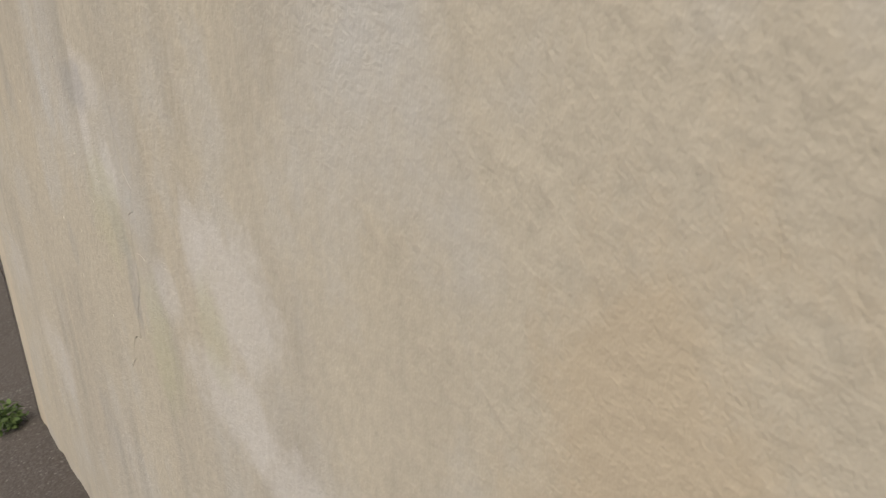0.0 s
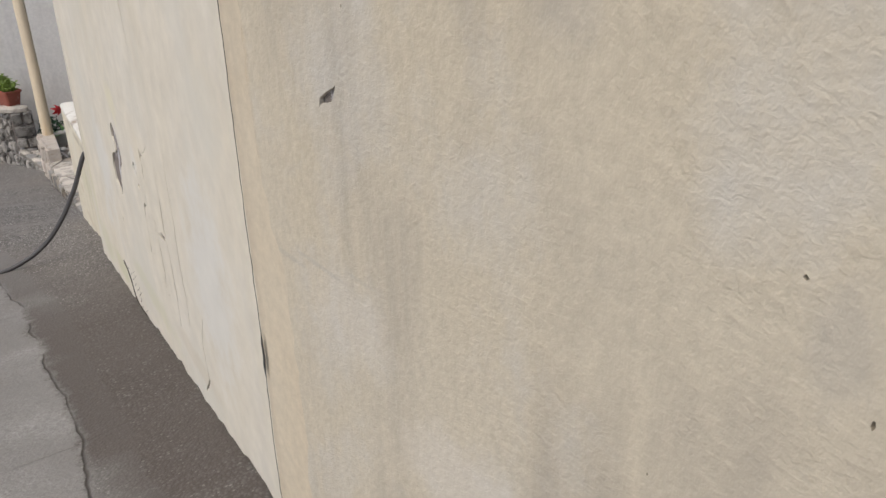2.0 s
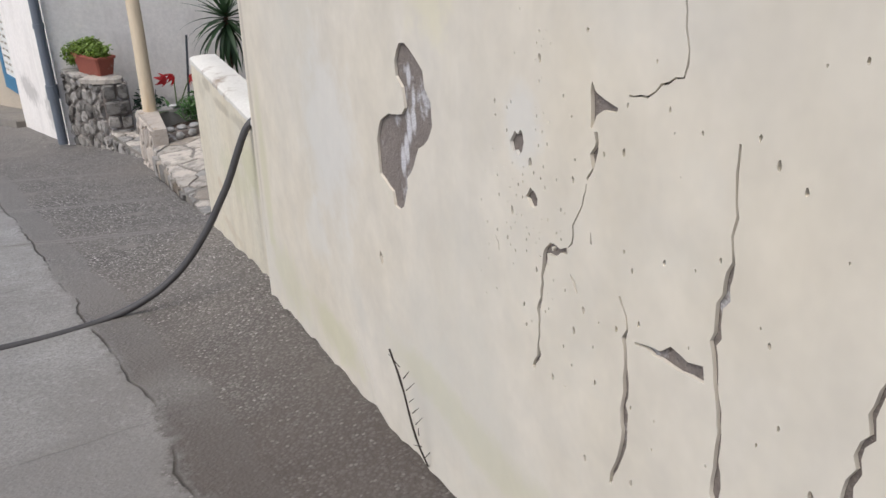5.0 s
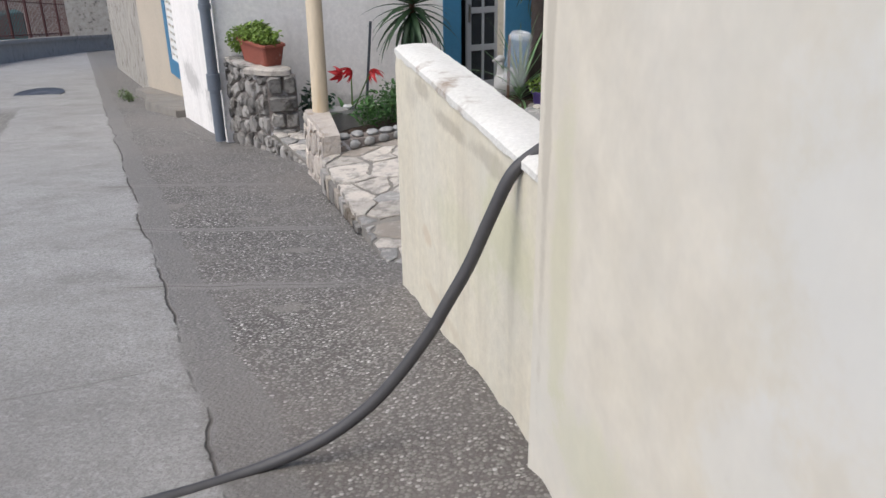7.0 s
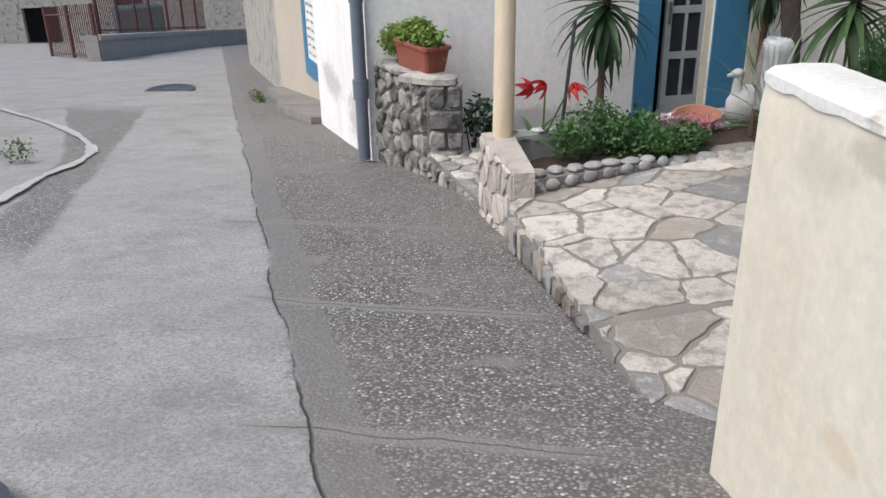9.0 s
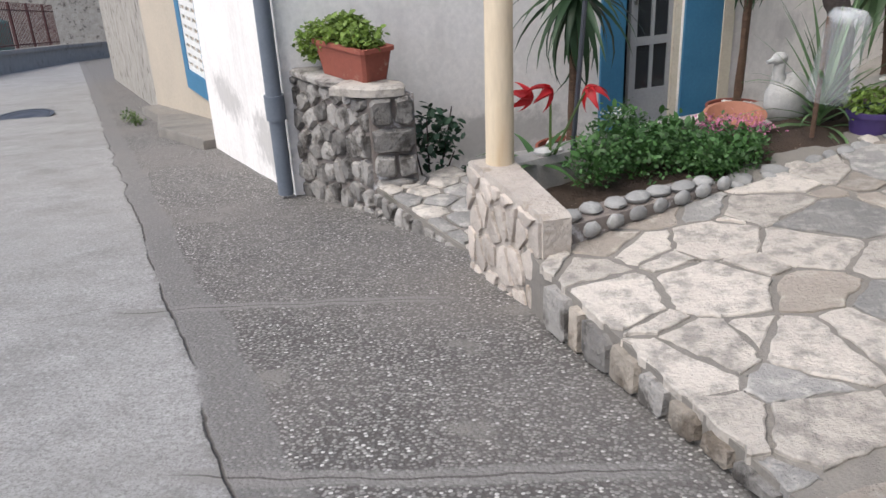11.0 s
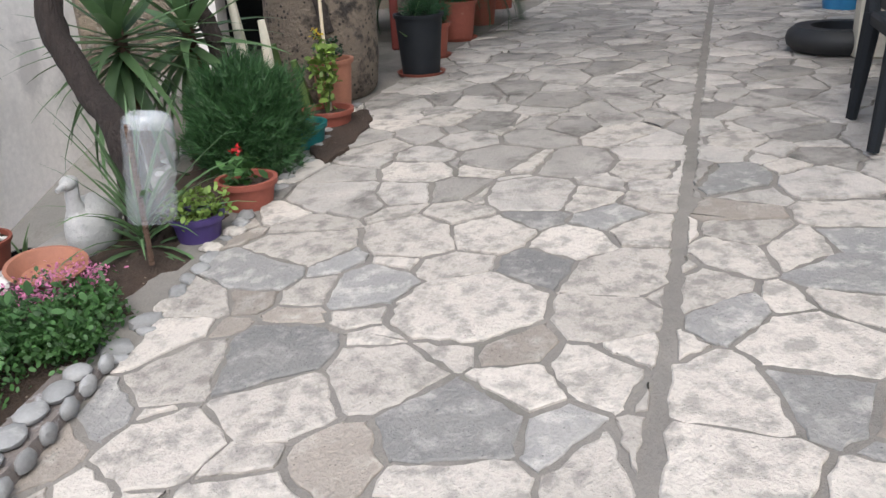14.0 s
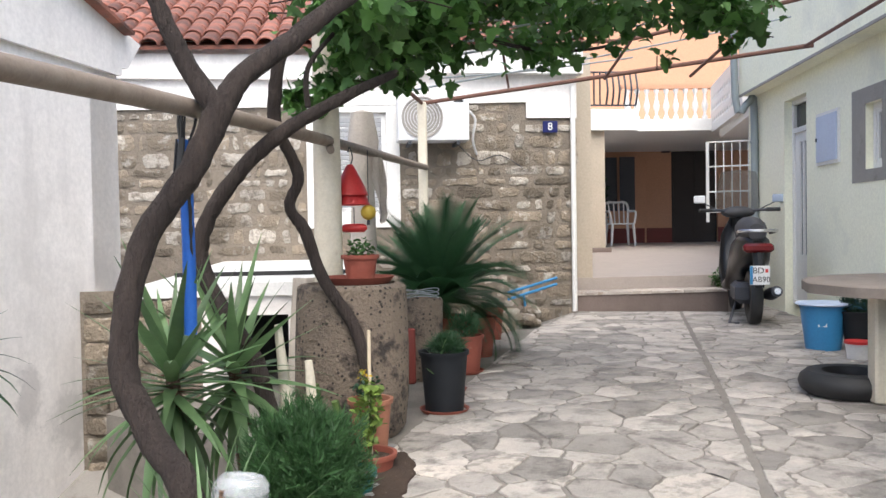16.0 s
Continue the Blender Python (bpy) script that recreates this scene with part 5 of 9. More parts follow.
# ---- the white house and the row of houses down the road ----
def build_white_house():
    wall = tagged(new("wall_white_house"), kind="structure")
    L = (HOUSE_END - HOUSE_CORNER).length
    door = rect(2.05, -2.4, 2.46, 0.35)
    top = [(L, 1.28), (L * 0.5, 1.28 + 0.265 * L * 0.5), (0, 1.28)]
    part("passage_wall", Shape().sheet(HOUSE_CORNER, HOUSE_AX, [(0, -2.6), (L, -2.6)] + top, [door], thick=0.4), M["plaster_white"], wall)
    inw = Vector((HOUSE_AX.y, -HOUSE_AX.x))
    part("moulding", Shape().sheet(HOUSE_CORNER + inw * 0.03, HOUSE_AX, rect(0.0, 1.0, L + 0.02, 1.06), thick=0.029), M["plaster_white"], wall)
    part("upper_block", Shape().sheet(HOUSE_CORNER + inw * 0.025, HOUSE_AX, [(0, 1.06), (L + 0.1, 1.06), (L + 0.27, 1.25), (L * 0.5, 1.28 + 0.265 * L * 0.5), (0, 1.3)], thick=0.3), M["plaster_white"], wall)
    part("gable_wall", Shape().sheet(HOUSE_CORNER + HOUSE_AX * L, Vector((-HOUSE_AX.y, HOUSE_AX.x)), rect(0, -2.6, 5, 1.25), thick=0.3), M["plaster_white"], wall)
    # the door backs onto a sheet coloured as indoor darkness
    part("room_lining", Shape().sheet(HOUSE_CORNER - inw * 0.5, HOUSE_AX, rect(1.6, -2.6, 2.9, 0.8), thick=0.02), M["painted_dark"], wall)
    part("blue_band", Shape().sheet(HOUSE_CORNER + inw * 0.020, HOUSE_AX, rect(1.89, -2.0, 2.048, 0.35), thick=0.019), M["blue_paint"], wall)
    part("blue_band", Shape().sheet(HOUSE_CORNER + inw * 0.020, HOUSE_AX, rect(2.462, -2.0, 2.73, 0.35), thick=0.019), M["blue_paint"], wall)
    part("cream_band", Shape().sheet(HOUSE_CORNER + inw * 0.03, HOUSE_AX, rect(2.731, -2.0, 2.81, 0.40), thick=0.029), M["cream_paint"], wall)
    edge = thing("roof_verge", (HOUSE_END.x, HOUSE_END.y, 1.28), "row of mossy roof tiles along the white house gable", "roof")
    for k in range(12):
        s = L - 0.02 - k * 0.16
        p = (HOUSE_CORNER + HOUSE_AX * s + inw * 0.02).to_3d() + Vector((0, 0, 1.30 + 0.265 * (L - s))) - Vector((HOUSE_END.x, HOUSE_END.y, 1.28))
        m = Matrix.Translation(p) @ Matrix.Rotation(math.atan2(HOUSE_AX.y, HOUSE_AX.x), 4, "Z") @ Matrix.Rotation(radians(15), 4, "Y")
        part("roof_tile", Shape().box((0, 0, 0), (0.19, 0.16, 0.022), m=m), M["roof"], edge)

    # the grey glazed door between the blue bands
    dr = thing("grey_glazed_door", ((HOUSE_CORNER + HOUSE_AX * 2.25).x, (HOUSE_CORNER + HOUSE_AX * 2.25).y, -1.83), "grey painted glazed door between blue painted bands", "door")
    o = (HOUSE_CORNER + HOUSE_AX * 2.25).to_3d() + Vector((0, 0, -1.83))

    def leaf(name, r, mat, holes=(), d=0.0, t=0.035, label=""):
        sh = Shape().sheet(HOUSE_CORNER + HOUSE_AX * 2.12 - inw * (0.04 + d), HOUSE_AX, r, holes, thick=t)
        sh.v = [tuple(Vector(p) - o) for p in sh.v]
        return part(name, sh, M[mat], dr, label)

    panes = [rect(0.045 + 0.12 * i, z0, 0.145 + 0.12 * i, z0 + 0.27) for i in range(2) for z0 in (-1.47, -1.15, -0.83, -0.51, -0.19)]
    leaf("leaf", rect(0, -1.83, 0.29, 0.30), "grey_door", panes)
    for q in panes:
        leaf("pane", [(p[0] + (0.001 if i in (0, 3) else -0.001), p[1]) for i, p in enumerate(q)], "pane", d=0.012, t=0.005)
    leaf("jamb", rect(0.291, -1.83, 0.338, 0.34), "cream_paint", d=-0.02, t=0.06)
    leaf("door_handle", rect(0.012, -0.95, 0.03, -0.80), "chrome", d=-0.02, t=0.02)

    # street side
    S = HOUSE_CORNER
    A, B, C, D, E_ = Vector((-7.88, 11.98)), Vector((-8.3, 12.9)), Vector((-9.02, 13.87)), Vector((-10.30, 14.95)), Vector((-15.9, 22.0))
    for name, p, q, mat, h in (("street_wall", S, A, "plaster_white", 1.3), ("return_wall", A, B, "plaster_white", 1.3), ("tan_wall", B, D, "plaster_tan", 1.2), ("far_wall", D, E_, "far_rubble", 1.2)):
        d = q - p
        part(name, Shape().sheet(p, d, rect(0, -5.2, d.length + 0.02, h), thick=-0.3), M[mat], wall)
    # blue louvred window in the tan house
    d = (D - B).normalized()
    out = Vector((-d.y, d.x))
    win = thing("blue_window", ((B + d * 0.6).x, (B + d * 0.6).y, -1.4), "white fretwork shutter in a blue painted window surround on the tan house", "window")
    o = (B + d * 0.6).to_3d() + Vector((0, 0, -1.4))

    def rel(sh):
        sh.v = [tuple(Vector(p) - o) for p in sh.v]
        return sh

    sgn = out
    part("window_frame", rel(Shape().sheet(B + sgn * 0.03, d, rect(0.15, -2.05, 1.05, -0.30), [rect(0.32, -1.85, 0.9, -0.45)], thick=-0.029)), M["blue_paint"], win)
    part("shutter", rel(Shape().sheet(B + sgn * 0.02, d, rect(0.32, -1.85, 0.9, -0.45), [rect(0.36 + 0.18 * (i % 3), -1.80 + 0.09 * (i // 3), 0.50 + 0.18 * (i % 3), -1.765 + 0.09 * (i // 3)) for i in range(45)], thick=-0.015)), M["white_paint"], win)
    part("awning", rel(Shape().sheet(B + sgn * 0.25, d, rect(0.0, -0.28, 1.2, -0.22), thick=-0.24)), M["riser"], win)


build_white_house()


# ---- terrace, steps and the peach house ----
def build_terrace():
    ter = tagged(new("terrace"), kind="structure")

    def quad(a0, b0, a1, b1):
        return [tuple(yard(a0, b0).xy), tuple(yard(a1, b0).xy), tuple(yard(a1, b1).xy), tuple(yard(a0, b1).xy)]

    part("lower_step", Shape().prism(quad(0.22, 0.0, 2.0, 0.36), -1.2, -0.785), M["riser"], ter)
    for k in range(14):
        part("step_brick", Shape().prism(quad(0.225 + k * 0.126, -0.012, 0.225 + k * 0.126 + 0.118, 0.30), -0.785, -0.752, chamfer=0.004), M["planter_stone"], ter)
    part("upper_step", Shape().prism(quad(0.22, 0.36, 3.6, 0.75), -1.2, -0.618), M["riser"], ter)

    def rise(x, y):
        b = (Vector((x, y)) - STONE_START).dot(STONE_BACK)
        return -0.615 + 0.195 * min(1.0, max(0.0, (b - 0.35) / 3.2))

    part("terrace_floor", Shape().prism(quad(0.22, 0.35, 9, 3.6), -1.4, rise), M["terrace_tile"], ter)
    part("terrace_floor", Shape().prism(quad(-1.0, 3.6, 9, 9.2), -1.4, -0.42), M["terrace_tile"], ter)

    house = thing("peach_house", tuple(yard(4.5, 8.7, -0.42)), "two-storey peach painted house with a dark red base behind the terrace", "house")
    o = yard(4.5, 8.7, -0.42)

    def w(name, p, q, r, mat, holes=(), thick=0.2, label="", parent=None):
        d = (q - p)
        sh = Shape().sheet(p, d.xy, r, holes, thick=thick)
        sh.v = [tuple(Vector(x) - o) for x in sh.v]
        return part(name, sh, M[mat], parent or house, label)

    p0, p1 = yard(4.34, 8.72), yard(7.6, 8.3)
    ax = (p1 - p0).normalized()
    w("front_wall", p0, p1, rect(0, -0.5, 3.3, 5.5), "peach", [rect(0.55, -0.42, 1.55, 1.62)])
    w("side_wall", yard(1.0, 8.9), p0, rect(0, -0.5, (p0 - yard(1.0, 8.9)).length, 5.5), "peach")
    w("red_base", p0 + STONE_BACK.to_3d() * -0.012, p1, rect(0, -0.42, 0.55, -0.10), "dark_red", thick=0.011)
    w("red_base", p0 + STONE_BACK.to_3d() * -0.012, p1, rect(1.55, -0.42, 3.0, -0.10), "dark_red", thick=0.011)
    w("red_base", yard(1.0, 8.888), p0 - STONE_BACK.to_3d() * 0.012, rect(0, -0.42, 3.3, -0.10), "dark_red", thick=0.011)
    d = w("door_leaf", p0 + STONE_BACK.to_3d() * 0.08, p1, rect(0.55, -0.42, 1.55, 1.62), "dark_wood", thick=0.04, label="dark brown panelled door")
    for s0 in (0.62, 1.08):
        for z0 in (-0.3, 0.35, 1.0):
            w("door_panel", p0 + STONE_BACK.to_3d() * 0.065, p1, rect(s0, z0, s0 + 0.4, z0 + 0.55), "dark_wood", thick=0.014)
    sgn = thing("door_number_sign", tuple(yard(4.72, 8.55, 1.60)), "small dark plate with a white 6 on the peach house", "sign", turn=math.atan2(ax.y, ax.x))
    part("plate", Shape().box((0, 0, 0), (0.18, 0.01, 0.16)), M["ink"], sgn)
    lettering("6", 0.13, M["white_paint"], sgn, (0, -0.008, 0))
    lamp = thing("wall_lantern", tuple(yard(6.0, 8.35, 1.75)), "black wall lantern on the peach house", "lamp")
    part("bracket", Shape().tube([(0, 0.1, 0.1), (0, -0.05, 0.16), (0, -0.1, 0.1)], 0.012, 6, steps=3), M["iron"], lamp)
    part("lantern", Shape().lathe([(0.0, 0.12), (0.05, 0.10), (0.09, 0.06), (0.08, 0.04), (0.055, -0.14), (0.0, -0.16)], (0, -0.1, 0), 8), M["iron"], lamp)
    shut = thing("dark_shutter", tuple(yard(3.45, 8.6, 0.4)), "open dark green window shutter on the peach house", "shutter", turn=math.atan2(STONE_AX.y, STONE_AX.x))
    for k in range(2):
        part("leaf", Shape().box((k * 0.36, -0.08 - 0.1 * k, 0.45), (0.33, 0.04, 1.15), chamfer=0.005), M["iron"], shut)
        for j in range(14):
            part("slat", Shape().box((k * 0.36, -0.105 - 0.1 * k, -0.05 + j * 0.075), (0.28, 0.012, 0.05)), M["iron"], shut)

    pil = thing("beige_pillar", tuple(yard(0.9, 3.6, -0.42)), "broad beige rendered pillar under a balcony slab", "pillar")
    o2 = yard(0.9, 3.6, -0.42)
    sh = Shape().prism([tuple((yard(a, b) - o2).xy) for a, b in ((1.20, 3.5), (1.72, 3.5), (1.72, 3.9), (1.20, 3.9))], 0.0, 1.86, chamfer=0.01)
    part("pillar", sh, M["plaster_tan"], pil)
    part("foot", Shape().prism([tuple((yard(a, b) - o2).xy) for a, b in ((1.16, 3.4), (1.78, 3.4), (1.78, 3.95), (1.16, 3.95))], -0.01, 0.06, chamfer=0.01), M["riser"], pil)

    bal = thing("balcony_slab", tuple(yard(1.0, 3.6, 1.5)), "white rendered balcony slab running round to the peach house", "balcony")
    o3 = yard(1.0, 3.6, 1.5)

    def bp(name, poly, z0, z1, mat):
        return part(name, Shape().prism([tuple((yard(a, b) - o3).xy) for a, b in poly], z0 - 1.5, z1 - 1.5, chamfer=0.01), M[mat], bal)

    bp("slab", [(0.1, 3.4), (2.22, 3.4), (2.50, 4.8), (4.1, 4.62), (3.12, 1.70), (3.9, 1.6), (6, 9), (0.1, 9)][:3] + [(2.5, 8.7), (0.1, 8.7)], 1.42, 1.74, "white_paint")
    # these two slabs are carried on unseen to a = 9 to darken the terrace
    bp("slab", [(2.49, 4.82), (4.15, 4.62), (9.0, 4.62), (9.0, 9.2), (2.49, 9.2)], 1.56, 1.76, "white_paint")
    bp("slab", [(3.15, 1.75), (9.0, 1.0), (9.0, 4.6), (4.09, 4.6)], 1.42, 1.60, "white_paint")
    w2 = thing("rendered_column", tuple(yard(3.55, 2.35, -0.48)), "round beige column carrying the balcony", "column")
    part("column", Shape().lathe([(0.0, 0), (0.075, 0), (0.075, 1.9), (0.0, 1.9)], (0, 0, 0), 20), M["terrace_tile"], w2)

    # the white balustrade
    rail = thing("white_balustrade", tuple(yard(2.55, 4.85, 1.75)), "white turned balustrade with a peach handrail on the balcony", "balustrade")
    o4 = yard(2.55, 4.85, 1.75)
    prof = [(0.045, 0), (0.045, 0.05), (0.025, 0.08), (0.022, 0.12), (0.050, 0.2), (0.052, 0.25), (0.025, 0.36), (0.022, 0.42), (0.03, 0.45), (0.045, 0.48), (0.045, 0.52)]
    me = mesh_of("baluster", Shape().lathe([(0, 0)] + prof + [(0, 0.52)], (0, 0, 0), 12), M["white_paint"])
    run = [(yard(2.55, 4.95), yard(4.02, 4.76), 9), ]
    for a, b, n in run:
        for k in range(n):
            ob = new("baluster", me)
            ob.parent = rail
            ob.location = a.lerp(b, (k + 0.3) / n) + Vector((0, 0, 1.76)) - o4
    d = (yard(4.05, 4.76) - yard(2.5, 4.95))
    hr = Shape().sheet(yard(2.5, 4.90).xy, d.xy, rect(0, 2.28, d.length, 2.36), thick=0.16)
    hr.v = [tuple(Vector(p) - o4) for p in hr.v]
    part("handrail", hr, M["peach"], rail)
    side = thing("white_lattice_balustrade", tuple(yard(3.6, 3.2, 1.6)), "white lattice balustrade on the side of the balcony", "balustrade")
    o5 = yard(3.6, 3.2, 1.6)
    p, q = yard(4.08, 4.74), yard(3.18, 1.80)
    dd = q - p
    L = dd.length
    holes = []
    n = 13
    for i in range(n):
        for j in range(3):
            s, z = 0.12 + i * (L - 0.2) / n, 1.70 + j * 0.19
            holes.append([(s + 0.02, z), (s + 0.10, z - 0.07), (s + 0.18, z), (s + 0.10, z + 0.07)])
    sh = Shape().sheet(p.xy, dd.xy, rect(0, 1.52, L, 2.30), holes, thick=-0.08)
    sh.v = [tuple(Vector(x) - o5) for x in sh.v]
    part("panel", sh, M["white_paint"], side)
    # iron railing with plants behind
    ir = thing("black_iron_railing", tuple(yard(0.3, 3.45, 1.75)), "black wrought-iron balcony railing with bowed bars", "railing")
    o6 = yard(0.3, 3.45, 1.75)
    a, b = yard(1.08, 3.45), yard(2.2, 3.45)
    for z in (1.80, 2.30):
        part("rail", Shape().tube([a + Vector((0, 0, z)) - o6, b + Vector((0, 0, z)) - o6], 0.014, 6), M["iron"], ir)
    for k in range(13):
        p = a.lerp(b, k / 12) - o6
        part("bar", Shape().tube([p + Vector((0, 0, 1.80)), p + Vector((0, 0, 2.02)) - STONE_BACK.to_3d() * (0.09 if k > 6 else 0.0), p + Vector((0, 0, 2.31))], 0.015, 6, steps=3), M["iron"], ir)

    gate = thing("white_metal_gate", tuple(yard(2.05, 0.62, -0.61)), "open white metal gate of thin bars at the terrace steps", "gate")
    o7 = yard(2.05, 0.62, -0.61)
    a, b = yard(2.05, 0.62) - o7, yard(2.62, 0.32) - o7
    for t, r in ((0.0, 0.02), (1.0, 0.018)):
        p = a.lerp(b, t)
        part("post", Shape().tube([p + Vector((0, 0, -0.61 + 0.61)), p + Vector((0, 0, 0.96))], r, 8), M["white_paint"], gate)
    for z in (0.12, 0.36, 0.66, 0.95):
        part("rail", Shape().tube([a + Vector((0, 0, z)), b + Vector((0, 0, z))], 0.010, 6), M["white_paint"], gate)
    for k in range(1, 7):
        p = a.lerp(b, k / 7)
        part("bar", Shape().tube([p + Vector((0, 0, 0.12)), p + Vector((0, 0, 0.95))], 0.007, 6), M["white_paint"], gate)


build_terrace()


# ---- down the road ----
def build_far_street():
    wall = tagged(new("wall_far"), kind="structure")
    low = thing("low_road_wall", (-24, 29, street_z(-24, 29)), "low grey concrete wall with a coping along the road", "wall")
    o = Vector((-24, 29, street_z(-24, 29)))
    pts = [(-21.0, 22.5), (-23.6, 27.5), (-26.5, 34.0), (-27.5, 41.0), (-27.0, 50.0)]
    for (x0, y0), (x1, y1) in zip(pts, pts[1:]):
        d = Vector((x1 - x0, y1 - y0))
        n = Vector((-d.y, d.x)).normalized() * 0.35
        base = [(x0, y0), (x1, y1), (x1 + n.x, y1 + n.y), (x0 + n.x, y0 + n.y)]
        part("wall", Shape().prism([(p[0] - o.x, p[1] - o.y) for p in base], lambda x, y: street_z(x + o.x, y + o.y) - o.z - 0.5, lambda x, y: street_z(x + o.x, y + o.y) - o.z + 0.55), M["concrete"], low)
        cap = [(x0 + n.x * -0.2, y0 + n.y * -0.2), (x1 - n.x * 0.2, y1 - n.y * 0.2), (x1 + n.x * 1.3, y1 + n.y * 1.3), (x0 + n.x * 1.3, y0 + n.y * 1.3)]
        part("coping", Shape().prism([(p[0] - o.x, p[1] - o.y) for p in cap], lambda x, y: street_z(x + o.x, y + o.y) - o.z + 0.552, lambda x, y: street_z(x + o.x, y + o.y) - o.z + 0.68), M["concrete"], low)
    fence = thing("rusty_fence", (-22, 24, street_z(-22, 24)), "rusty red iron bar fence with an open gate", "fence")
    o = Vector((-22, 24, street_z(-22, 24)))
    line = [(-24.6, 24.2, 0.0), (-21.0, 22.5, 0.0), (-21.1, 22.7, 0.66), (-23.7, 27.6, 0.66), (-26.6, 34.0, 0.66)]
    for i, ((x0, y0, e0), (x1, y1, e1)) in enumerate(zip(line, line[1:])):
        if e0 != e1:
            continue
        a = Vector((x0, y0, street_z(x0, y0) + e0)) - o
        b = Vector((x1, y1, street_z(x1, y1) + e1)) - o
        n = int((b - a).length / 0.16)
        for h in (0.15, 1.25):
            part("rail", Shape().tube([a + Vector((0, 0, h)), b + Vector((0, 0, h))], 0.022, 6), M["fence_red"], fence)
        for k in range(n + 1):
            p = a.lerp(b, k / n)
            part("bar", Shape().tube([p + Vector((0, 0, 0.05)), p + Vector((0, 0, 1.5))], 0.014 if k % 12 else 0.05, 5), M["fence_red"], fence)
    # an old stone house beyond the yard, and one closing the bend
    h = thing("old_stone_house", (-40, 36, street_z(-40, 36)), "grey stone house with a dark doorway across the road", "house")
    o = Vector((-40, 36, street_z(-40, 36)))
    p, q = Vector((-48, 33)), Vector((-30, 46))
    sh = Shape().sheet(p, q - p, rect(0, -13, (q - p).length, 3), [rect(8.5, -8.6, 10.2, -5.9), rect(13, -7.6, 14.4, -5.6)], thick=-0.5)
    sh.v = [tuple(Vector(x) - o) for x in sh.v]
    part("wall", sh, M["far_rubble"], h)
    # shade inside the doorway and window, put in as a black sheet
    sh = Shape().sheet(p + Vector((-1, 1.2)), q - p, rect(0, -13, (q - p).length, 3), thick=-0.2)
    sh.v = [tuple(Vector(x) - o) for x in sh.v]
    part("room_lining", sh, M["painted_dark"], h)
    c = thing("grey_stone_wall", (-26, 50, street_z(-26, 50)), "tall grey stone wall at the bend of the road", "wall")
    o = Vector((-26, 50, street_z(-26, 50)))
    p, q = Vector((-34, 56)), Vector((-20, 50))
    sh = Shape().sheet(p, q - p, rect(0, -13, (q - p).length, 2), thick=-0.5)
    sh.v = [tuple(Vector(x) - o) for x in sh.v]
    part("wall", sh, M["rubble"], c)
    g = thing("green_skip", (-25.9, 29.5, street_z(-25.9, 29.5)), "dark green metal box behind the fence", "box")
    part("body", Shape().box((0, 0, 1.1), (1.6, 1.0, 1.0), turn=0.9, chamfer=0.05), M["plastic_teal"], g)
    left = thing("low_field_wall", (-9.3, 9.2, street_z(-9.3, 9.2)), "end of a low grey dry-stone wall at the road's edge", "wall")
    o = Vector((-9.3, 9.2, street_z(-9.3, 9.2)))
    rnd = random.Random(9)
    for k in range(40):
        a = rnd.uniform(0, 2.2)
        p = Vector((-0.0 - a * 0.85 + rnd.uniform(-0.2, 0.2), -0.1 + a * -0.1 + rnd.uniform(-0.25, 0.25), 0.08 + 0.4 * rnd.random()))
        part("stone", Shape().ball(p, (rnd.uniform(0.12, 0.2), rnd.uniform(0.1, 0.16), rnd.uniform(0.07, 0.12)), 8, 5, 0.15, k, rnd.uniform(0, 3)), M["rubble"], left)
    # road marks
    mark = Shape()
    ln, _ = smooth_line([Vector(p) for p in ((-6.9, 7.3, 0), (-7.62, 8.14, 0), (-8.1, 8.9, 0), (-8.39, 9.52, 0), (-8.9, 10.1, 0), (-10.2, 11.0, 0), (-12.3, 12.1, 0))], [0.05] * 7, 8)
    for i in range(len(ln) - 1):
        d = (ln[i + 1] - ln[i]).normalized()
        s = Vector((-d.y, d.x, 0)) * (0.034 + 0.012 * math.sin(i * 0.7) + 0.006 * math.sin(i * 2.3))
        q = [ln[i] - s, ln[i + 1] - s, ln[i + 1] + s, ln[i] + s]
        mark.add([(p.x, p.y, street_z(p.x, p.y) + 0.016) for p in q], [(0, 1, 2, 3)])
    single("road_patch_line", mark, M["line_white"], kind="structure")
    for x, y, r in ((-5.14, 5.98, 0.14), (-12.2, 14.9, 0.36)):
        mh = thing("manhole_cover", (x, y, street_z(x, y) + 0.010), "round dark cast-iron manhole cover in the road", "manhole cover", "manhole covers in the road")
        part("ring", Shape().lathe([(r * 0.86, 0.0), (r, 0.0), (r, 0.012), (r * 0.86, 0.012), (r * 0.86, 0.0)], (0, 0, 0), 32), M["iron"], mh)
        part("lid", Shape().lathe([(0, 0.0), (r * 0.84, 0.0), (r * 0.84, 0.010), (r * 0.6, 0.011), (r * 0.58, 0.008), (r * 0.3, 0.009), (r * 0.28, 0.011), (0, 0.011)], (0, 0, 0), 32), M["iron"], mh)


build_far_street()

# ---- the yard's slab, planter and rubble walls ----
YARD = [(-3.72, 6.66), (-4.79, 8.38), (-4.755, 8.52), (-2.33, 10.44), (1.40, 12.42), (2.66, 12.86), (3.55, 11.50), (4.50, 11.60), (-1.9, 6.30)][::-1]
YARD = YARD if area_of(YARD) > 0 else YARD[::-1]


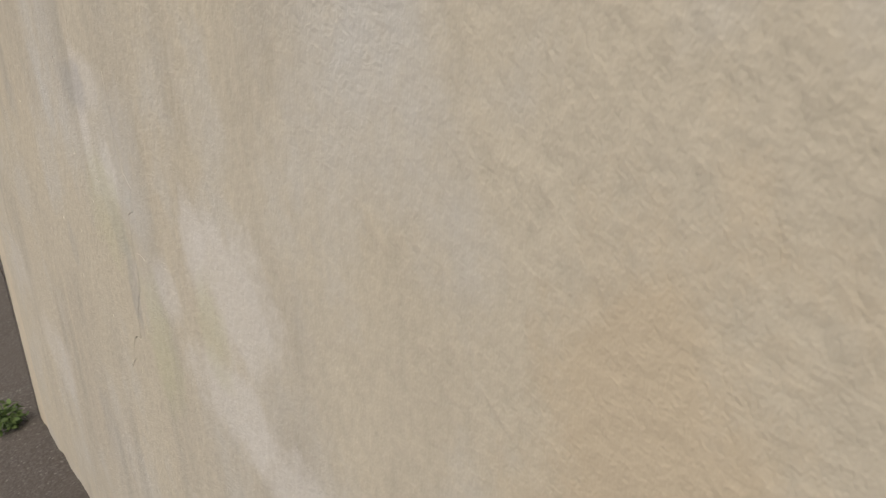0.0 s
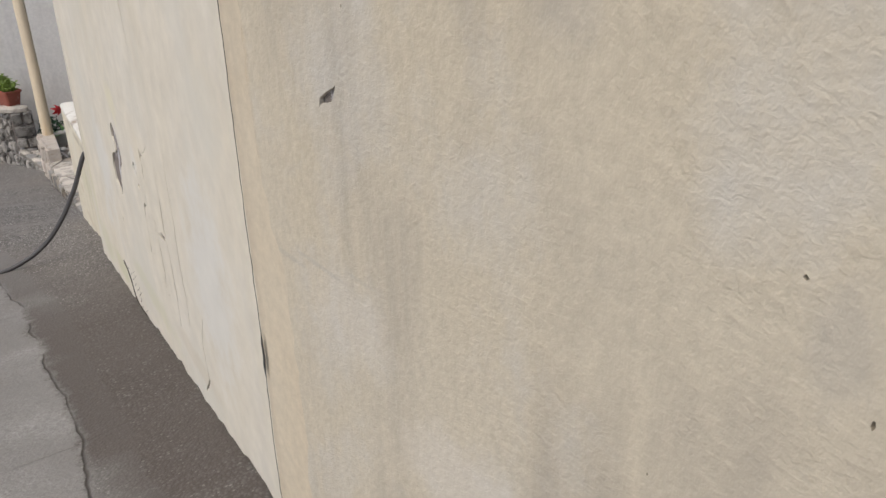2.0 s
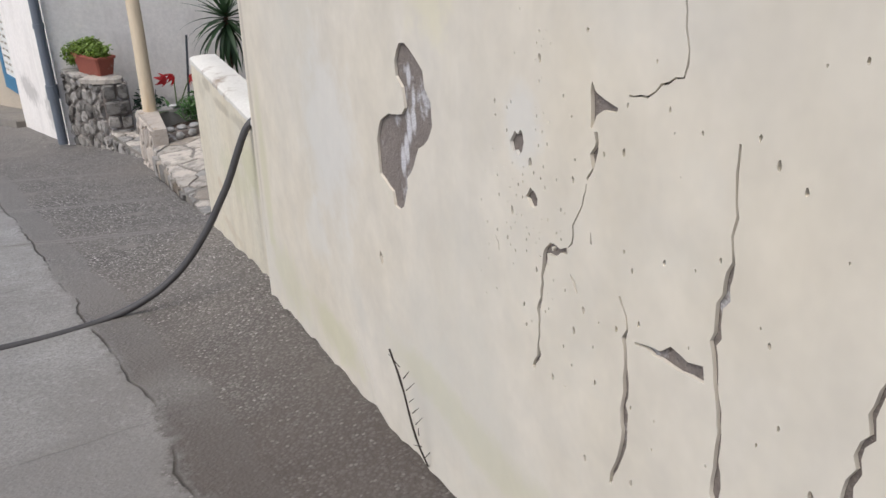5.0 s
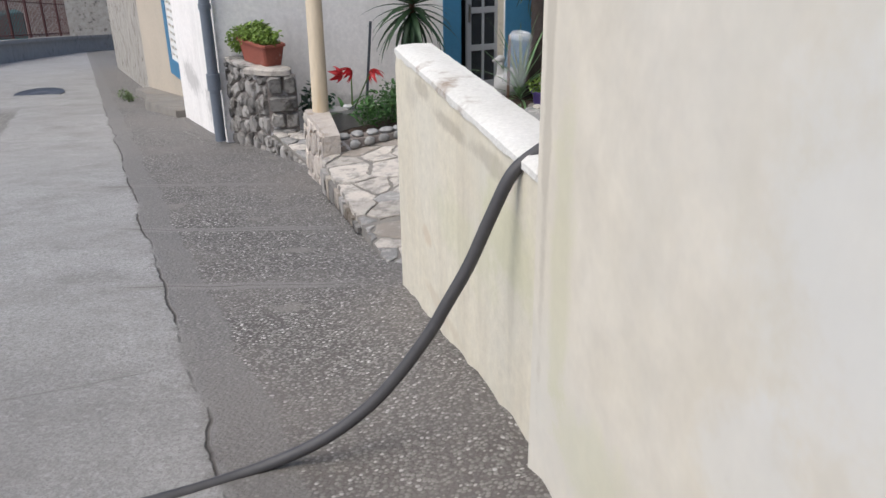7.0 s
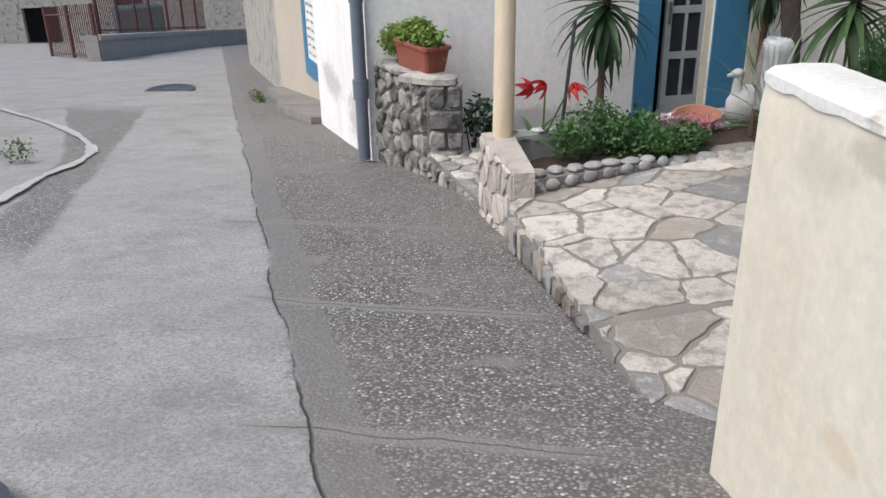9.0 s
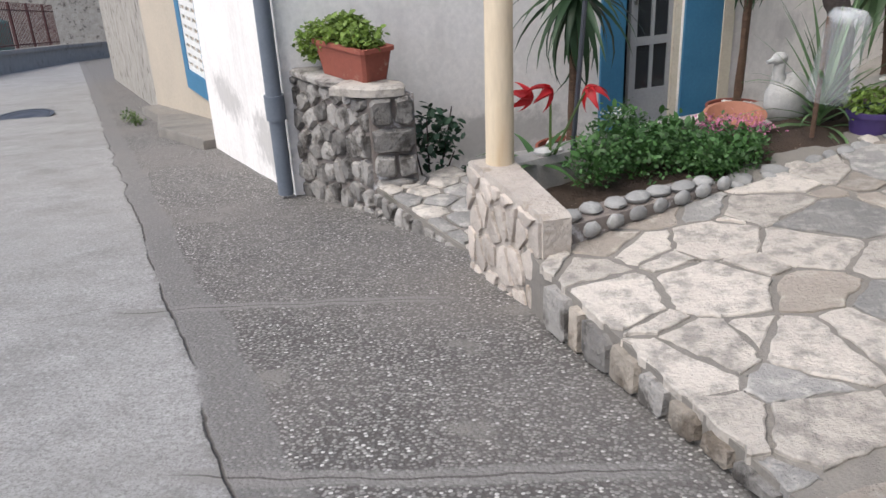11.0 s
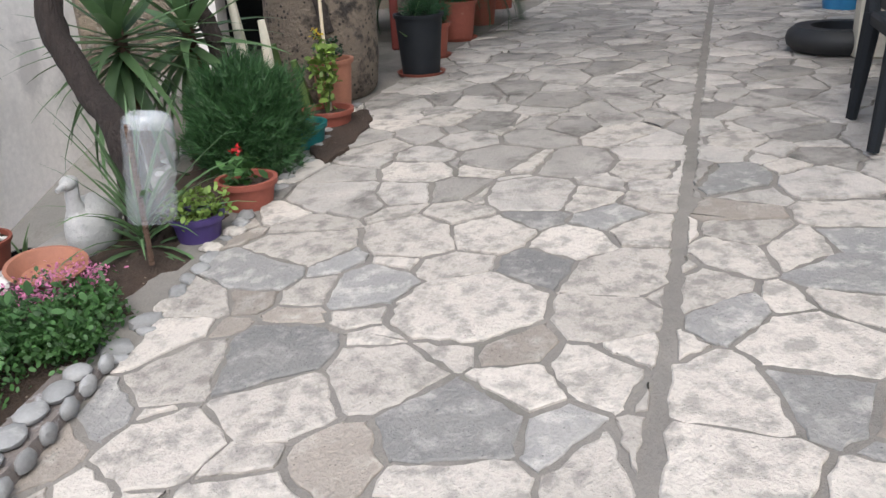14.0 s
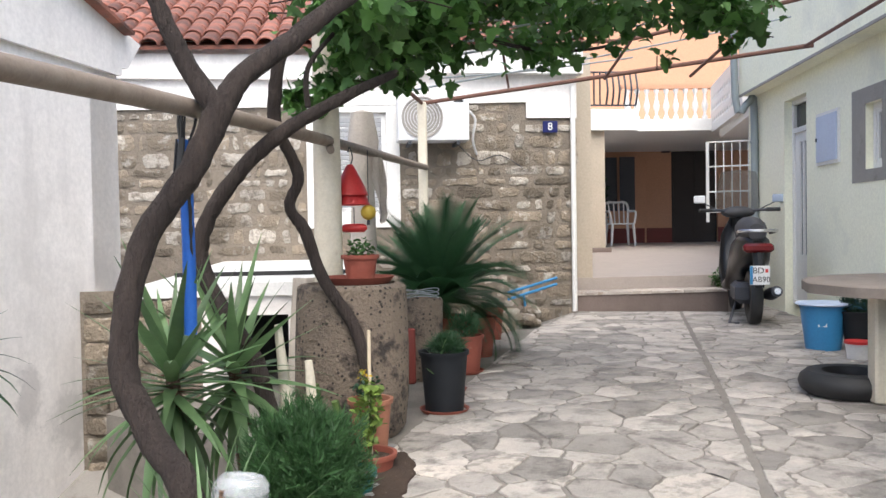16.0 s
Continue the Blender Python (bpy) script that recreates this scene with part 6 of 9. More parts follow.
def build_yard():
    floor = tagged(new("pavement"), kind="structure")
    sh = Shape()
    # mortar bed as a fine grid so that it follows the yard's fall
    outline = [(-3.72, 6.655), (-4.785, 8.395), (-4.98, 8.80), (-4.3, 9.5), (-2.72, 10.95), (-2.95, 12.2), (-0.5, 13.5), (1.4, 12.5), (2.7, 12.9), (3.6, 11.5), (4.6, 11.7), (-2.9, 5.45), (-3.16, 5.55)]
    n = len(outline)
    part("mortar_bed", yard_slab(outline), M["mortar"], floor, "grey mortar between the paving stones")
    return floor


def yard_slab(outline):
    sh = Shape()
    step = 0.2
    x0, y0 = min(p[0] for p in outline), min(p[1] for p in outline)
    x1, y1 = max(p[0] for p in outline), max(p[1] for p in outline)
    poly = outline if area_of(outline) > 0 else outline[::-1]
    tris = tessellate_polygon([[Vector((p[0], p[1], 0)) for p in poly]])
    for t in tris:
        tri = [poly[i] for i in t]
        if area_of(tri) < 0:
            tri = tri[::-1]
        i = int(min(p[0] for p in tri) // step)
        while i * step < max(p[0] for p in tri):
            a = clip(clip(tri, -1, 0, -i * step), 1, 0, (i + 1) * step)
            j = int(min(p[1] for p in tri) // step)
            while j * step < max(p[1] for p in tri):
                c = clip(clip(a, 0, -1, -j * step), 0, 1, (j + 1) * step) if len(a) > 2 else []
                if len(c) > 2 and abs(area_of(c)) > 1e-6:
                    sh.add([(x, y, court_z(x, y)) for x, y in c], [tuple(range(len(c)))])
                j += 1
            i += 1
    m = len(poly)
    for i in range(m):
        (ax, ay), (bx, by) = poly[i], poly[(i + 1) % m]
        k = max(1, int(math.dist((ax, ay), (bx, by)) / 0.2))
        for q in range(k):
            p0 = (ax + (bx - ax) * q / k, ay + (by - ay) * q / k)
            p1 = (ax + (bx - ax) * (q + 1) / k, ay + (by - ay) * (q + 1) / k)
            sh.add([(*p0, court_z(*p0)), (*p1, court_z(*p1)), (*p1, court_z(*p1) - 1.6), (*p0, court_z(*p0) - 1.6)], [(0, 3, 2, 1)])
    return sh


yard_floor = build_yard()

LIGHT_STONES = [(-3.64, 8.67), (-3.47, 8.46), (-3.82, 8.39), (-3.45, 7.99), (-3.22, 8.11), (-3.37, 7.77), (-3.58, 7.67), (-3.08, 7.69), (-4.09, 8.78), (-3.39, 8.82), (-3.32, 8.7), (-2.96, 8.49), (-3.04, 8.22), (-2.78, 8.39), (-2.77, 8.11), (-2.6, 7.95), (-4.25, 8.51), (-3.42, 9.27), (-3.14, 9.16), (-3.24, 8.91), (-3.08, 8.79), (-2.83, 8.97), (-2.69, 8.74), (-3.04, 9.47), (-2.82, 9.42), (-2.65, 9.24), (-2.5, 9.14), (-2.74, 9.8), (-2.57, 9.53), (-2.27, 9.46), (-2.51, 9.98), (-4.49, 8.5), (-4.36, 8.39), (-4.64, 8.33), (-4.2, 7.98), (-4.55, 8.17), (-4.41, 8.04)]
NEAR_LIGHT = [(-4.4, 7.83), (-4.34, 7.6), (-4.09, 7.59), (-4.31, 7.93), (-2.25, 9.84), (-2.59, 8.51), (-2.3, 8.69), (-1.86, 8.64), (-2.04, 8.32), (-2.3, 7.96), (-2.01, 9.07), (-4.27, 8.24)]
GREY_STONES = [(-3.84, 8.11), (-3.52, 8.26), (-3.09, 7.95), (-3.95, 8.66), (-3.8, 9.03), (-3.55, 9.0), (-3.14, 8.47), (-4.05, 8.22), (-2.15, 9.22), (-2.21, 8.45), (-2.5, 8.24), (-3.21, 7.63), (-3.73, 7.95), (-4.59, 8.55), (-4.15, 7.80), (-4.2, 7.42)]


def build_paving(floor):
    rnd = random.Random(21)
    seeds = [(p, "lime_light") for p in LIGHT_STONES + NEAR_LIGHT] + [(p, "lime_brown" if k % 3 == 1 else "lime_grey") for k, p in enumerate(GREY_STONES)]
    placed = [p for p, _ in seeds]
    for far in (0, 1):
        for _ in range(7000):
            x, y = rnd.uniform(-5, 4.6), rnd.uniform(5.6, 13)
            d = (x + 4.79) * 0.78 + (y - 8.38) * 0.626
            gap = rnd.choice((0.13, 0.18, 0.24, 0.30)) if d < 1.8 else rnd.choice((0.11, 0.15, 0.20, 0.25))
            if all((x - u) ** 2 + (y - v) ** 2 > gap * gap for u, v in placed):
                placed.append((x, y))
                r = rnd.random()
                seeds.append(((x, y), "lime_far" if d > 1.8 else ("lime_grey" if r < 0.2 else "lime_brown" if r < 0.42 else "lime_light")))
    sa, sb = Vector((-3.085, 8.08)), Vector((0.41, 10.20))
    sd = (sb - sa).normalized()
    sn = Vector((-sd.y, sd.x))
    c0 = sn.dot(sa)
    made = []
    pts = [p for p, _ in seeds]
    for i, poly in cells(pts, YARD, 1.4, 0.009):
        if len(poly) < 3:
            continue
        x, y = pts[i]
        dist = math.dist((x, y), (-4.3, 8.0))
        for half in (clip(poly, -sn.x, -sn.y, -(c0 + 0.016)), clip(poly, sn.x, sn.y, c0 - 0.014)):
            if len(half) < 3:
                continue
            half = inset(half, rnd.uniform(0.005, 0.012) if dist < 2.5 else rnd.uniform(0.003, 0.008))
            if len(half) > 2 and area_of(half) > max(0.0007, 0.018 * sum(math.dist(half[j], half[j - 1]) for j in range(len(half))) ** 2):
                made.append((math.dist((x, y), (-4.0, 8.2)), i, half, seeds[i][1]))
    made.sort(key=lambda r: r[0])
    rest = Shape()
    for rank, (d, i, poly, kind) in enumerate(made):
        out = rough_outline(poly, i, 0.028, 0.007, 0.05)
        h = rnd.uniform(0.003, 0.010)
        tx, ty = rnd.uniform(-0.006, 0.006), rnd.uniform(-0.006, 0.006)
        cx, cy = sum(p[0] for p in out) / len(out), sum(p[1] for p in out) / len(out)

        def top(x, y, h=h, tx=tx, ty=ty, cx=cx, cy=cy):
            return court_z(x, y) + h + tx * (x - cx) * 3 + ty * (y - cy) * 3

        if rank < 300:
            part("paving_stone", Shape().prism(out, lambda x, y: court_z(x, y) - 0.02, top, chamfer=0.003), M[kind], floor, angle=18, fix=False)
        else:
            rest.prism(out, lambda x, y: court_z(x, y) - 0.02, top, chamfer=0.005)
    if rest.v:
        part("far_paving", rest, M["lime_joined"], floor, "small pale paving stones", kind="stuff")


def stone_face(parent, start, ax, outline, size, mat, seed, proud=0.03, joint=0.008, squash=1.0, side=1):
    """Rubble stones over a convex part of a wall; outline in (along, height)."""
    rnd = random.Random(seed)
    s0, s1 = min(p[0] for p in outline), max(p[0] for p in outline)
    z0, z1 = min(p[1] for p in outline), max(p[1] for p in outline)
    pts = []
    for _ in range(2500):
        s, z = rnd.uniform(s0, s1), rnd.uniform(z0, z1)
        if all(((s - u) / squash) ** 2 + ((z - w) * squash) ** 2 > (size * 0.72) ** 2 for u, w in pts):
            pts.append((s, z))
    poly0 = outline if area_of(outline) > 0 else outline[::-1]
    for i, poly in cells(pts, poly0, 1.0):
        poly = inset(poly, joint)
        if len(poly) < 3 or area_of(poly) < size * size * 0.1:
            continue
        out = rough_outline(poly, i + seed, 0.06, 0.004, 0.25)
        part("stone", face_stone(out, start, ax, rnd.uniform(0.5, 1.0) * proud, i + seed), mat, parent, angle=35)


def facing(p, q, inside):
    """Start and direction so that the wall from p to q looks away from inside."""
    d = q - p
    right = Vector((d.y, -d.x))
    return (p, d) if right.dot(inside - p) < 0 else (q, p - q)


def build_kerb():
    k = tagged(new("kerb_wall"), kind="structure")
    p, q = Vector((-3.73, 6.655)), Vector((-4.80, 8.40))
    s, d = facing(p, q, Vector((-3, 8.5)))
    L = d.length
    rnd = random.Random(2)
    t, n = 0.1, 0
    while t < L - 0.02:
        w = rnd.uniform(0.07, 0.17)
        a = s + d.normalized() * t
        b = s + d.normalized() * min(L, t + w - 0.02)
        za, zb = court_z(*a) - 0.014, court_z(*b) - 0.014
        ga, gb = street_z(*a) + 0.01, street_z(*b) + 0.01
        if za - ga > 0.03:
            poly = [(t, ga), (t + w - 0.02, gb), (t + w - 0.02, zb), (t, za)]
            part("stone", face_stone(rough_outline(poly, n, 0.05, 0.005, 0.2), s + Vector((d.y, -d.x)).normalized() * (0.006 + 0.012 * max(0.0, 1 - (a - q).length / 0.5)), d, 0.006, n, 0.05), M["kerb_stone"] if rnd.random() < 0.6 else M["rubble"], k, angle=35)
        t += w
        n += 1


BED_Z = -1.165


def build_planter():
    bed = thing("garden_bed", (-4.9, 8.9, -1.5), "long raised garden bed edged with rubble stone and river cobbles", "garden bed")
    o = Vector((-4.9, 8.9, -1.5))
    A0, A1 = Vector((-4.78, 8.43)), Vector((-5.12, 8.94))   # front, right to left
    B0, B1 = Vector((-4.70, 8.475)), Vector((-5.02, 8.97))

    def loc(sh):
        sh.v = [tuple(Vector(p) - o) for p in sh.v]
        return sh

    front = [tuple(A0), tuple(B0), tuple(B1 + Vector((0.03, 0.05))), tuple(A1)]
    part("front_wall", loc(Shape().prism(front if area_of(front) > 0 else front[::-1], -2.2, -1.105, chamfer=0.012)), M["planter_stone"], bed, "rounded cement top of the planter's front wall")
    s, d = facing(A0, A1, Vector((-4.5, 9.2)))
    L = d.length
    # local copies of the stones, in world axes
    rnd = random.Random(31)
    poly0 = [(0, -1.62), (L, -1.44), (L, -1.118), (0, -1.118)] if (s - A1).length < 0.01 else [(0, -1.44), (L, -1.62), (L, -1.118), (0, -1.118)]
    pts = []
    for _ in range(800):
        a, z = rnd.uniform(0, L), rnd.uniform(-1.6, -1.12)
        if all(((a - u) / 0.75) ** 2 + ((z - w) * 0.8) ** 2 > 0.085 ** 2 for u, w in pts):
            pts.append((a, z))
    for i, poly in cells(pts, poly0, 1.0):
        poly = inset(poly, 0.010)
        if len(poly) > 2 and area_of(poly) > 0.0012:
            part("stone", loc(face_stone(rough_outline(poly, i, 0.03, 0.006, 0.25), s + Vector((d.y, -d.x)).normalized() * 0.008, d, 0.003 + 0.005 * rnd.random(), i, 0.05)), M["planter_stone"], bed, angle=35)
    # low side wall towards the yard, cobbles on it
    p, q = BED_A + Vector((0.03, -0.02)), Vector((-4.24, 8.94))
    dd = (q - p).normalized()
    nn = Vector((-dd.y, dd.x))
    wall = [tuple(p), tuple(q), tuple(q + nn * 0.11), tuple(p + nn * 0.11)]
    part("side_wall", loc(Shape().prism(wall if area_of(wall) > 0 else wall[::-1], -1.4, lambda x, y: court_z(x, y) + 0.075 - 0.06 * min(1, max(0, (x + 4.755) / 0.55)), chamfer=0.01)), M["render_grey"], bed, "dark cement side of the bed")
    L2 = (q - p).length
    for k in range(7):
        c = p + dd * (0.05 + k * (L2 - 0.06) / 6.5) + nn * (0.045 + rnd.uniform(-0.01, 0.01))
        z = court_z(c.x, c.y) + 0.085 - 0.05 * k / 6
        part("cobble", loc(Shape().ball((c.x, c.y, z), (0.048 * rnd.uniform(0.75, 1.1), 0.036, 0.018), 12, 7, 0.06, k, math.atan2(dd.y, dd.x) + rnd.uniform(-0.3, 0.3))), M["cobble"], bed)
        c2 = p + dd * (0.10 + k * (L2 - 0.06) / 6.5) - nn * 0.006
        part("cobble", loc(Shape().ball((c2.x, c2.y, court_z(c2.x, c2.y) + 0.035 - 0.01 * k / 6), (0.032 * rnd.uniform(0.8, 1.1), 0.016, 0.026), 10, 6, 0.1, k + 40, math.atan2(dd.y, dd.x))), M["cobble"], bed)
    # small stones along the open edge
    p, q = Vector((-4.20, 8.97)), BED_B
    dd = (q - p).normalized()
    nn = Vector((-dd.y, dd.x))
    t, k = 0.0, 0
    while t < (q - p).length:
        r = rnd.uniform(0.018, 0.042) * (1.15 if t < 0.5 else 1.0)
        if rnd.random() < 0.25:
            r *= 0.6
        c = p + dd * t + nn * rnd.uniform(-0.012, 0.03)
        part("edging_stone", loc(Shape().ball((c.x, c.y, court_z(c.x, c.y) + r * 0.08), (r * 1.2, r * 0.8, r * 0.5), 10, 6, 0.16, k, rnd.uniform(0, 3))), M["cobble"] if rnd.random() < 0.7 else M["lime_light"], bed)
        t += r * rnd.uniform(1.7, 2.3)
        k += 1
    # back wall above the passage
    P = [Vector((-5.06, 8.99)), Vector((-4.55, 9.45)), Vector((-3.95, 9.95)), Vector((-2.78, 11.0))]
    for a, b in zip(P, P[1:]):
        dd = (b - a).normalized()
        nn = Vector((dd.y, -dd.x))
        q4 = [tuple(a), tuple(b), tuple(b + nn * 0.12), tuple(a + nn * 0.12)]
        part("back_wall", loc(Shape().prism(q4 if area_of(q4) > 0 else q4[::-1], -2.3, BED_Z + 0.05, chamfer=0.012)), M["concrete"], bed, "rough concrete back edge of the bed")
        for k in range(int((b - a).length / 0.075)):
            c = a + dd * (k * 0.075 + 0.03) + nn * rnd.uniform(0.02, 0.1)
            r = rnd.uniform(0.012, 0.03)
            if rnd.random() < 0.6:
                part("white_stone", loc(Shape().ball((c.x, c.y, BED_Z + 0.05 + r * 0.3), (r * 1.2, r, r * 0.6), 8, 5, 0.15, k, rnd.uniform(0, 3))), M["pebble"], bed)
    soil = Shape()
    right = [Vector((-4.70, 8.60)), Vector((-4.22, 8.99)), Vector((-3.3, 9.70)), Vector((-2.36, 10.45))]
    left = [Vector((-4.98, 8.98)), Vector((-4.50, 9.40)), Vector((-3.70, 10.10)), Vector((-2.74, 10.94))]
    rows, cols = 40, 10
    v = []
    for i in range(rows + 1):
        t = i / rows * 3
        k = min(2, int(t))
        a, b = right[k].lerp(right[k + 1], t - k), left[k].lerp(left[k + 1], t - k)
        for j in range(cols + 1):
            x, y = a.lerp(b, j / cols)
            v.append((x, y, court_z(x, y) - 0.015 + 0.02 * noise.noise(Vector((x * 9, y * 9, 0))) + 0.03 * math.sin(math.pi * j / cols)))
    w = cols + 1
    soil.add(v, [(i * w + j, i * w + j + 1, (i + 1) * w + j + 1, (i + 1) * w + j) for i in range(rows) for j in range(cols)])
    part("soil", loc(soil), M["soil"], bed, "dark crumbly garden soil")
    spill = rough_outline([(-3.02, 9.73), (-2.74, 9.93), (-2.50, 10.12), (-2.40, 10.31), (-2.62, 10.28), (-2.95, 9.98)], 12, 0.04, 0.012)
    part("soil", loc(Shape().prism(spill, lambda x, y: court_z(x, y) - 0.02, lambda x, y: court_z(x, y) + 0.016, chamfer=0.004)), M["soil"], bed, "dark crumbly garden soil")


def build_low_walls():
    low = thing("rubble_garden_wall", (-6.05, 10.0, -1.75), "grey rubble stone wall with a flat white cap stone beside the road", "wall")
    o = Vector((-6.05, 10.0, -1.75))
    p, q = Vector((-6.36, 10.24)), Vector((-5.775, 9.765))
    back = Vector((0.20, 0.07))
    poly = [tuple(p), tuple(q), tuple(q + back), tuple(p + back * 1.2)]
    sh = Shape().prism(poly if area_of(poly) > 0 else poly[::-1], -2.2, -1.10)
    sh.v = [tuple(Vector(x) - o) for x in sh.v]
    part("core", sh, M["render_grey"], low)
    before = set(bpy.data.objects)
    s, d = facing(p, q, q + back)
    L = d.length
    stone_face(low, s, d, [(0, -1.86), (L, -1.86), (L, -1.11), (0, -1.11)], 0.125, M["rubble"], 50, 0.035, 0.009)
    s, d = facing(q, q + back, p)
    L = d.length
    zs = [-1.76, -1.62, -1.50, -1.38, -1.25, -1.10]
    for i, (a, b) in enumerate(zip(zs, zs[1:])):
        cuts = [0, L] if i % 2 else [0, L * 0.55, L]
        for u, w in zip(cuts, cuts[1:]):
            part("stone", face_stone(rough_outline([(u + 0.006, a + 0.008), (w - 0.006, a + 0.008), (w - 0.006, b - 0.008), (u + 0.006, b - 0.008)], i * 3 + int(u * 50), 0.05, 0.005, 0.25), s, d, 0.04, i), M["rubble"], low, angle=35)
    for ob in set(bpy.data.objects) - before:
        ob.location = -o
    cap = [(0.08, -0.22), (0.30, -0.25), (0.44, -0.19), (0.42, -0.10), (0.26, -0.02), (0.10, -0.08)]
    part("cap_stone", Shape().prism(rough_outline(cap, 4, 0.05, 0.006), 0.645, 0.69, chamfer=0.01), M["lime_light"], low, "flat white cap stone")
    part("cap_stone", Shape().prism(rough_outline([(-0.33, 0.22), (-0.02, -0.05), (0.22, 0.0), (-0.1, 0.32)], 5, 0.05, 0.006), 0.645, 0.675, chamfer=0.01), M["rubble"], low)

    step = tagged(new("passage_step"), kind="structure")
    a, b = Vector((-5.76, 9.74)), Vector((-5.10, 9.02))
    n = Vector((0.25, 0.30))
    poly = [tuple(a), tuple(b), tuple(b + n * 1.1), tuple(a + n * 1.2)]
    part("sill", Shape().prism(poly if area_of(poly) > 0 else poly[::-1], -2.2, -1.54), M["mortar"], step)
    rnd = random.Random(61)
    pts = []
    for _ in range(500):
        u, w = rnd.random(), rnd.random()
        c = a + (b - a) * u + n * 1.15 * w
        if all((c.x - x) ** 2 + (c.y - y) ** 2 > 0.125 ** 2 for x, y in pts):
            pts.append(tuple(c))
    pp = poly if area_of(poly) > 0 else poly[::-1]
    for i, cell in cells(pts, pp, 1.0):
        cell = inset(cell, 0.009)
        if len(cell) > 2 and area_of(cell) > 0.002:
            part("paving_stone", Shape().prism(rough_outline(cell, i, 0.05, 0.005), -1.56, -1.528 + rnd.uniform(-0.003, 0.004), chamfer=0.006), M["lime_light"] if rnd.random() < 0.6 else M["lime_grey"], step, angle=50)
    s, d = facing(a, b, b + n)
    stone_face(step, s, d, [(0, -1.80), (d.length, -1.66), (d.length, -1.55), (0, -1.55)] if (s - a).length < 0.01 else [(0, -1.66), (d.length, -1.80), (d.length, -1.55), (0, -1.55)], 0.11, M["rubble"], 70, 0.025)

    # the passage floor in front of the blue door
    floor = Shape()

    def pz(x, y):
        s = (Vector((x, y)) - HOUSE_CORNER).dot(HOUSE_AX)
        return -1.84 + max(0.0, min(0.49, (s - 2.9) * 0.33))

    v, rows, cols = [], 46, 8
    for i in range(rows + 1):
        base = HOUSE_CORNER + HOUSE_AX * (0.05 + i * 0.115)
        for j in range(cols + 1):
            c = base + Vector((HOUSE_AX.y, -HOUSE_AX.x)) * (j * 0.23 - 0.02)
            v.append((c.x, c.y, pz(c.x, c.y)))
    w = cols + 1
    single("passage_floor", floor.add(v, [(i * w + j, i * w + j + 1, (i + 1) * w + j + 1, (i + 1) * w + j) for i in range(rows) for j in range(cols)]), M["concrete"], kind="structure")


build_kerb()
build_planter()
build_low_walls()


# ---- stones of the two house walls ----
def build_wall_blocks():
    wall = bpy.data.objects["wall_stone_house"]
    start, ax = STONE_START, STONE_AX
    rnd = random.Random(77)
    z = -1.05
    k = 0
    while z < 1.33:
        h = rnd.uniform(0.075, 0.19)
        s = -0.20 - rnd.uniform(0, 0.1)
        while s < 4.8:
            w = rnd.choice((0.09, 0.14, 0.19, 0.25, 0.32, 0.40)) * rnd.uniform(0.8, 1.2)
            e = s + w
            lim = 1.33 - 0.025 * s if s > 0.32 else 1.15
            gap = rnd.uniform(0.008, 0.022)
            a, b, top = s + gap, e - gap, min(z + h - gap, lim)
            inside = s < 2.66 and e > 1.68 and z + h > 0.0
            if inside and s < 1.68 - 0.07:
                b = 1.67
            elif inside and e > 2.66 + 0.07:
                a = 2.67
            elif inside:
                s = e
                continue
            if top - z > 0.04 and b - a > 0.05 and not (s > 2.6 and z < -0.42):
                poly = [(a + rnd.uniform(0, 0.022), z + rnd.uniform(-0.006, 0.02)), (b - rnd.uniform(0, 0.022), z + rnd.uniform(-0.006, 0.02)), (b - rnd.uniform(0, 0.022), top - rnd.uniform(-0.006, 0.02)), (a + rnd.uniform(0, 0.022), top - rnd.uniform(-0.006, 0.02))]
                poly = [(-p[0], p[1]) for p in poly][::-1]
                part("stone_block", face_stone(rough_outline(poly, k, 0.04, 0.009, 0.35), start, ax, rnd.uniform(0.004, 0.018), k, 0.006), M["block_pale"] if rnd.random() < 0.3 else M["block"], wall, angle=35)
                k += 1
            s = e
        z += h
    cell = bpy.data.objects["wall_cellar"]
    rnd = random.Random(78)
    z = -1.55
    while z < -0.5:
        h = rnd.uniform(0.11, 0.19)
        s = 0.01
        while s < 0.66:
            w = rnd.uniform(0.14, 0.27)
            top = min(z + h - 0.012, -0.42)
            b = min(s + w - 0.012, 0.68)
            if top - z > 0.04 and b - s > 0.05:
                part("stone_block", face_stone(rough_outline([(s + 0.01, z), (b, z), (b, top), (s + 0.01, top)], k, 0.07, 0.008, 0.22), Vector((-2.95, 12.51)), STONE_AX, 0.03, k), M["block"], cell, angle=35)
                k += 1
            s += w
        z += h
    part("rubble_backing", Shape().sheet(Vector((-2.95, 12.51)) - STONE_BACK * 0.008, STONE_AX, rect(0, -2.0, 0.70, -0.36), thick=0.007), M["block_mortar"], cell)


# ---- pots and plants ----
def pot_profile(r0, r1, h, lip=0.02, t=0.008):
    return [(0, 0), (r0, 0), (r1 - 0.004, h - lip), (r1 + 0.006, h - lip), (r1 + 0.008, h), (r1 - t, h), (r1 - t - 0.004, h - 0.03), (0, h - 0.03)]


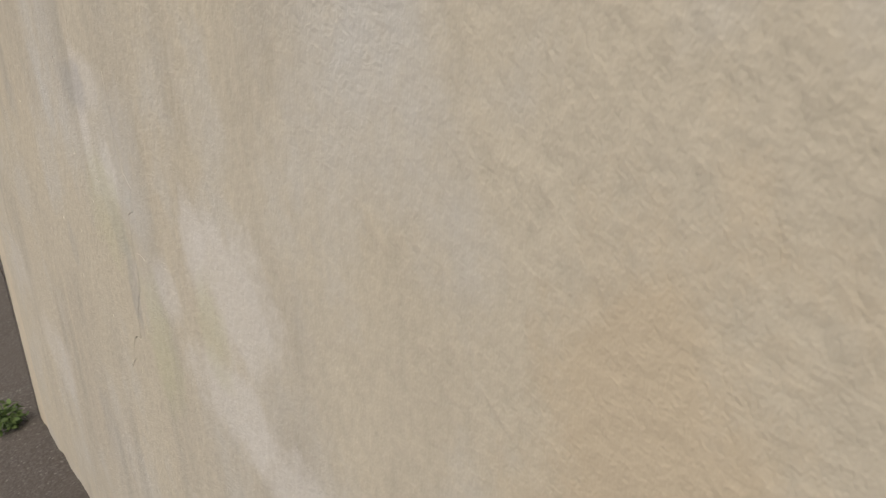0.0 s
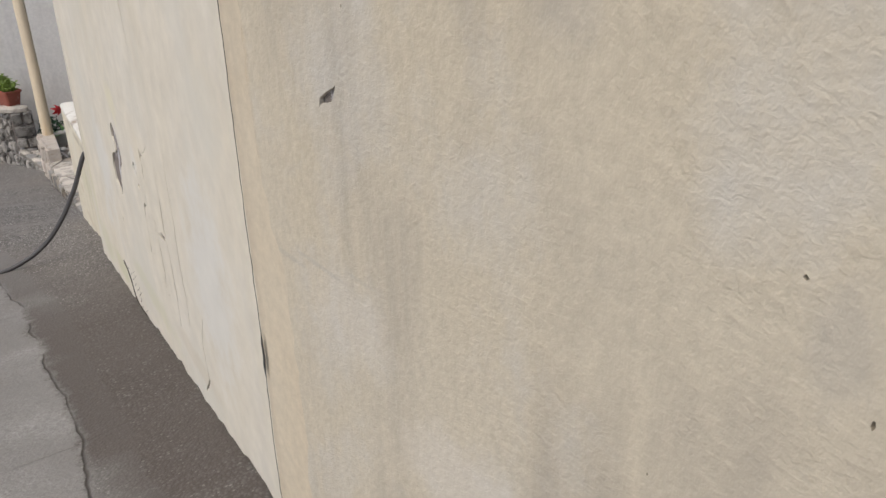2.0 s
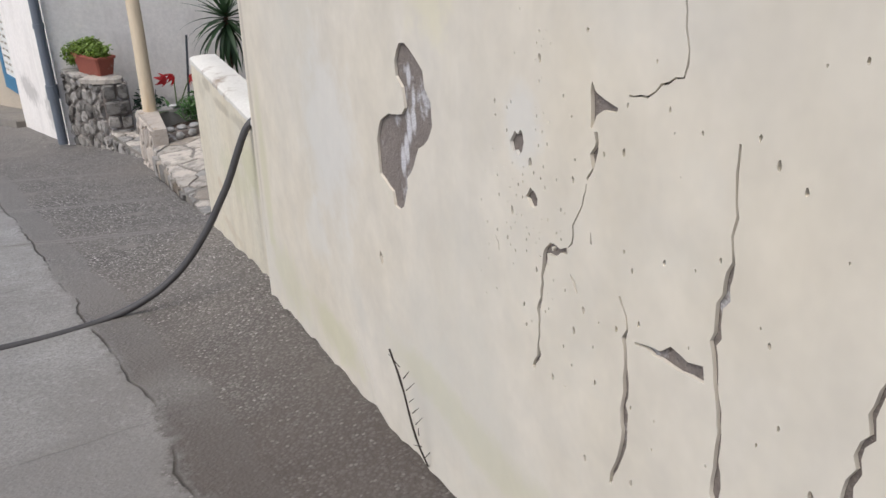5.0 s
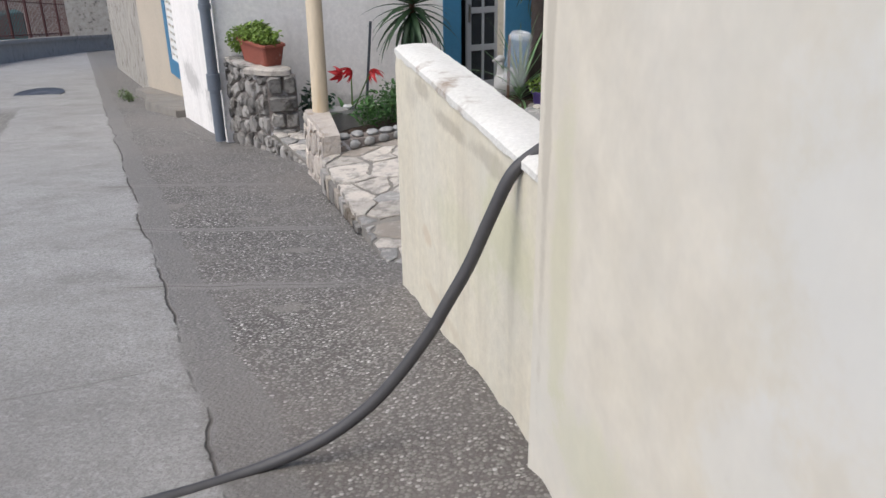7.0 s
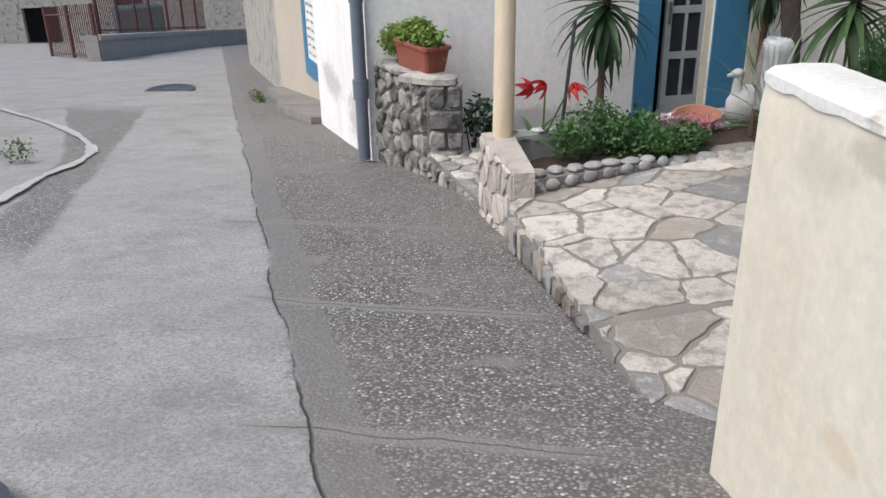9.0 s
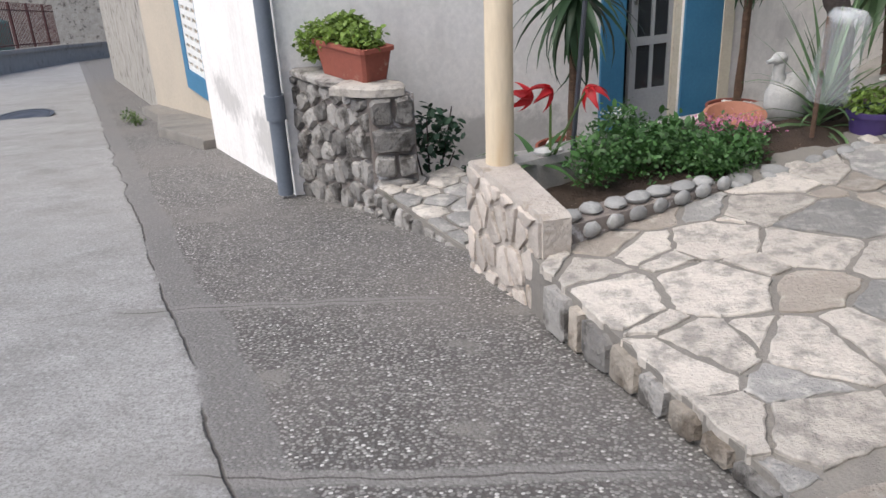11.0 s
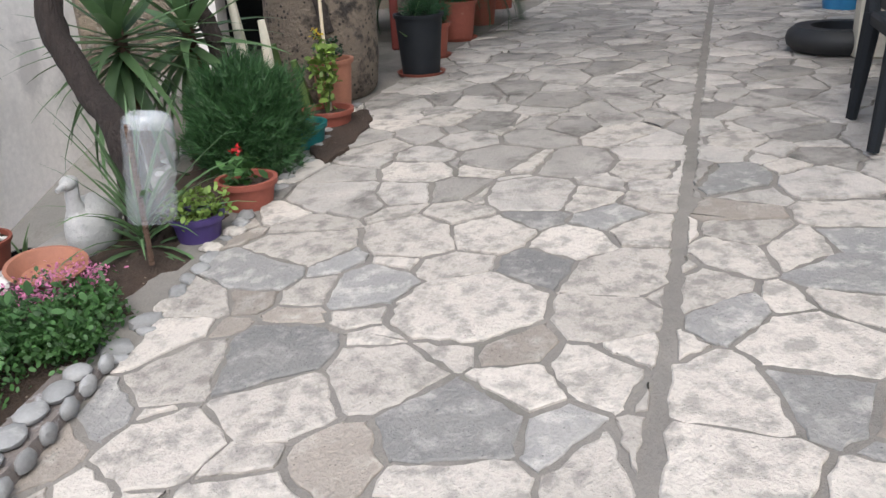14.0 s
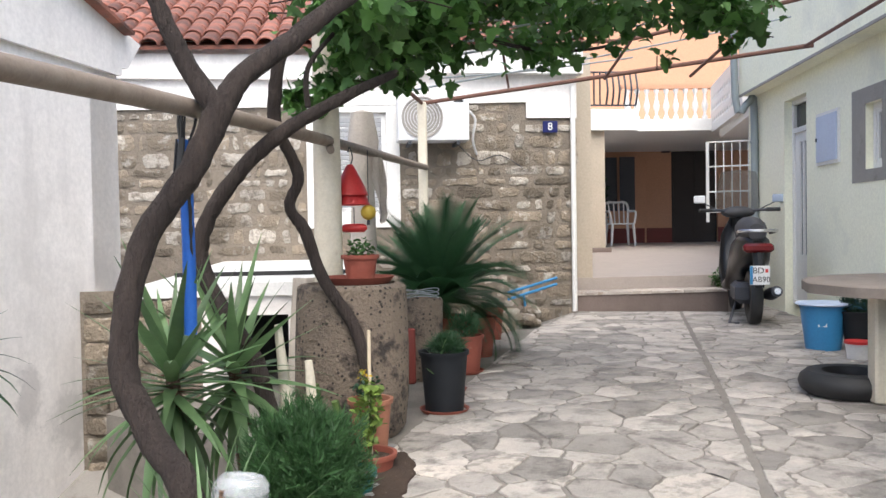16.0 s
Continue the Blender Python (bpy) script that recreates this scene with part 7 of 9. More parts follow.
def pot(at, r0, r1, h, mat, label, saucer=False, name="plant_pot", saucer_mat=None):
    ob = thing(name, at, label, "plant pot")
    part("pot", Shape().lathe(pot_profile(r0, r1, h), seg=28), M[mat], ob)
    part("soil", Shape().lathe([(0, h - 0.02), (r1 * 0.5, h - 0.016), (r1 - 0.008, h - 0.025), (r1 - 0.02, h - 0.04), (0, h - 0.04)], seg=20, wob=0.0), M["soil"], ob)
    if saucer:
        part("saucer", Shape().lathe([(0, 0.001), (r0 + 0.02, 0.001), (r0 + 0.035, 0.022), (r0 + 0.028, 0.022), (r0 + 0.015, 0.006), (0, 0.006)], seg=28), M[saucer_mat or "terracotta"], ob)
    return ob


def blade(length, width, droop, fold=0.15, n=6, tip=0.0):
    """A strap leaf that starts at the origin, points along x and bends down."""
    v, f = [], []
    x = z = 0.0
    a = 0.0
    for i in range(n + 1):
        t = i / n
        w = width * (0.65 + 0.35 * math.sin(math.pi * min(1, t * 1.6))) * (1 - t ** 3) + 0.0008
        v += [(x, -w, z + fold * w), (x, 0, z - fold * w), (x, w, z + fold * w)]
        a -= droop / n * (0.4 + 1.2 * t)
        x += length / n * math.cos(a)
        z += length / n * math.sin(a)
    for i in range(n):
        b = i * 3
        f += [(b, b + 3, b + 4, b + 1), (b + 1, b + 4, b + 5, b + 2)]
    return v, f


def aim(azimuth, tilt, at=(0, 0, 0), roll=0.0, size=1.0):
    """Turns the x axis to an azimuth and a tilt above the level (radians)."""
    return Matrix.Translation(at) @ Matrix.Rotation(azimuth, 4, "Z") @ Matrix.Rotation(-tilt, 4, "Y") @ Matrix.Rotation(roll, 4, "X") @ Matrix.Scale(size, 4)


def crown(parent, top, count, length, width, mat, seed, low=-0.9, high=1.35, droops=(0.15, 0.5, 0.9), name="leaf"):
    rnd = random.Random(seed)
    kinds = [mesh_of(name, Shape().add(*blade(length, width, d)), M[mat], 180, fix=False) for d in droops]
    for k in range(count):
        t = (k + 0.5) / count
        tilt = high + (low - high) * t ** 0.8 + rnd.uniform(-0.12, 0.12)
        ob = new(name, kinds[min(len(kinds) - 1, int(t * len(kinds)))])
        ob.parent = parent
        ob.matrix_local = aim(k * 2.39996 + rnd.uniform(-0.2, 0.2), tilt, Vector(top) + Vector((0, 0, -0.16 * t)), rnd.uniform(-0.3, 0.3), rnd.uniform(0.72, 1.08))


def yucca(at, height, lean, seed, length=0.42, count=46, mat="yucca_leaf", label="yucca", r=0.028, stub=True, low=-0.9):
    ob = thing("yucca", at, label, "yucca plant")
    top = Vector((lean[0], lean[1], height))
    part("trunk", Shape().tube([(0, 0, 0), (lean[0] * 0.3, lean[1] * 0.3, height * 0.4), tuple(top)], [r * 1.15, r, r * 0.9], 10, 0.12, seed, steps=6), M["palm_bark"], ob)
    if stub:
        rnd = random.Random(seed)
        sc = Shape()
        for k in range(70):
            t = k / 70
            p = Vector((lean[0] * t * t, lean[1] * t * t, height * t))
            a = k * 2.4
            d = Vector((math.cos(a), math.sin(a), -0.3))
            sc.add([p + d * r * 0.9 + Vector((-d.y, d.x, 0)) * 0.008, p + d * r * 0.9 - Vector((-d.y, d.x, 0)) * 0.008, p + d * (r + 0.022), p + d * r * 0.9 + Vector((0, 0, -0.012))], [(0, 2, 1), (1, 2, 3), (3, 2, 0)])
        part("leaf_scars", sc, M["palm_bark"], ob, kind="stuff")
    crown(ob, top, count, length, 0.026, mat, seed, low=low)
    return ob


def leafy(parent, centre, size, count, leaf, mat, seed, name="foliage", kind="", shape=None, rise=0.0):
    """Many small leaves in a lump with an uneven outline."""
    rnd = random.Random(seed)
    v, f = [], []
    for k in range(count):
        while True:
            p = Vector((rnd.uniform(-1, 1), rnd.uniform(-1, 1), rnd.uniform(-1, 1)))
            if 0.25 < p.length < 1:
                break
        p = p * (p.length ** 0.1)
        lump = 0.80 + 0.35 * noise.noise(p * 2.1 + Vector((seed, 0, 0)))
        q = Vector((p.x * size[0] * lump, p.y * size[1] * lump, p.z * size[2] * lump)) + Vector(centre)
        e = Euler((rnd.uniform(-0.9, 0.9), rnd.uniform(-0.9, 0.9) - rise, rnd.uniform(0, 6.28)))
        s = leaf * rnd.uniform(0.6, 1.2)
        b = len(v)
        for x, y, z in ((0, 0, 0), (0.35 * s, 0.26 * s, 0.05 * s), (0.75 * s, 0.22 * s, 0.0), (s, 0, -0.1 * s), (0.75 * s, -0.22 * s, 0.0), (0.35 * s, -0.26 * s, 0.05 * s)):
            w = Vector((x, y, z))
            w.rotate(e)
            v.append(q + w)
        f.append((b, b + 1, b + 2, b + 3, b + 4, b + 5))
    return part(name, Shape().add(v, f), M[mat], parent, angle=180, fix=False, kind=kind)


def needles(parent, centre, size, count, length, mat, seed, name="foliage"):
    rnd = random.Random(seed)
    v, f = [], []
    for k in range(count):
        while True:
            p = Vector((rnd.uniform(-1, 1), rnd.uniform(-1, 1), rnd.uniform(-1, 1)))
            if 0.35 < p.length < 1:
                break
        lump = 0.82 + 0.4 * noise.noise(p * 2.6 + Vector((seed, 3, 0)))
        q = Vector((p.x * size[0] * lump, p.y * size[1] * lump, p.z * size[2] * lump)) + Vector(centre)
        d = (p.normalized() * 0.6 + Vector((rnd.uniform(-0.7, 0.7), rnd.uniform(-0.7, 0.7), rnd.uniform(-0.1, 1.0)))).normalized()
        L = length * rnd.uniform(0.5, 1.2)
        s = d.cross(Vector((rnd.uniform(-1, 1), rnd.uniform(-1, 1), 0.3))).normalized() * 0.0022
        b = len(v)
        for t in range(3):
            d2 = (d + Vector((rnd.uniform(-0.5, 0.5), rnd.uniform(-0.5, 0.5), rnd.uniform(-0.3, 0.5)))).normalized()
            w = s if t else s * 1.2
            v += [q - w, q + w, q + d2 * L + w * 0.3]
            f.append((len(v) - 3, len(v) - 2, len(v) - 1))
    return part(name, Shape().add(v, f), M[mat], parent, angle=180, fix=False)


def stems(parent, base, tops, r, mat, name="stem", seed=0):
    for k, t in enumerate(tops):
        b = Vector(base)
        t = Vector(t)
        mid = b.lerp(t, 0.5) + Vector((0.15 * (t.x - b.x), 0.15 * (t.y - b.y), 0.05))
        part(name, Shape().tube([b, mid, t], [r, r * 0.8, r * 0.5], 6, 0.05, seed + k, steps=4), M[mat], parent)


def build_plants():
    g = "garden plants"
    # herb patch at the corner of the bed
    herb = thing("herb_patch", (-4.5, 9.1, -1.17), "dense low patch of leafy green herbs in the bed", "herbs")
    for k, (x, y, r, h) in enumerate([(-0.17, -0.15, 0.13, 0.15), (0.0, -0.02, 0.16, 0.13), (0.16, 0.06, 0.14, 0.12), (-0.10, 0.10, 0.13, 0.16), (0.22, -0.03, 0.13, 0.10), (0.32, 0.10, 0.13, 0.10), (0.08, 0.2, 0.12, 0.12)]):
        leafy(herb, (x, y, h * 0.45), (r * 1.05, r * 1.05, h * (0.75 + 0.35 * (k % 2))), 900, 0.021, "herb_leaf", 100 + k, rise=0.3)
        leafy(herb, (x, y, h * 0.7), (r * 0.8, r * 0.8, h * 0.8), 60, 0.038, "herb_leaf", 180 + k, rise=0.5)
    fl = thing("pink_alyssum", (-4.22, 9.38, -1.15), "low cushion of tiny pink and white flowers in the bed", "flowers")
    leafy(fl, (0, 0, 0.04), (0.2, 0.16, 0.07), 300, 0.022, "herb_leaf", 120)
    leafy(fl, (0.02, -0.02, 0.07), (0.22, 0.16, 0.05), 700, 0.013, "pink_petal", 121, name="blossom")
    wf = thing("white_alyssum", (-4.62, 9.33, -1.12), "clump of tiny white flowers beside the herbs", "flowers")
    leafy(wf, (0, 0, 0.04), (0.09, 0.09, 0.06), 120, 0.02, "herb_leaf", 122)
    leafy(wf, (0, 0, 0.07), (0.09, 0.08, 0.05), 260, 0.013, "white_petal", 123, name="blossom")

    am = thing("red_amaryllis", (-4.90, 8.97, -1.15), "red amaryllis in flower beside a dark stake in the bed", "flower")
    part("stake", Shape().tube([tuple(Vector((-4.764, 9.103, -1.113)) - Vector((-4.90, 8.97, -1.15))), tuple(Vector((-4.738, 9.178, -0.594)) - Vector((-4.90, 8.97, -1.15)))], 0.009, 8), M["iron"], am, "thin dark stake")
    heads = [tuple(Vector(q) - Vector((-4.90, 8.97, -1.15))) for q in ((-4.913, 9.075, -0.908), (-4.842, 9.071, -0.875), (-4.713, 9.091, -0.874))]
    stems(am, (0.06, 0.08, 0), [heads[1], heads[2]], 0.006, "grass_leaf", "stem")
    for k, h in enumerate(heads):
        pet = Shape()
        for j in range(6):
            a = j * 1.047 + k
            v, f = blade(0.095, 0.017, 0.9, 0.3, 5)
            m = Matrix.Translation(h) @ Matrix.Rotation([2.6, 3.7, 0.6][k], 4, "Z") @ Matrix.Rotation(radians([10, 35, 60][k]), 4, "Y") @ Matrix.Rotation(a, 4, "X") @ Matrix.Rotation(radians(-58), 4, "Y")
            pet.add([m @ Vector(p) for p in v], f)
        part("flower_head", pet, M["red_petal"], am, "trumpet-shaped red petals", angle=180, fix=False)
    kinds = Shape().add(*blade(0.30, 0.018, 0.9))
    me = mesh_of("leaf", kinds, M["herb_leaf"], 180, fix=False)
    for k in range(7):
        ob = new("leaf", me)
        ob.parent = am
        ob.matrix_local = aim(k * 1.1, 0.9 - 0.12 * k, (0.02, 0.06, 0), 0, 0.8)

    ag = thing("strap_leaf_plant", (-3.86, 9.57, -1.18), "clump of long green strap leaves in the bed", "plant")
    crown(ag, (0, 0, 0.16), 44, 0.46, 0.011, "yucca_leaf", 9, low=0.1, high=1.5, droops=(0.3, 0.9, 1.7))

    bag = thing("plastic_bottle_on_stick", (-3.91, 9.40, -1.13), "clear cut plastic bottle turned over a wooden stick", "bottle")
    part("stick", Shape().tube([(0, 0, 0), (0.005, 0.0, 0.44)], 0.009, 8, 0.1), M["palm_bark"], bag, "thin wooden stick")
    part("bottle", Shape().lathe([(0.070, 0.14), (0.074, 0.22), (0.068, 0.25), (0.075, 0.28), (0.070, 0.33), (0.074, 0.40), (0.071, 0.445), (0.058, 0.463), (0.050, 0.462), (0.040, 0.445), (0.015, 0.435), (0.004, 0.450)], (0.01, 0.012, 0), 22, 0.05, 3, m=Matrix.Rotation(0.14, 4, "Y")), M["clear"], bag, fix=False)
    part("bottle_base", Shape().lathe([(0.073, 0.425), (0.073, 0.447), (0.058, 0.466), (0.046, 0.463), (0.034, 0.452), (0.014, 0.462), (0.004, 0.462)], (0.01, 0.012, 0), 22, 0.06, 5, m=Matrix.Rotation(0.14, 4, "Y")), M["clear_thick"], bag, "crumpled cloudy base of the bottle", fix=False)

    st = thing("duck_statue", (-3.985, 9.70, -1.17), "small weathered grey cast-stone duck in the bed", "statue")
    body = Shape().ball((0.025, 0, 0.10), (0.11, 0.07, 0.115), 16, 10, 0.04, 1)
    body.lathe([(0, 0), (0.075, 0), (0.07, 0.02), (0, 0.022)], (0, 0, 0), 16)
    body.tube([(-0.02, 0, 0.14), (-0.035, 0, 0.21), (-0.03, 0, 0.26)], [0.045, 0.024, 0.022], 12, steps=4)
    body.ball((-0.038, 0, 0.272), (0.034, 0.026, 0.026), 12, 8)
    body.tube([(-0.055, 0, 0.27), (-0.092, 0, 0.262)], [0.014, 0.008], 8)
    body.tube([(0.07, 0, 0.12), (0.12, 0, 0.09)], [0.035, 0.008], 8)
    ob = single("duck_statue_body", body, M["statue"])
    bpy.data.objects.remove(st)
    ob.name = "duck_statue"
    ob.location, ob.rotation_euler = (-3.985, 9.70, -1.17), (0, 0, 0.5)
    tagged(ob, "small weathered grey cast-stone duck in the bed", "statue")

    sau = thing("terracotta_saucer", (-4.18, 9.52, -1.13), "upturned pale terracotta bowl lying in the bed", "bowl")
    part("bowl", Shape().lathe([(0, 0.0), (0.085, 0.004), (0.115, 0.05), (0.12, 0.055), (0.108, 0.055), (0.08, 0.016), (0, 0.012)], seg=28, m=Matrix.Rotation(radians(9), 4, "X")), M["terracotta_pale"], sau)

    p = pot((-3.69, 9.52, -1.185), 0.062, 0.085, 0.135, "plastic_purple", "purple plastic pot of trailing green succulent")
    leafy(p, (0, 0, 0.16), (0.15, 0.12, 0.09), 420, 0.026, "lime_leaf", 130)
    p = pot((-3.43, 9.64, -1.185), 0.07, 0.105, 0.17, "terracotta", "terracotta pot of red geranium")
    leafy(p, (-0.02, 0, 0.20), (0.09, 0.08, 0.07), 60, 0.05, "herb_leaf", 131)
    leafy(p, (-0.03, -0.01, 0.28), (0.022, 0.02, 0.02), 40, 0.014, "red_petal", 132, name="blossom")
    bush = thing("rounded_bush", (-3.215, 9.975, -1.23), "dense rounded dark green needle-leaved bush in the bed", "bush")
    stems(bush, (0, 0, 0), [(0.1, 0, 0.3), (-0.1, 0.05, 0.32), (0.0, 0.1, 0.35)], 0.014, "bark")
    needles(bush, (0, 0, 0.31), (0.28, 0.26, 0.31), 8500, 0.060, "bush_leaf", 7)
    p = pot((-2.91, 10.10, -1.185), 0.085, 0.115, 0.20, "plastic_teal", "teal plastic pot beside the round bush")
    leafy(p, (0, 0, 0.2), (0.06, 0.06, 0.03), 40, 0.03, "rose_leaf", 133)
    p = pot((-2.66, 10.25, -1.18), 0.08, 0.115, 0.19, "terracotta", "terracotta pot of a tall yellow-flowered plant with cane")
    part("cane", Shape().tube([(0.03, 0.02, 0.1), (0.035, 0.03, 0.72)], 0.008, 6), M["pole"], p, "pale cane")
    stems(p, (0, 0, 0.15), [(0.02, 0.0, 0.5), (-0.04, 0.03, 0.42), (0.03, -0.03, 0.36)], 0.005, "grass_leaf")
    leafy(p, (0, 0, 0.36), (0.075, 0.06, 0.20), 170, 0.05, "lime_leaf", 134)
    leafy(p, (-0.02, 0, 0.53), (0.03, 0.03, 0.05), 26, 0.018, "yellow_petal", 135, name="blossom")

    # two yuccas behind the vine
    yucca((-3.42, 10.42, -1.55), 1.03, (-0.10, -0.05), 3, 0.52, 60, label="yucca with a tall ringed trunk and stiff green leaves")
    yucca((-3.10, 10.50, -1.55), 1.00, (-0.06, 0.02), 5, 0.52, 56, label="slender yucca with stiff green leaves beside another")
    yucca((-3.30, 10.15, -1.25), 0.10, (0.0, 0.0), 6, 0.36, 20, label="young yucca shoot at the foot of the vine", r=0.02)

    # potted palms in the passage
    for at, h, seed, lab, rr in (((-4.93, 10.62, -1.83), 1.18, 11, "dark-leaved dracaena in a brown clay pot of white pebbles", 0.185), ((-4.02, 11.42, -1.80), 1.32, 12, "tall dark-leaved dracaena in a clay pot by the wall", 0.17)):
        p = pot(at, rr * 0.72, rr, 0.25, "terracotta", lab, saucer=True)
        part("trunk", Shape().tube([(0, 0, 0.2), (0.01, 0.0, 0.5), (0.02, 0.01, h)], [0.030, 0.024, 0.022], 10, 0.14, seed, steps=6), M["palm_bark"], p)
        peb = Shape()
        rnd = random.Random(seed)
        for k in range(46):
            a, r = rnd.uniform(0, 6.28), rr * 0.86 * math.sqrt(rnd.random())
            if r > 0.035:
                peb.ball((r * math.cos(a), r * math.sin(a), 0.232 + rnd.uniform(0, 0.012)), (0.026, 0.018, 0.011), 8, 5, 0.1, k, a)
        part("pebble_layer", peb, M["pebble"], p, "white pebbles", kind="stuff")
        crown(p, (0.02, 0.01, h), 74, 0.50 if seed == 11 else 0.40, 0.024, "palm_leaf", seed, low=-1.25, high=1.3, droops=(0.3, 0.9, 1.3))
    al = pot((-3.80, 11.50, -1.82), 0.06, 0.075, 0.11, "plastic_dark", "small aloe in a dark pot by the wall")
    crown(al, (0, 0, 0.1), 12, 0.17, 0.012, "yucca_leaf", 14, low=0.5, high=1.4, droops=(0.2, 0.3))

    rose = thing("rose_shrub", (-5.60, 10.12, -1.80), "dark green leafy shrub growing behind the low stone step", "shrub")
    stems(rose, (0, 0, 0), [(0.0, 0, 0.5), (0.12, 0.05, 0.55), (-0.1, 0.05, 0.42), (0.15, -0.05, 0.35)], 0.006, "bark")
    leafy(rose, (0.04, 0.03, 0.40), (0.17, 0.15, 0.21), 230, 0.055, "rose_leaf", 140)
    leafy(rose, (0.16, 0.06, 0.18), (0.2, 0.14, 0.10), 70, 0.05, "rose_leaf", 141)

    # planter box on the rubble wall
    bx = thing("terracotta_window_box", (-5.93, 10.03, -1.072), "long terracotta window box full of bright green plants", "plant pot", turn=math.atan2(-0.475, 0.585))
    sh = Shape()
    prof = ((0.20, 0.065, 0.0), (0.23, 0.085, 0.15), (0.242, 0.095, 0.15), (0.242, 0.095, 0.17), (0.222, 0.075, 0.17), (0.22, 0.073, 0.13))
    v = []
    for hx, hy, z in prof:
        e = 0.015
        v += [(hx - e, -hy, z), (hx, -hy + e, z), (hx, hy - e, z), (hx - e, hy, z), (-hx + e, hy, z), (-hx, hy - e, z), (-hx, -hy + e, z), (-hx + e, -hy, z)]
    f = [tuple(range(8))[::-1], tuple(range(40, 48))]
    for r in range(5):
        f += [(r * 8 + i, r * 8 + (i + 1) % 8, (r + 1) * 8 + (i + 1) % 8, (r + 1) * 8 + i) for i in range(8)]
    part("trough", sh.add(v, f), M["terracotta"], bx)
    for k, (x, y, z, a, b, c) in enumerate([(-0.12, 0, 0.20, 0.20, 0.14, 0.10), (0.08, 0, 0.20, 0.18, 0.12, 0.08), (-0.29, -0.04, 0.14, 0.14, 0.13, 0.13), (-0.05, 0.02, 0.25, 0.17, 0.11, 0.06)]):
        leafy(bx, (x, y, z), (a, b, c), 560, 0.036, "lime_leaf", 150 + k)

    # weeds and grass at the wall feet
    for n, (x, y, s) in enumerate([(-1.62, 2.60, 1.0), (-10.0, 13.9, 1.6), (-8.76, 9.32, 2.0), (-9.7, 13.6, 1.2)]):
        w = thing("weed_tuft", (x, y, street_z(x, y)), "small green tuft of weeds at the foot of a wall", "weeds")
        leafy(w, (0, 0, 0.05 * s), (0.075 * s, 0.075 * s, 0.055 * s), 170, 0.03, "grass_leaf", 160 + n)
    tw = thing("dry_twig", (-2.47, 4.30, street_z(-2.47, 4.3)), "thin dry twig leaning on the cream wall", "twig")
    part("stem", Shape().tube([(0.02, 0.02, 0), (0.0, -0.01, 0.10), (-0.03, 0.03, 0.20), (-0.055, 0.055, 0.265)], 0.0022, 5, 0.2, 3, steps=5), M["bark"], tw)
    rnd = random.Random(6)
    for k in range(9):
        b = Vector((0.015 - 0.006 * k, 0.01 + 0.004 * k, 0.03 + 0.025 * k))
        part("side_twig", Shape().tube([b, b + Vector((rnd.uniform(-0.03, 0.03), rnd.uniform(-0.02, 0.02), rnd.uniform(0.0, 0.03)))], [0.0014, 0.0006], 4), M["bark"], tw)


build_plants()


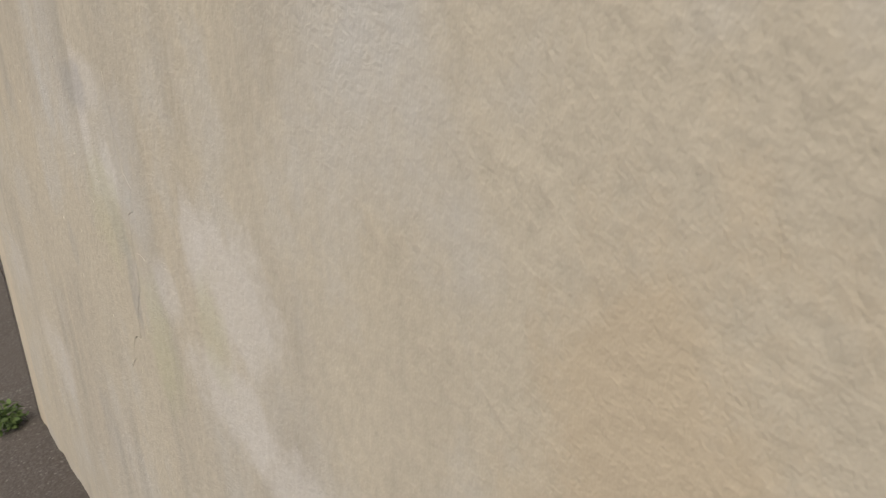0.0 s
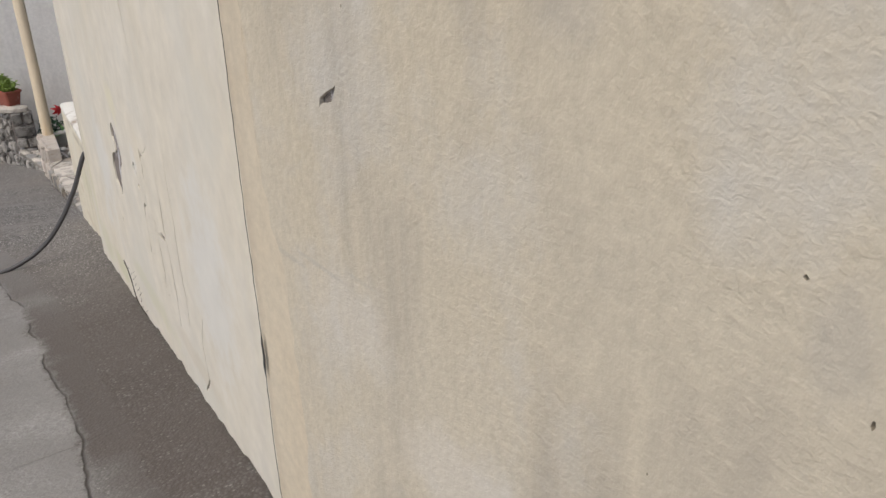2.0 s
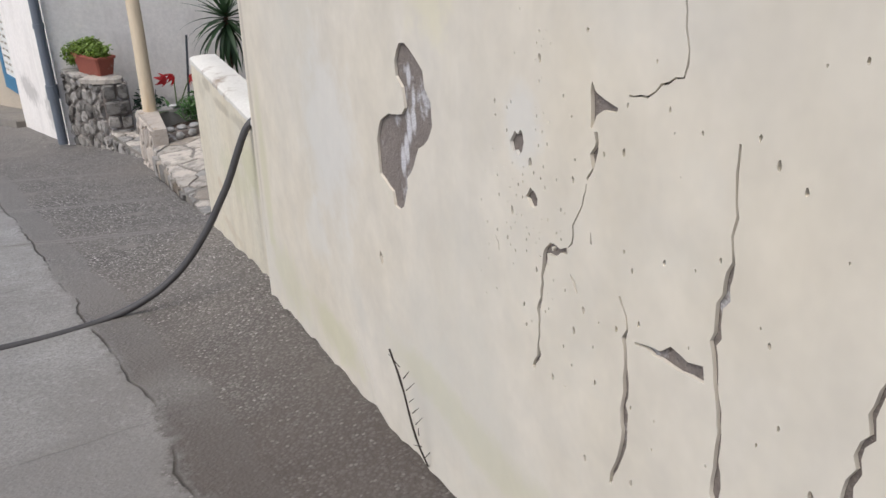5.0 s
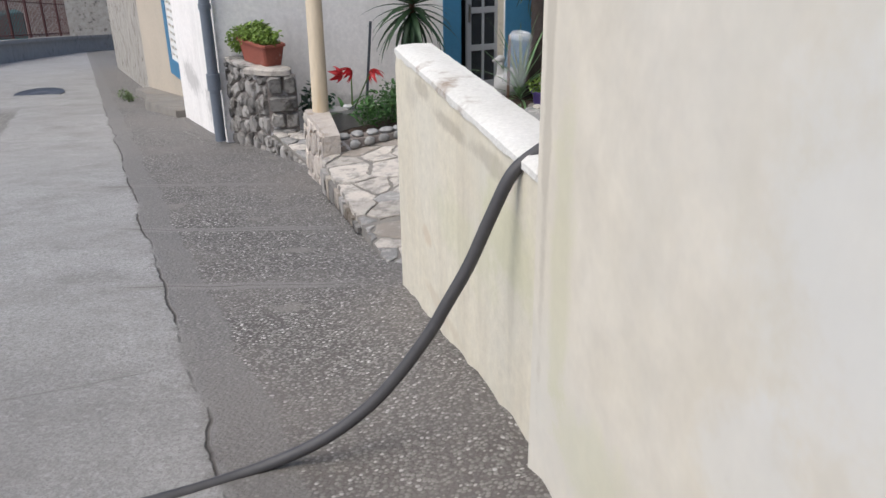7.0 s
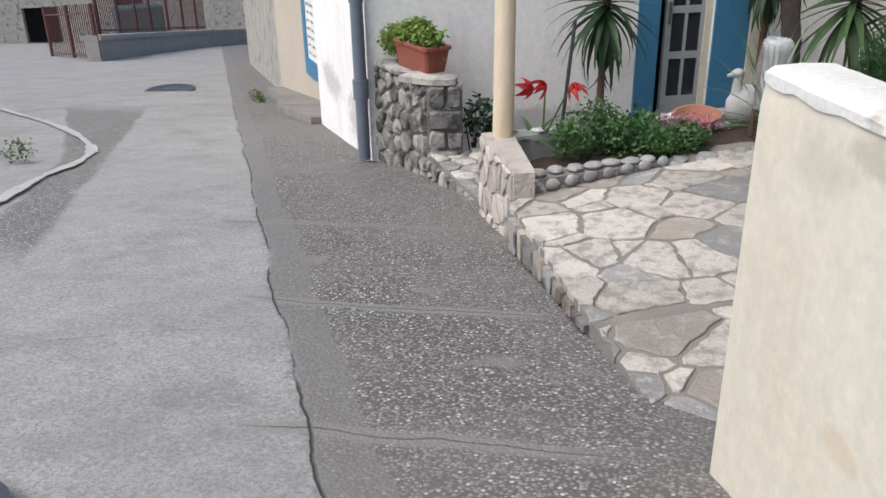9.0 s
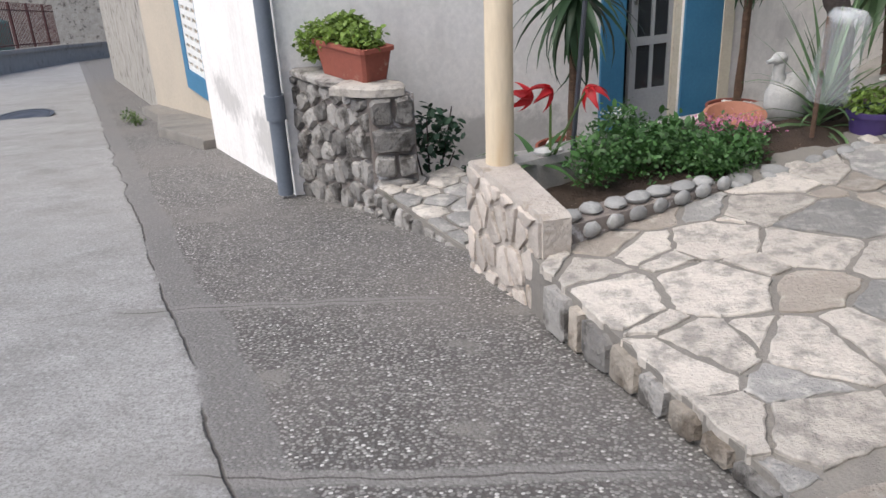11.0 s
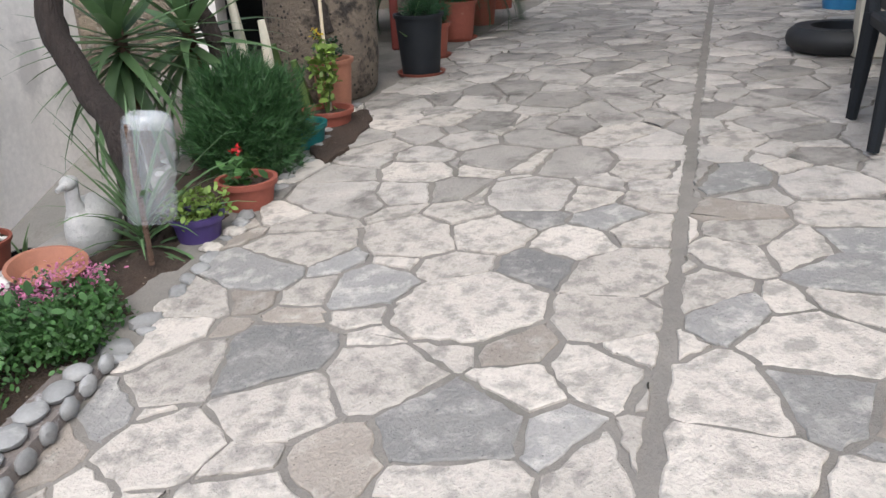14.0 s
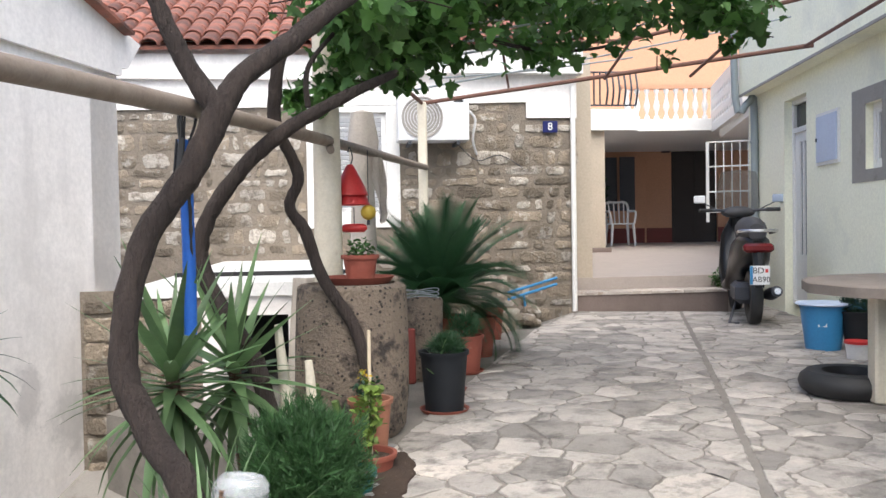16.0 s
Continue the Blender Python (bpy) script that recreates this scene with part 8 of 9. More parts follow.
def build_court_plants():
    # the old stone trough
    tr = thing("stone_trough", (-2.30, 10.78, court_z(-2.30, 10.78)), "tall weathered round stone oil trough used as a plant stand", "trough")
    tr["label"] = "tall weathered stone trough carrying a potted plant"
    part("body", Shape().lathe([(0, 0), (0.24, 0.0), (0.272, 0.04), (0.285, 0.2), (0.282, 0.45), (0.276, 0.68), (0.272, 0.745), (0.255, 0.762), (0.22, 0.765), (0.21, 0.74), (0.20, 0.6), (0, 0.6)], seg=40, wob=0.022, seed=4), M["trough"], tr)
    z0 = court_z(-2.30, 10.78)
    dish = thing("terracotta_dish", (-2.27, 10.78, z0 + 0.762), "wide terracotta dish resting on the stone trough", "dish")
    part("dish", Shape().lathe([(0, 0.0), (0.17, 0.0), (0.20, 0.035), (0.19, 0.035), (0.165, 0.012), (0, 0.012)], seg=32), M["terracotta"], dish)
    p = pot((-2.22, 10.80, z0 + 0.776), 0.07, 0.092, 0.13, "terracotta", "small terracotta pot of grey-green sprigs on the dish")
    leafy(p, (0, 0, 0.16), (0.09, 0.08, 0.06), 150, 0.03, "herb_leaf", 170)
    # second trough behind
    p2 = (-1.146, 11.433, -0.598)
    gz = court_z(p2[0], p2[1])
    t2 = thing("small_stone_trough", (p2[0], p2[1], gz), "smaller round stone trough with wire hoops on its rim", "trough")
    part("body", Shape().lathe([(0, 0), (0.10, 0.0), (0.125, 0.04), (0.13, 0.52), (0.12, 0.54), (0.095, 0.54), (0.09, 0.45), (0, 0.45)], seg=28, wob=0.03, seed=8), M["trough"], t2)
    for k in range(3):
        pts = [(0.11 * math.cos(a), 0.11 * math.sin(a), 0.55 + 0.02 * k + 0.01 * math.sin(2 * a + k)) for a in [i * 6.2832 / 16 for i in range(17)]]
        part("wire_hoop", Shape().tube(pts, 0.0035, 5), M["galvanised"], t2)
    rp = (-1.547, 11.129, -0.681)
    fold = thing("folded_red_chair", (rp[0], rp[1], court_z(rp[0], rp[1])), "folded red plastic stool leaning between the troughs", "stool")
    part("panel", Shape().box((0, 0, 0.24), (0.025, 0.05, 0.34), 0.9, 0.01), M["dark_red"], fold)
    # pots along the yard's edge
    a = (-1.708, 10.704, -1.034)
    p = pot((a[0], a[1], a[2]), 0.105, 0.135, 0.34, "plastic_dark", "black plastic pot of small fern on a red saucer", saucer=True)
    needles(p, (0.02, 0, 0.36), (0.10, 0.09, 0.07), 420, 0.06, "cycad_leaf", 21)
    crown(p, (-0.06, -0.03, 0.32), 5, 0.16, 0.014, "yucca_leaf", 22, low=0.7, high=1.2, droops=(0.3,))
    for i, ((x, y), r, h, s) in enumerate((((815, 690), 0.10, 0.21, 1), ((842, 655), 0.12, 0.26, 1), ((862, 628), 0.13, 0.30, 0), ((878, 602), 0.12, 0.28, 0))):
        a = [(-1.301, 10.974, -1.021), (-0.784, 11.304, -1.009), (-0.212, 11.686, -0.997), (0.518, 12.201, -0.986)][i]
        p = pot((a[0] - 0.03, a[1] + 0.05, a[2]), r * 0.75, r, h, "terracotta", "terracotta pot in the row beside the stone troughs", saucer=bool(s))
        tagged(p, group="pots in a row along the paving")
        if i < 2:
            needles(p, (0, 0, h + 0.06), (0.12, 0.11, 0.10), 380, 0.07, "cycad_leaf", 23 + i)
        else:
            leafy(p, (0, 0, h + 0.03), (0.09, 0.09, 0.06), 90, 0.05, "rose_leaf", 25 + i)
    # the cycad
    a = (-0.502, 11.666, -1.002)
    base = Vector((a[0] + 0.02, a[1] + 0.26, a[2]))
    cy = pot(tuple(base), 0.15, 0.20, 0.32, "terracotta", "large cycad with arching dark green fronds in a terracotta pot")
    part("trunk", Shape().lathe([(0, 0.28), (0.09, 0.28), (0.10, 0.36), (0.07, 0.42), (0, 0.43)], seg=14, wob=0.08), M["palm_bark"], cy)
    kinds = []
    for droop in (0.7, 1.3, 1.9):
        v, f = [], []
        n, L = 60, 0.84
        x = z = 0.0
        ang = 0.0
        for i in range(n):
            t = i / n
            ln = 0.15 * math.sin(math.pi * min(1.0, 0.12 + t * 0.85)) ** 0.7
            for sd in (-1, 1):
                b = len(v)
                v += [(x, 0, z), (x + 0.009, sd * 0.002, z), (x + 0.05 * (0.5 + t), sd * ln, z + 0.022 - 0.02 * t), (x + 0.014, 0, z)]
                f += [(b, b + 2, b + 1), (b + 1, b + 2, b + 3)]
            b = len(v)
            nx, nz = x + L / n * math.cos(ang), z + L / n * math.sin(ang)
            v += [(x, -0.003, z), (x, 0.003, z), (nx, 0.003, nz), (nx, -0.003, nz)]
            f.append((b, b + 1, b + 2, b + 3))
            x, z = nx, nz
            ang -= droop / n * (0.4 + 1.2 * t)
        kinds.append(mesh_of("frond", Shape().add(v, f), M["cycad_leaf"], 180, fix=False))
    rnd = random.Random(41)
    for k in range(84):
        t = (k + 0.5) / 84
        ob = new("frond", kinds[min(2, int(t * 3))])
        ob.parent = cy
        ob.matrix_local = aim(k * 2.39996, 1.4 - 1.5 * t + rnd.uniform(-0.12, 0.12), (0, 0, 0.42), rnd.uniform(-0.3, 0.3), rnd.uniform(0.85, 1.1))
    # prickly cactus stakes by the bush
    cac = thing("cactus_stakes", (-2.83, 10.42, -1.2), "old cactus stems and wooden stakes behind the round bush", "cactus")
    for k, (x, y, h) in enumerate(((0, 0, 0.62), (0.07, 0.05, 0.5), (-0.10, 0.08, 0.78), (0.14, 0.0, 0.42))):
        part("stem", Shape().tube([(x, y, 0), (x + 0.01 * k, y, h * 0.5), (x - 0.02, y, h)], [0.03, 0.028, 0.016], 8, 0.12, k, steps=3), M["grass_leaf"] if k % 2 else M["cream_paint"], cac)
    a = (-2.551, 10.586, -0.800)
    p = pot((-2.50, 10.42, -1.12), 0.07, 0.10, 0.32, "terracotta_pale", "tall terracotta pot of small leaves by the trough")
    leafy(p, (-0.01, 0, 0.36), (0.10, 0.08, 0.07), 130, 0.03, "rose_leaf", 180)
    # blue metal frame against the wall
    a, b = Vector((1.106, 12.553, -0.701)), Vector((1.829, 12.522, -0.599))
    fr = thing("blue_folding_frame", tuple(a), "blue painted metal frame leaning by the stone wall", "frame")
    for off in (Vector((0, 0, 0)), Vector((0.03, 0.02, 0.06))):
        part("tube", Shape().tube([off, b - a + off], 0.014, 8), M["plastic_blue"], fr)
    part("leg", Shape().tube([(b - a) * 0.3, (b - a) * 0.3 + Vector((0.05, 0.0, -0.22))], 0.012, 8), M["plastic_blue"], fr)
    st = thing("loose_stones", tuple((1.197, 12.458, -0.864)), "heap of loose stones at the foot of the stone house", "stones")
    rnd = random.Random(14)
    for k in range(14):
        part("stone", Shape().ball((rnd.uniform(-0.35, 0.2), rnd.uniform(-0.15, 0.35), rnd.uniform(-0.12, 0.02)), (rnd.uniform(0.07, 0.14), rnd.uniform(0.06, 0.1), rnd.uniform(0.05, 0.09)), 9, 6, 0.14, k, rnd.uniform(0, 3)), M["block"], st)


build_court_plants()


# ---- poles, pergola and vine ----
def build_pergola():
    pl = thing("wooden_pole", (-5.0, 8.92, -1.107), "peeled yellowish wooden pole standing on the planter's corner", "pole")
    part("pole", Shape().tube([(0, 0, 0), (0.004, 0.0, 0.7), (-0.004, 0.0, 1.5), (0.0, 0.0, 2.3)], [0.051, 0.047, 0.050, 0.046], 16, 0.02, 1, steps=6), M["pole"], pl)
    bp = thing("cream_post", (-2.06, 11.26, court_z(-2.06, 11.26)), "thick cream painted pergola post", "post")
    part("post", Shape().lathe([(0, 0), (0.075, 0), (0.082, 0.5), (0.078, 1.2), (0.07, 2.45), (0, 2.45)], seg=20, wob=0.01), M["cream_paint"], bp)
    p2 = (0.62, 13.18, -1.0)
    wp = thing("cream_post", p2, "slim cream painted pergola post in front of the stone house", "post")
    part("post", Shape().box((0, 0, 1.09), (0.085, 0.085, 2.18), 0.7, 0.01), M["cream_paint"], wp)
    run = thing("long_pipe_rail", (-2.0, 11.3, 0.47), "long rusty grey pipe running from post to post under the vine", "pipe")
    o = Vector((-2.0, 11.3, 0.47))
    part("pipe", Shape().tube([Vector(p) - o for p in ((-5.05, 9.02, 0.33), (-3.5, 10.16, 0.42), (-2.14, 11.17, 0.48), (0.62, 13.14, 0.56))], [0.034, 0.033, 0.032, 0.028], 12, steps=4), M["pipe"], run)
    part("stub", Shape().tube([(-0.16, -0.20, -0.05), (0.02, 0.05, 0.02)], 0.022, 10), M["pipe"], run)
    beams = thing("rusty_pergola_frame", (0.6, 13.2, 1.17), "rusty brown pipes carrying the vine across the yard", "pergola")
    o = Vector((0.6, 13.2, 1.17))
    A = Vector((0.62, 13.18, 1.17))
    G1 = Vector((2.140, 10.105, 1.446))
    lines = [((A, G1), 0.020), ((A, Vector((-2.475, 10.796, 1.063))), 0.018), ((Vector((1.941, 11.106, 1.302)), Vector((0.138, 9.518, 1.408))), 0.014), ((Vector((2.092, 10.155, 1.438)), Vector((0.767, 9.152, 1.396))), 0.014),
             ((Vector((-0.538, 11.810, 1.316)), Vector((0.679, 10.976, 1.412)), Vector((1.093, 9.679, 1.584))), 0.016), ((Vector((-0.464, 11.301, 1.344)), Vector((0.272, 11.833, 1.114))), 0.010), ((Vector((0.197, 10.612, 1.329)), Vector((1.154, 11.492, 1.238))), 0.012)]
    for pts, r in lines:
        part("pipe", Shape().tube([p - o for p in pts], r, 8), M["rust"], beams)
    wires = thing("pergola_wires", (-0.5, 10.5, 1.2), "pale galvanised wires strung over the yard for the vine", "wires")
    o = Vector((-0.5, 10.5, 1.2))
    for a, b in (((-1.668, 11.399, 0.965), (1.250, 10.238, 1.648)), ((-1.643, 11.373, 1.040), (0.795, 10.423, 1.637)), ((-0.842, 11.983, 0.972), (1.961, 10.219, 1.669)), ((-1.884, 11.047, 1.085), (-0.218, 10.467, 1.462)), ((-0.385, 12.084, 1.141), (1.147, 11.210, 1.378)), ((-1.660, 11.102, 1.063), (0.259, 10.403, 1.555)), ((-1.012, 11.005, 1.282), (0.036, 10.491, 1.589))):
        part("wire", Shape().tube([Vector(a) - o, (Vector(a) + Vector(b)) / 2 - o - Vector((0, 0, 0.02)), Vector(b) - o], 0.007, 6, steps=3), M["galvanised"], wires)


def grape_leaf(s):
    v = [(0, 0, 0)]
    for a, r in ((-150, 0.55), (-125, 0.35), (-95, 0.85), (-72, 0.60), (-60, 0.72), (-45, 0.55), (-20, 0.88), (0, 1.0), (20, 0.88), (45, 0.55), (60, 0.72), (72, 0.60), (95, 0.85), (125, 0.35), (150, 0.55)):
        t = radians(a)
        v.append((r * s * math.cos(t) * 0.62 + 0.15 * s, r * s * math.sin(t) * 0.62, -0.10 * s * r * r + 0.05 * s * abs(math.sin(t * 2))))
    return v, [(0, i, i + 1) for i in range(1, 15)]


def build_vine():
    vine = thing("grape_vine", (-3.82, 9.63, -1.18), "old grape vine with twisted dark trunks and green leaves", "vine")
    o = Vector((-3.82, 9.63, -1.18))
    def limb(pts, radii, seed, name="branch"):
        part(name, Shape().tube([Vector(p) - o for p in pts], radii, 12, 0.10, seed, steps=7), M["bark"], vine, angle=80)
    limb([(-3.82, 9.63, -1.22), (-3.794, 9.787, -0.816), (-3.814, 9.953, -0.658), (-3.842, 10.083, -0.426), (-3.757, 10.110, -0.065), (-3.611, 10.029, 0.197), (-3.517, 10.005, 0.401)], [0.052, 0.050, 0.047, 0.046, 0.043, 0.044, 0.050], 1, "trunk")
    limb([(-3.518, 10.005, 0.391), (-3.592, 10.082, 0.556), (-3.665, 10.130, 0.753), (-3.696, 10.161, 0.905)], [0.040, 0.034, 0.030, 0.028], 2)
    limb([(-3.518, 10.005, 0.391), (-3.432, 9.987, 0.524), (-3.248, 9.940, 0.670), (-3.038, 9.938, 0.837), (-2.615, 10.075, 1.093)], [0.044, 0.040, 0.036, 0.034, 0.03], 3)
    limb([(-3.064, 10.399, -0.803), (-3.078, 10.485, -0.562), (-3.133, 10.615, -0.374), (-3.173, 10.729, -0.158), (-3.158, 10.714, 0.024), (-3.046, 10.640, 0.230), (-2.884, 10.529, 0.415), (-2.574, 10.466, 0.598), (-2.141, 10.592, 0.770)], [0.038, 0.038, 0.036, 0.034, 0.034, 0.034, 0.033, 0.028, 0.02], 4, "trunk")
    limb([(-2.470, 10.473, -0.691), (-2.482, 10.543, -0.481), (-2.586, 10.652, -0.236), (-2.663, 10.674, -0.020), (-2.731, 10.701, 0.100), (-2.700, 10.669, 0.243), (-2.795, 10.696, 0.462), (-2.829, 10.659, 0.596), (-2.831, 10.589, 0.775), (-2.724, 10.478, 0.936)], [0.030, 0.030, 0.028, 0.030, 0.026, 0.026, 0.030, 0.032, 0.026, 0.02], 5, "trunk")
    limb([(-2.695, 10.592, 0.550), (-2.662, 10.629, 0.739), (-2.483, 10.659, 0.928)], [0.014, 0.012, 0.010], 6)
    limb([(-1.140, 10.850, 1.131), (-0.580, 10.844, 1.139), (-0.153, 10.688, 1.193), (0.211, 10.598, 1.328)], [0.012, 0.012, 0.01, 0.008], 7)
    # leaves over the wires; the last three clumps are unseen, added to shade the paving
    rnd = random.Random(99)
    v, f = [], []
    clumps = [((-1.932, 10.807, 1.158), 0.42, 0.22, 230), ((-2.191, 10.789, 0.994), 0.24, 0.20, 110), ((-1.593, 10.888, 1.070), 0.26, 0.18, 120), ((-1.867, 10.884, 0.874), 0.20, 0.12, 50), ((-1.244, 10.669, 1.316), 0.40, 0.12, 110), ((-0.580, 10.844, 1.157), 0.24, 0.10, 60), ((-0.615, 10.592, 1.344), 0.35, 0.12, 90), ((-0.219, 10.468, 1.315), 0.22, 0.14, 50), ((-0.208, 9.879, 1.314), 0.35, 0.14, 110), ((-0.258, 9.643, 1.194), 0.14, 0.12, 30), ((-2.489, 10.522, 1.035), 0.22, 0.12, 60), ((-2.297, 11.188, 0.697), 0.10, 0.12, 20), ((-2.232, 10.976, 0.753), 0.12, 0.10, 24), ((-0.287, 10.105, 1.029), 0.05, 0.06, 4), ((-0.114, 9.781, 1.089), 0.05, 0.04, 3), ((-1.718, 10.585, 1.395), 0.9, 0.15, 260), ((-0.326, 10.002, 1.556), 0.8, 0.15, 200), ((-1.2, 9.9, 1.62), 1.1, 0.12, 260), ((-2.5, 9.6, 1.45), 0.9, 0.12, 200), ((-1.6, 10.9, 1.62), 0.9, 0.10, 180)]
    clumps = [(c, r, h, n) for c, r, h, n in clumps]
    for c, r, h, n in clumps:
        for _ in range(int(n * 2.0)):
            p = Vector(c) + Vector((rnd.gauss(0, 0.5) * r, rnd.gauss(0, 0.5) * r, rnd.gauss(0, 0.5) * h)) - o
            lv, lf = grape_leaf(rnd.uniform(0.06, 0.135))
            m = Matrix.Translation(p) @ Euler((rnd.uniform(-0.9, 0.9), rnd.uniform(0.0, 1.3), rnd.uniform(0, 6.28))).to_matrix().to_4x4()
            b = len(v)
            v += [m @ Vector(q) for q in lv]
            f += [tuple(i + b for i in t) for t in lf]
    part("leaves", Shape().add(v, f), M["vine_leaf"], vine, "broad lobed green vine leaves", angle=180, fix=False, kind="stuff")
    tw = Shape()
    for c, r, h, n in clumps:
        for _ in range(max(1, n // 25)):
            a = Vector(c) + Vector((rnd.uniform(-r, r), rnd.uniform(-r, r), 0)) - o
            b = a + Vector((rnd.uniform(-0.3, 0.3), rnd.uniform(-0.3, 0.3), rnd.uniform(-0.08, 0.08)))
            tw.tube([a, (a + b) / 2 + Vector((0, 0, 0.03)), b], 0.004, 5)
    part("shoot", tw, M["bark"], vine, kind="stuff")


build_pergola()
build_vine()


# ---- things that hang from the pipe ----
def build_hanging():
    a, b = Vector((-3.561, 10.165, 0.312)), Vector((-3.520, 10.224, -0.382))
    roll = thing("blue_net_roll", tuple(b), "long roll of bright blue netting hung by black ropes", "roll")
    part("roll", Shape().tube([a - b, (a - b) * 0.5 + Vector((0.003, 0, 0)), Vector((0, 0, 0))], 0.023, 14, 0.04, 1, steps=4), M["mesh_blue"], roll)
    for k in range(6):
        x = Vector((0.02 * math.sin(k * 2), 0.02 * math.cos(k * 2), 0))
        top = Vector((-3.553, 10.157, 0.454)) - b
        part("rope", Shape().tube([a - b + x, (a - b).lerp(top, 0.5) + x * 1.8, top + x * 0.7], 0.0045, 6, 0.1, k, steps=4), M["rubber"], roll)
        part("rope", Shape().tube([a - b + x * 1.3 - Vector((0.012, 0.012, 0)), a - b + x * 1.6 + Vector((-0.02, -0.01, -0.10 - 0.012 * k))], 0.008, 6, 0.3, k), M["rubber"], roll)
    part("rope", Shape().tube([a - b + Vector((0.0, -0.022, -0.1)), (a - b) * 0.5 + Vector((0.0, -0.024, 0)), Vector((0, -0.02, 0.2))], 0.006, 6, 0.35, 9, steps=8), M["rubber"], roll)

    c = Vector((-1.887, 11.266, 0.204))
    # two nested red funnels, no lamp inside
    cone = thing("red_lamp_shade", tuple(c), "red plastic funnel hung on a hook from the pipe", "funnel")
    part("funnel", Shape().lathe([(0.014, 0.16), (0.026, 0.145), (0.085, 0.03), (0.105, -0.02), (0.102, -0.022), (0.08, 0.025), (0.02, 0.13)], seg=24), M["plastic_red"], cone)
    part("lower_funnel", Shape().lathe([(0.02, 0.06), (0.085, -0.02), (0.108, -0.075), (0.104, -0.077), (0.08, -0.025), (0.018, 0.05)], (0.012, 0.006, 0), seg=24), M["plastic_red"], cone)
    part("hook", Shape().tube([(0, 0, 0.15), (0.02, 0, 0.2), (0.0, 0, 0.26), (-0.015, 0, 0.23)], 0.004, 6, steps=4), M["iron"], cone)
    d = Vector((-1.816, 11.192, 0.084))
    fy = thing("yellow_float", tuple(d), "yellow round fishing float hung on a cord", "float")
    part("float", Shape().ball((0, 0, 0), 0.045, 18, 12), M["plastic_yellow"], fy)
    part("cord", Shape().tube([(0, 0, 0.045), (0, 0, 0.36)], 0.003, 5), M["iron"], fy)
    part("ring", Shape().tube([(0, 0, -0.045), (0, 0, -0.075)], 0.009, 6), M["iron"], fy)
    e = Vector((-1.874, 11.253, -0.007))
    fr = thing("red_float", tuple(e), "small red oblong fishing float under the funnel", "float")
    part("float", Shape().tube([(-0.055, 0.05, -0.004), (-0.04, 0.036, 0), (0.04, -0.036, 0), (0.055, -0.05, 0.004)], [0.012, 0.026, 0.026, 0.012], 12), M["plastic_red"], fr)
    part("cord", Shape().tube([(0, 0, 0.02), (0, 0, 0.12)], 0.003, 5), M["iron"], fr)

    # a closed parasol wrapped in cloth behind the post
    p = Vector((-1.146, 12.011, 0.806))
    q = Vector((p.x, p.y, court_z(p.x, p.y)))
    um = thing("folded_parasol", tuple(q), "closed dirty white garden parasol behind the pergola post", "parasol")
    H = p.z - q.z
    part("pole", Shape().tube([(0, 0, 0), (0, 0, H)], 0.02, 10), M["cream_paint"], um)
    part("canopy", Shape().lathe([(0.01, H + 0.02), (0.07, H), (0.10, H - 0.2), (0.075, H - 0.55), (0.10, H - 0.9), (0.085, H - 1.25), (0.02, H - 1.3)], seg=26, wob=0.11, seed=5), M["cloth"], um)
    cl = thing("white_rag", tuple((-1.341, 11.636, 0.378)), "dirty white rag draped over the pipe", "rag")
    sh = Shape()
    v = []
    for i in range(9):
        for j in range(7):
            t, u = i / 8, j / 6
            v.append((0.10 * (u - 0.5) * (1 - 0.3 * t) + 0.04 * t, 0.02 * math.sin(u * 9 + t * 4), 0.08 - 0.42 * t * (0.75 + 0.3 * math.sin(u * 3))))
    for p3 in list(v):
        v.append((p3[0], p3[1] + 0.006, p3[2]))
    f = [(i * 7 + j, i * 7 + j + 1, (i + 1) * 7 + j + 1, (i + 1) * 7 + j) for i in range(8) for j in range(6)]
    f += [(63 + i * 7 + j, 63 + (i + 1) * 7 + j, 63 + (i + 1) * 7 + j + 1, 63 + i * 7 + j + 1) for i in range(8) for j in range(6)]
    part("cloth", sh.add(v, f), M["cloth"], cl, angle=180)
    cv = thing("white_dust_sheet", tuple((-2.095, 11.411, -0.711)), "pale cloth sheet hanging behind the stone trough", "cloth")
    sh = Shape()
    v = []
    for i in range(11):
        for j in range(9):
            t, u = i / 10, j / 8
            v.append((0.32 * (u - 0.5) * (0.55 + 0.5 * t), 0.03 * math.sin(u * 11 + 2 * t), 0.42 - 0.95 * t))
    for p3 in list(v):
        v.append((p3[0] + 0.004, p3[1] + 0.008, p3[2]))
    f = [(i * 9 + j, i * 9 + j + 1, (i + 1) * 9 + j + 1, (i + 1) * 9 + j) for i in range(10) for j in range(8)]
    f += [(99 + i * 9 + j, 99 + (i + 1) * 9 + j, 99 + (i + 1) * 9 + j + 1, 99 + i * 9 + j + 1) for i in range(10) for j in range(8)]
    ob = part("sheet", sh.add(v, f), M["cloth"], cv, angle=180)
    cv.rotation_euler = (0, 0, radians(-45))


build_hanging()


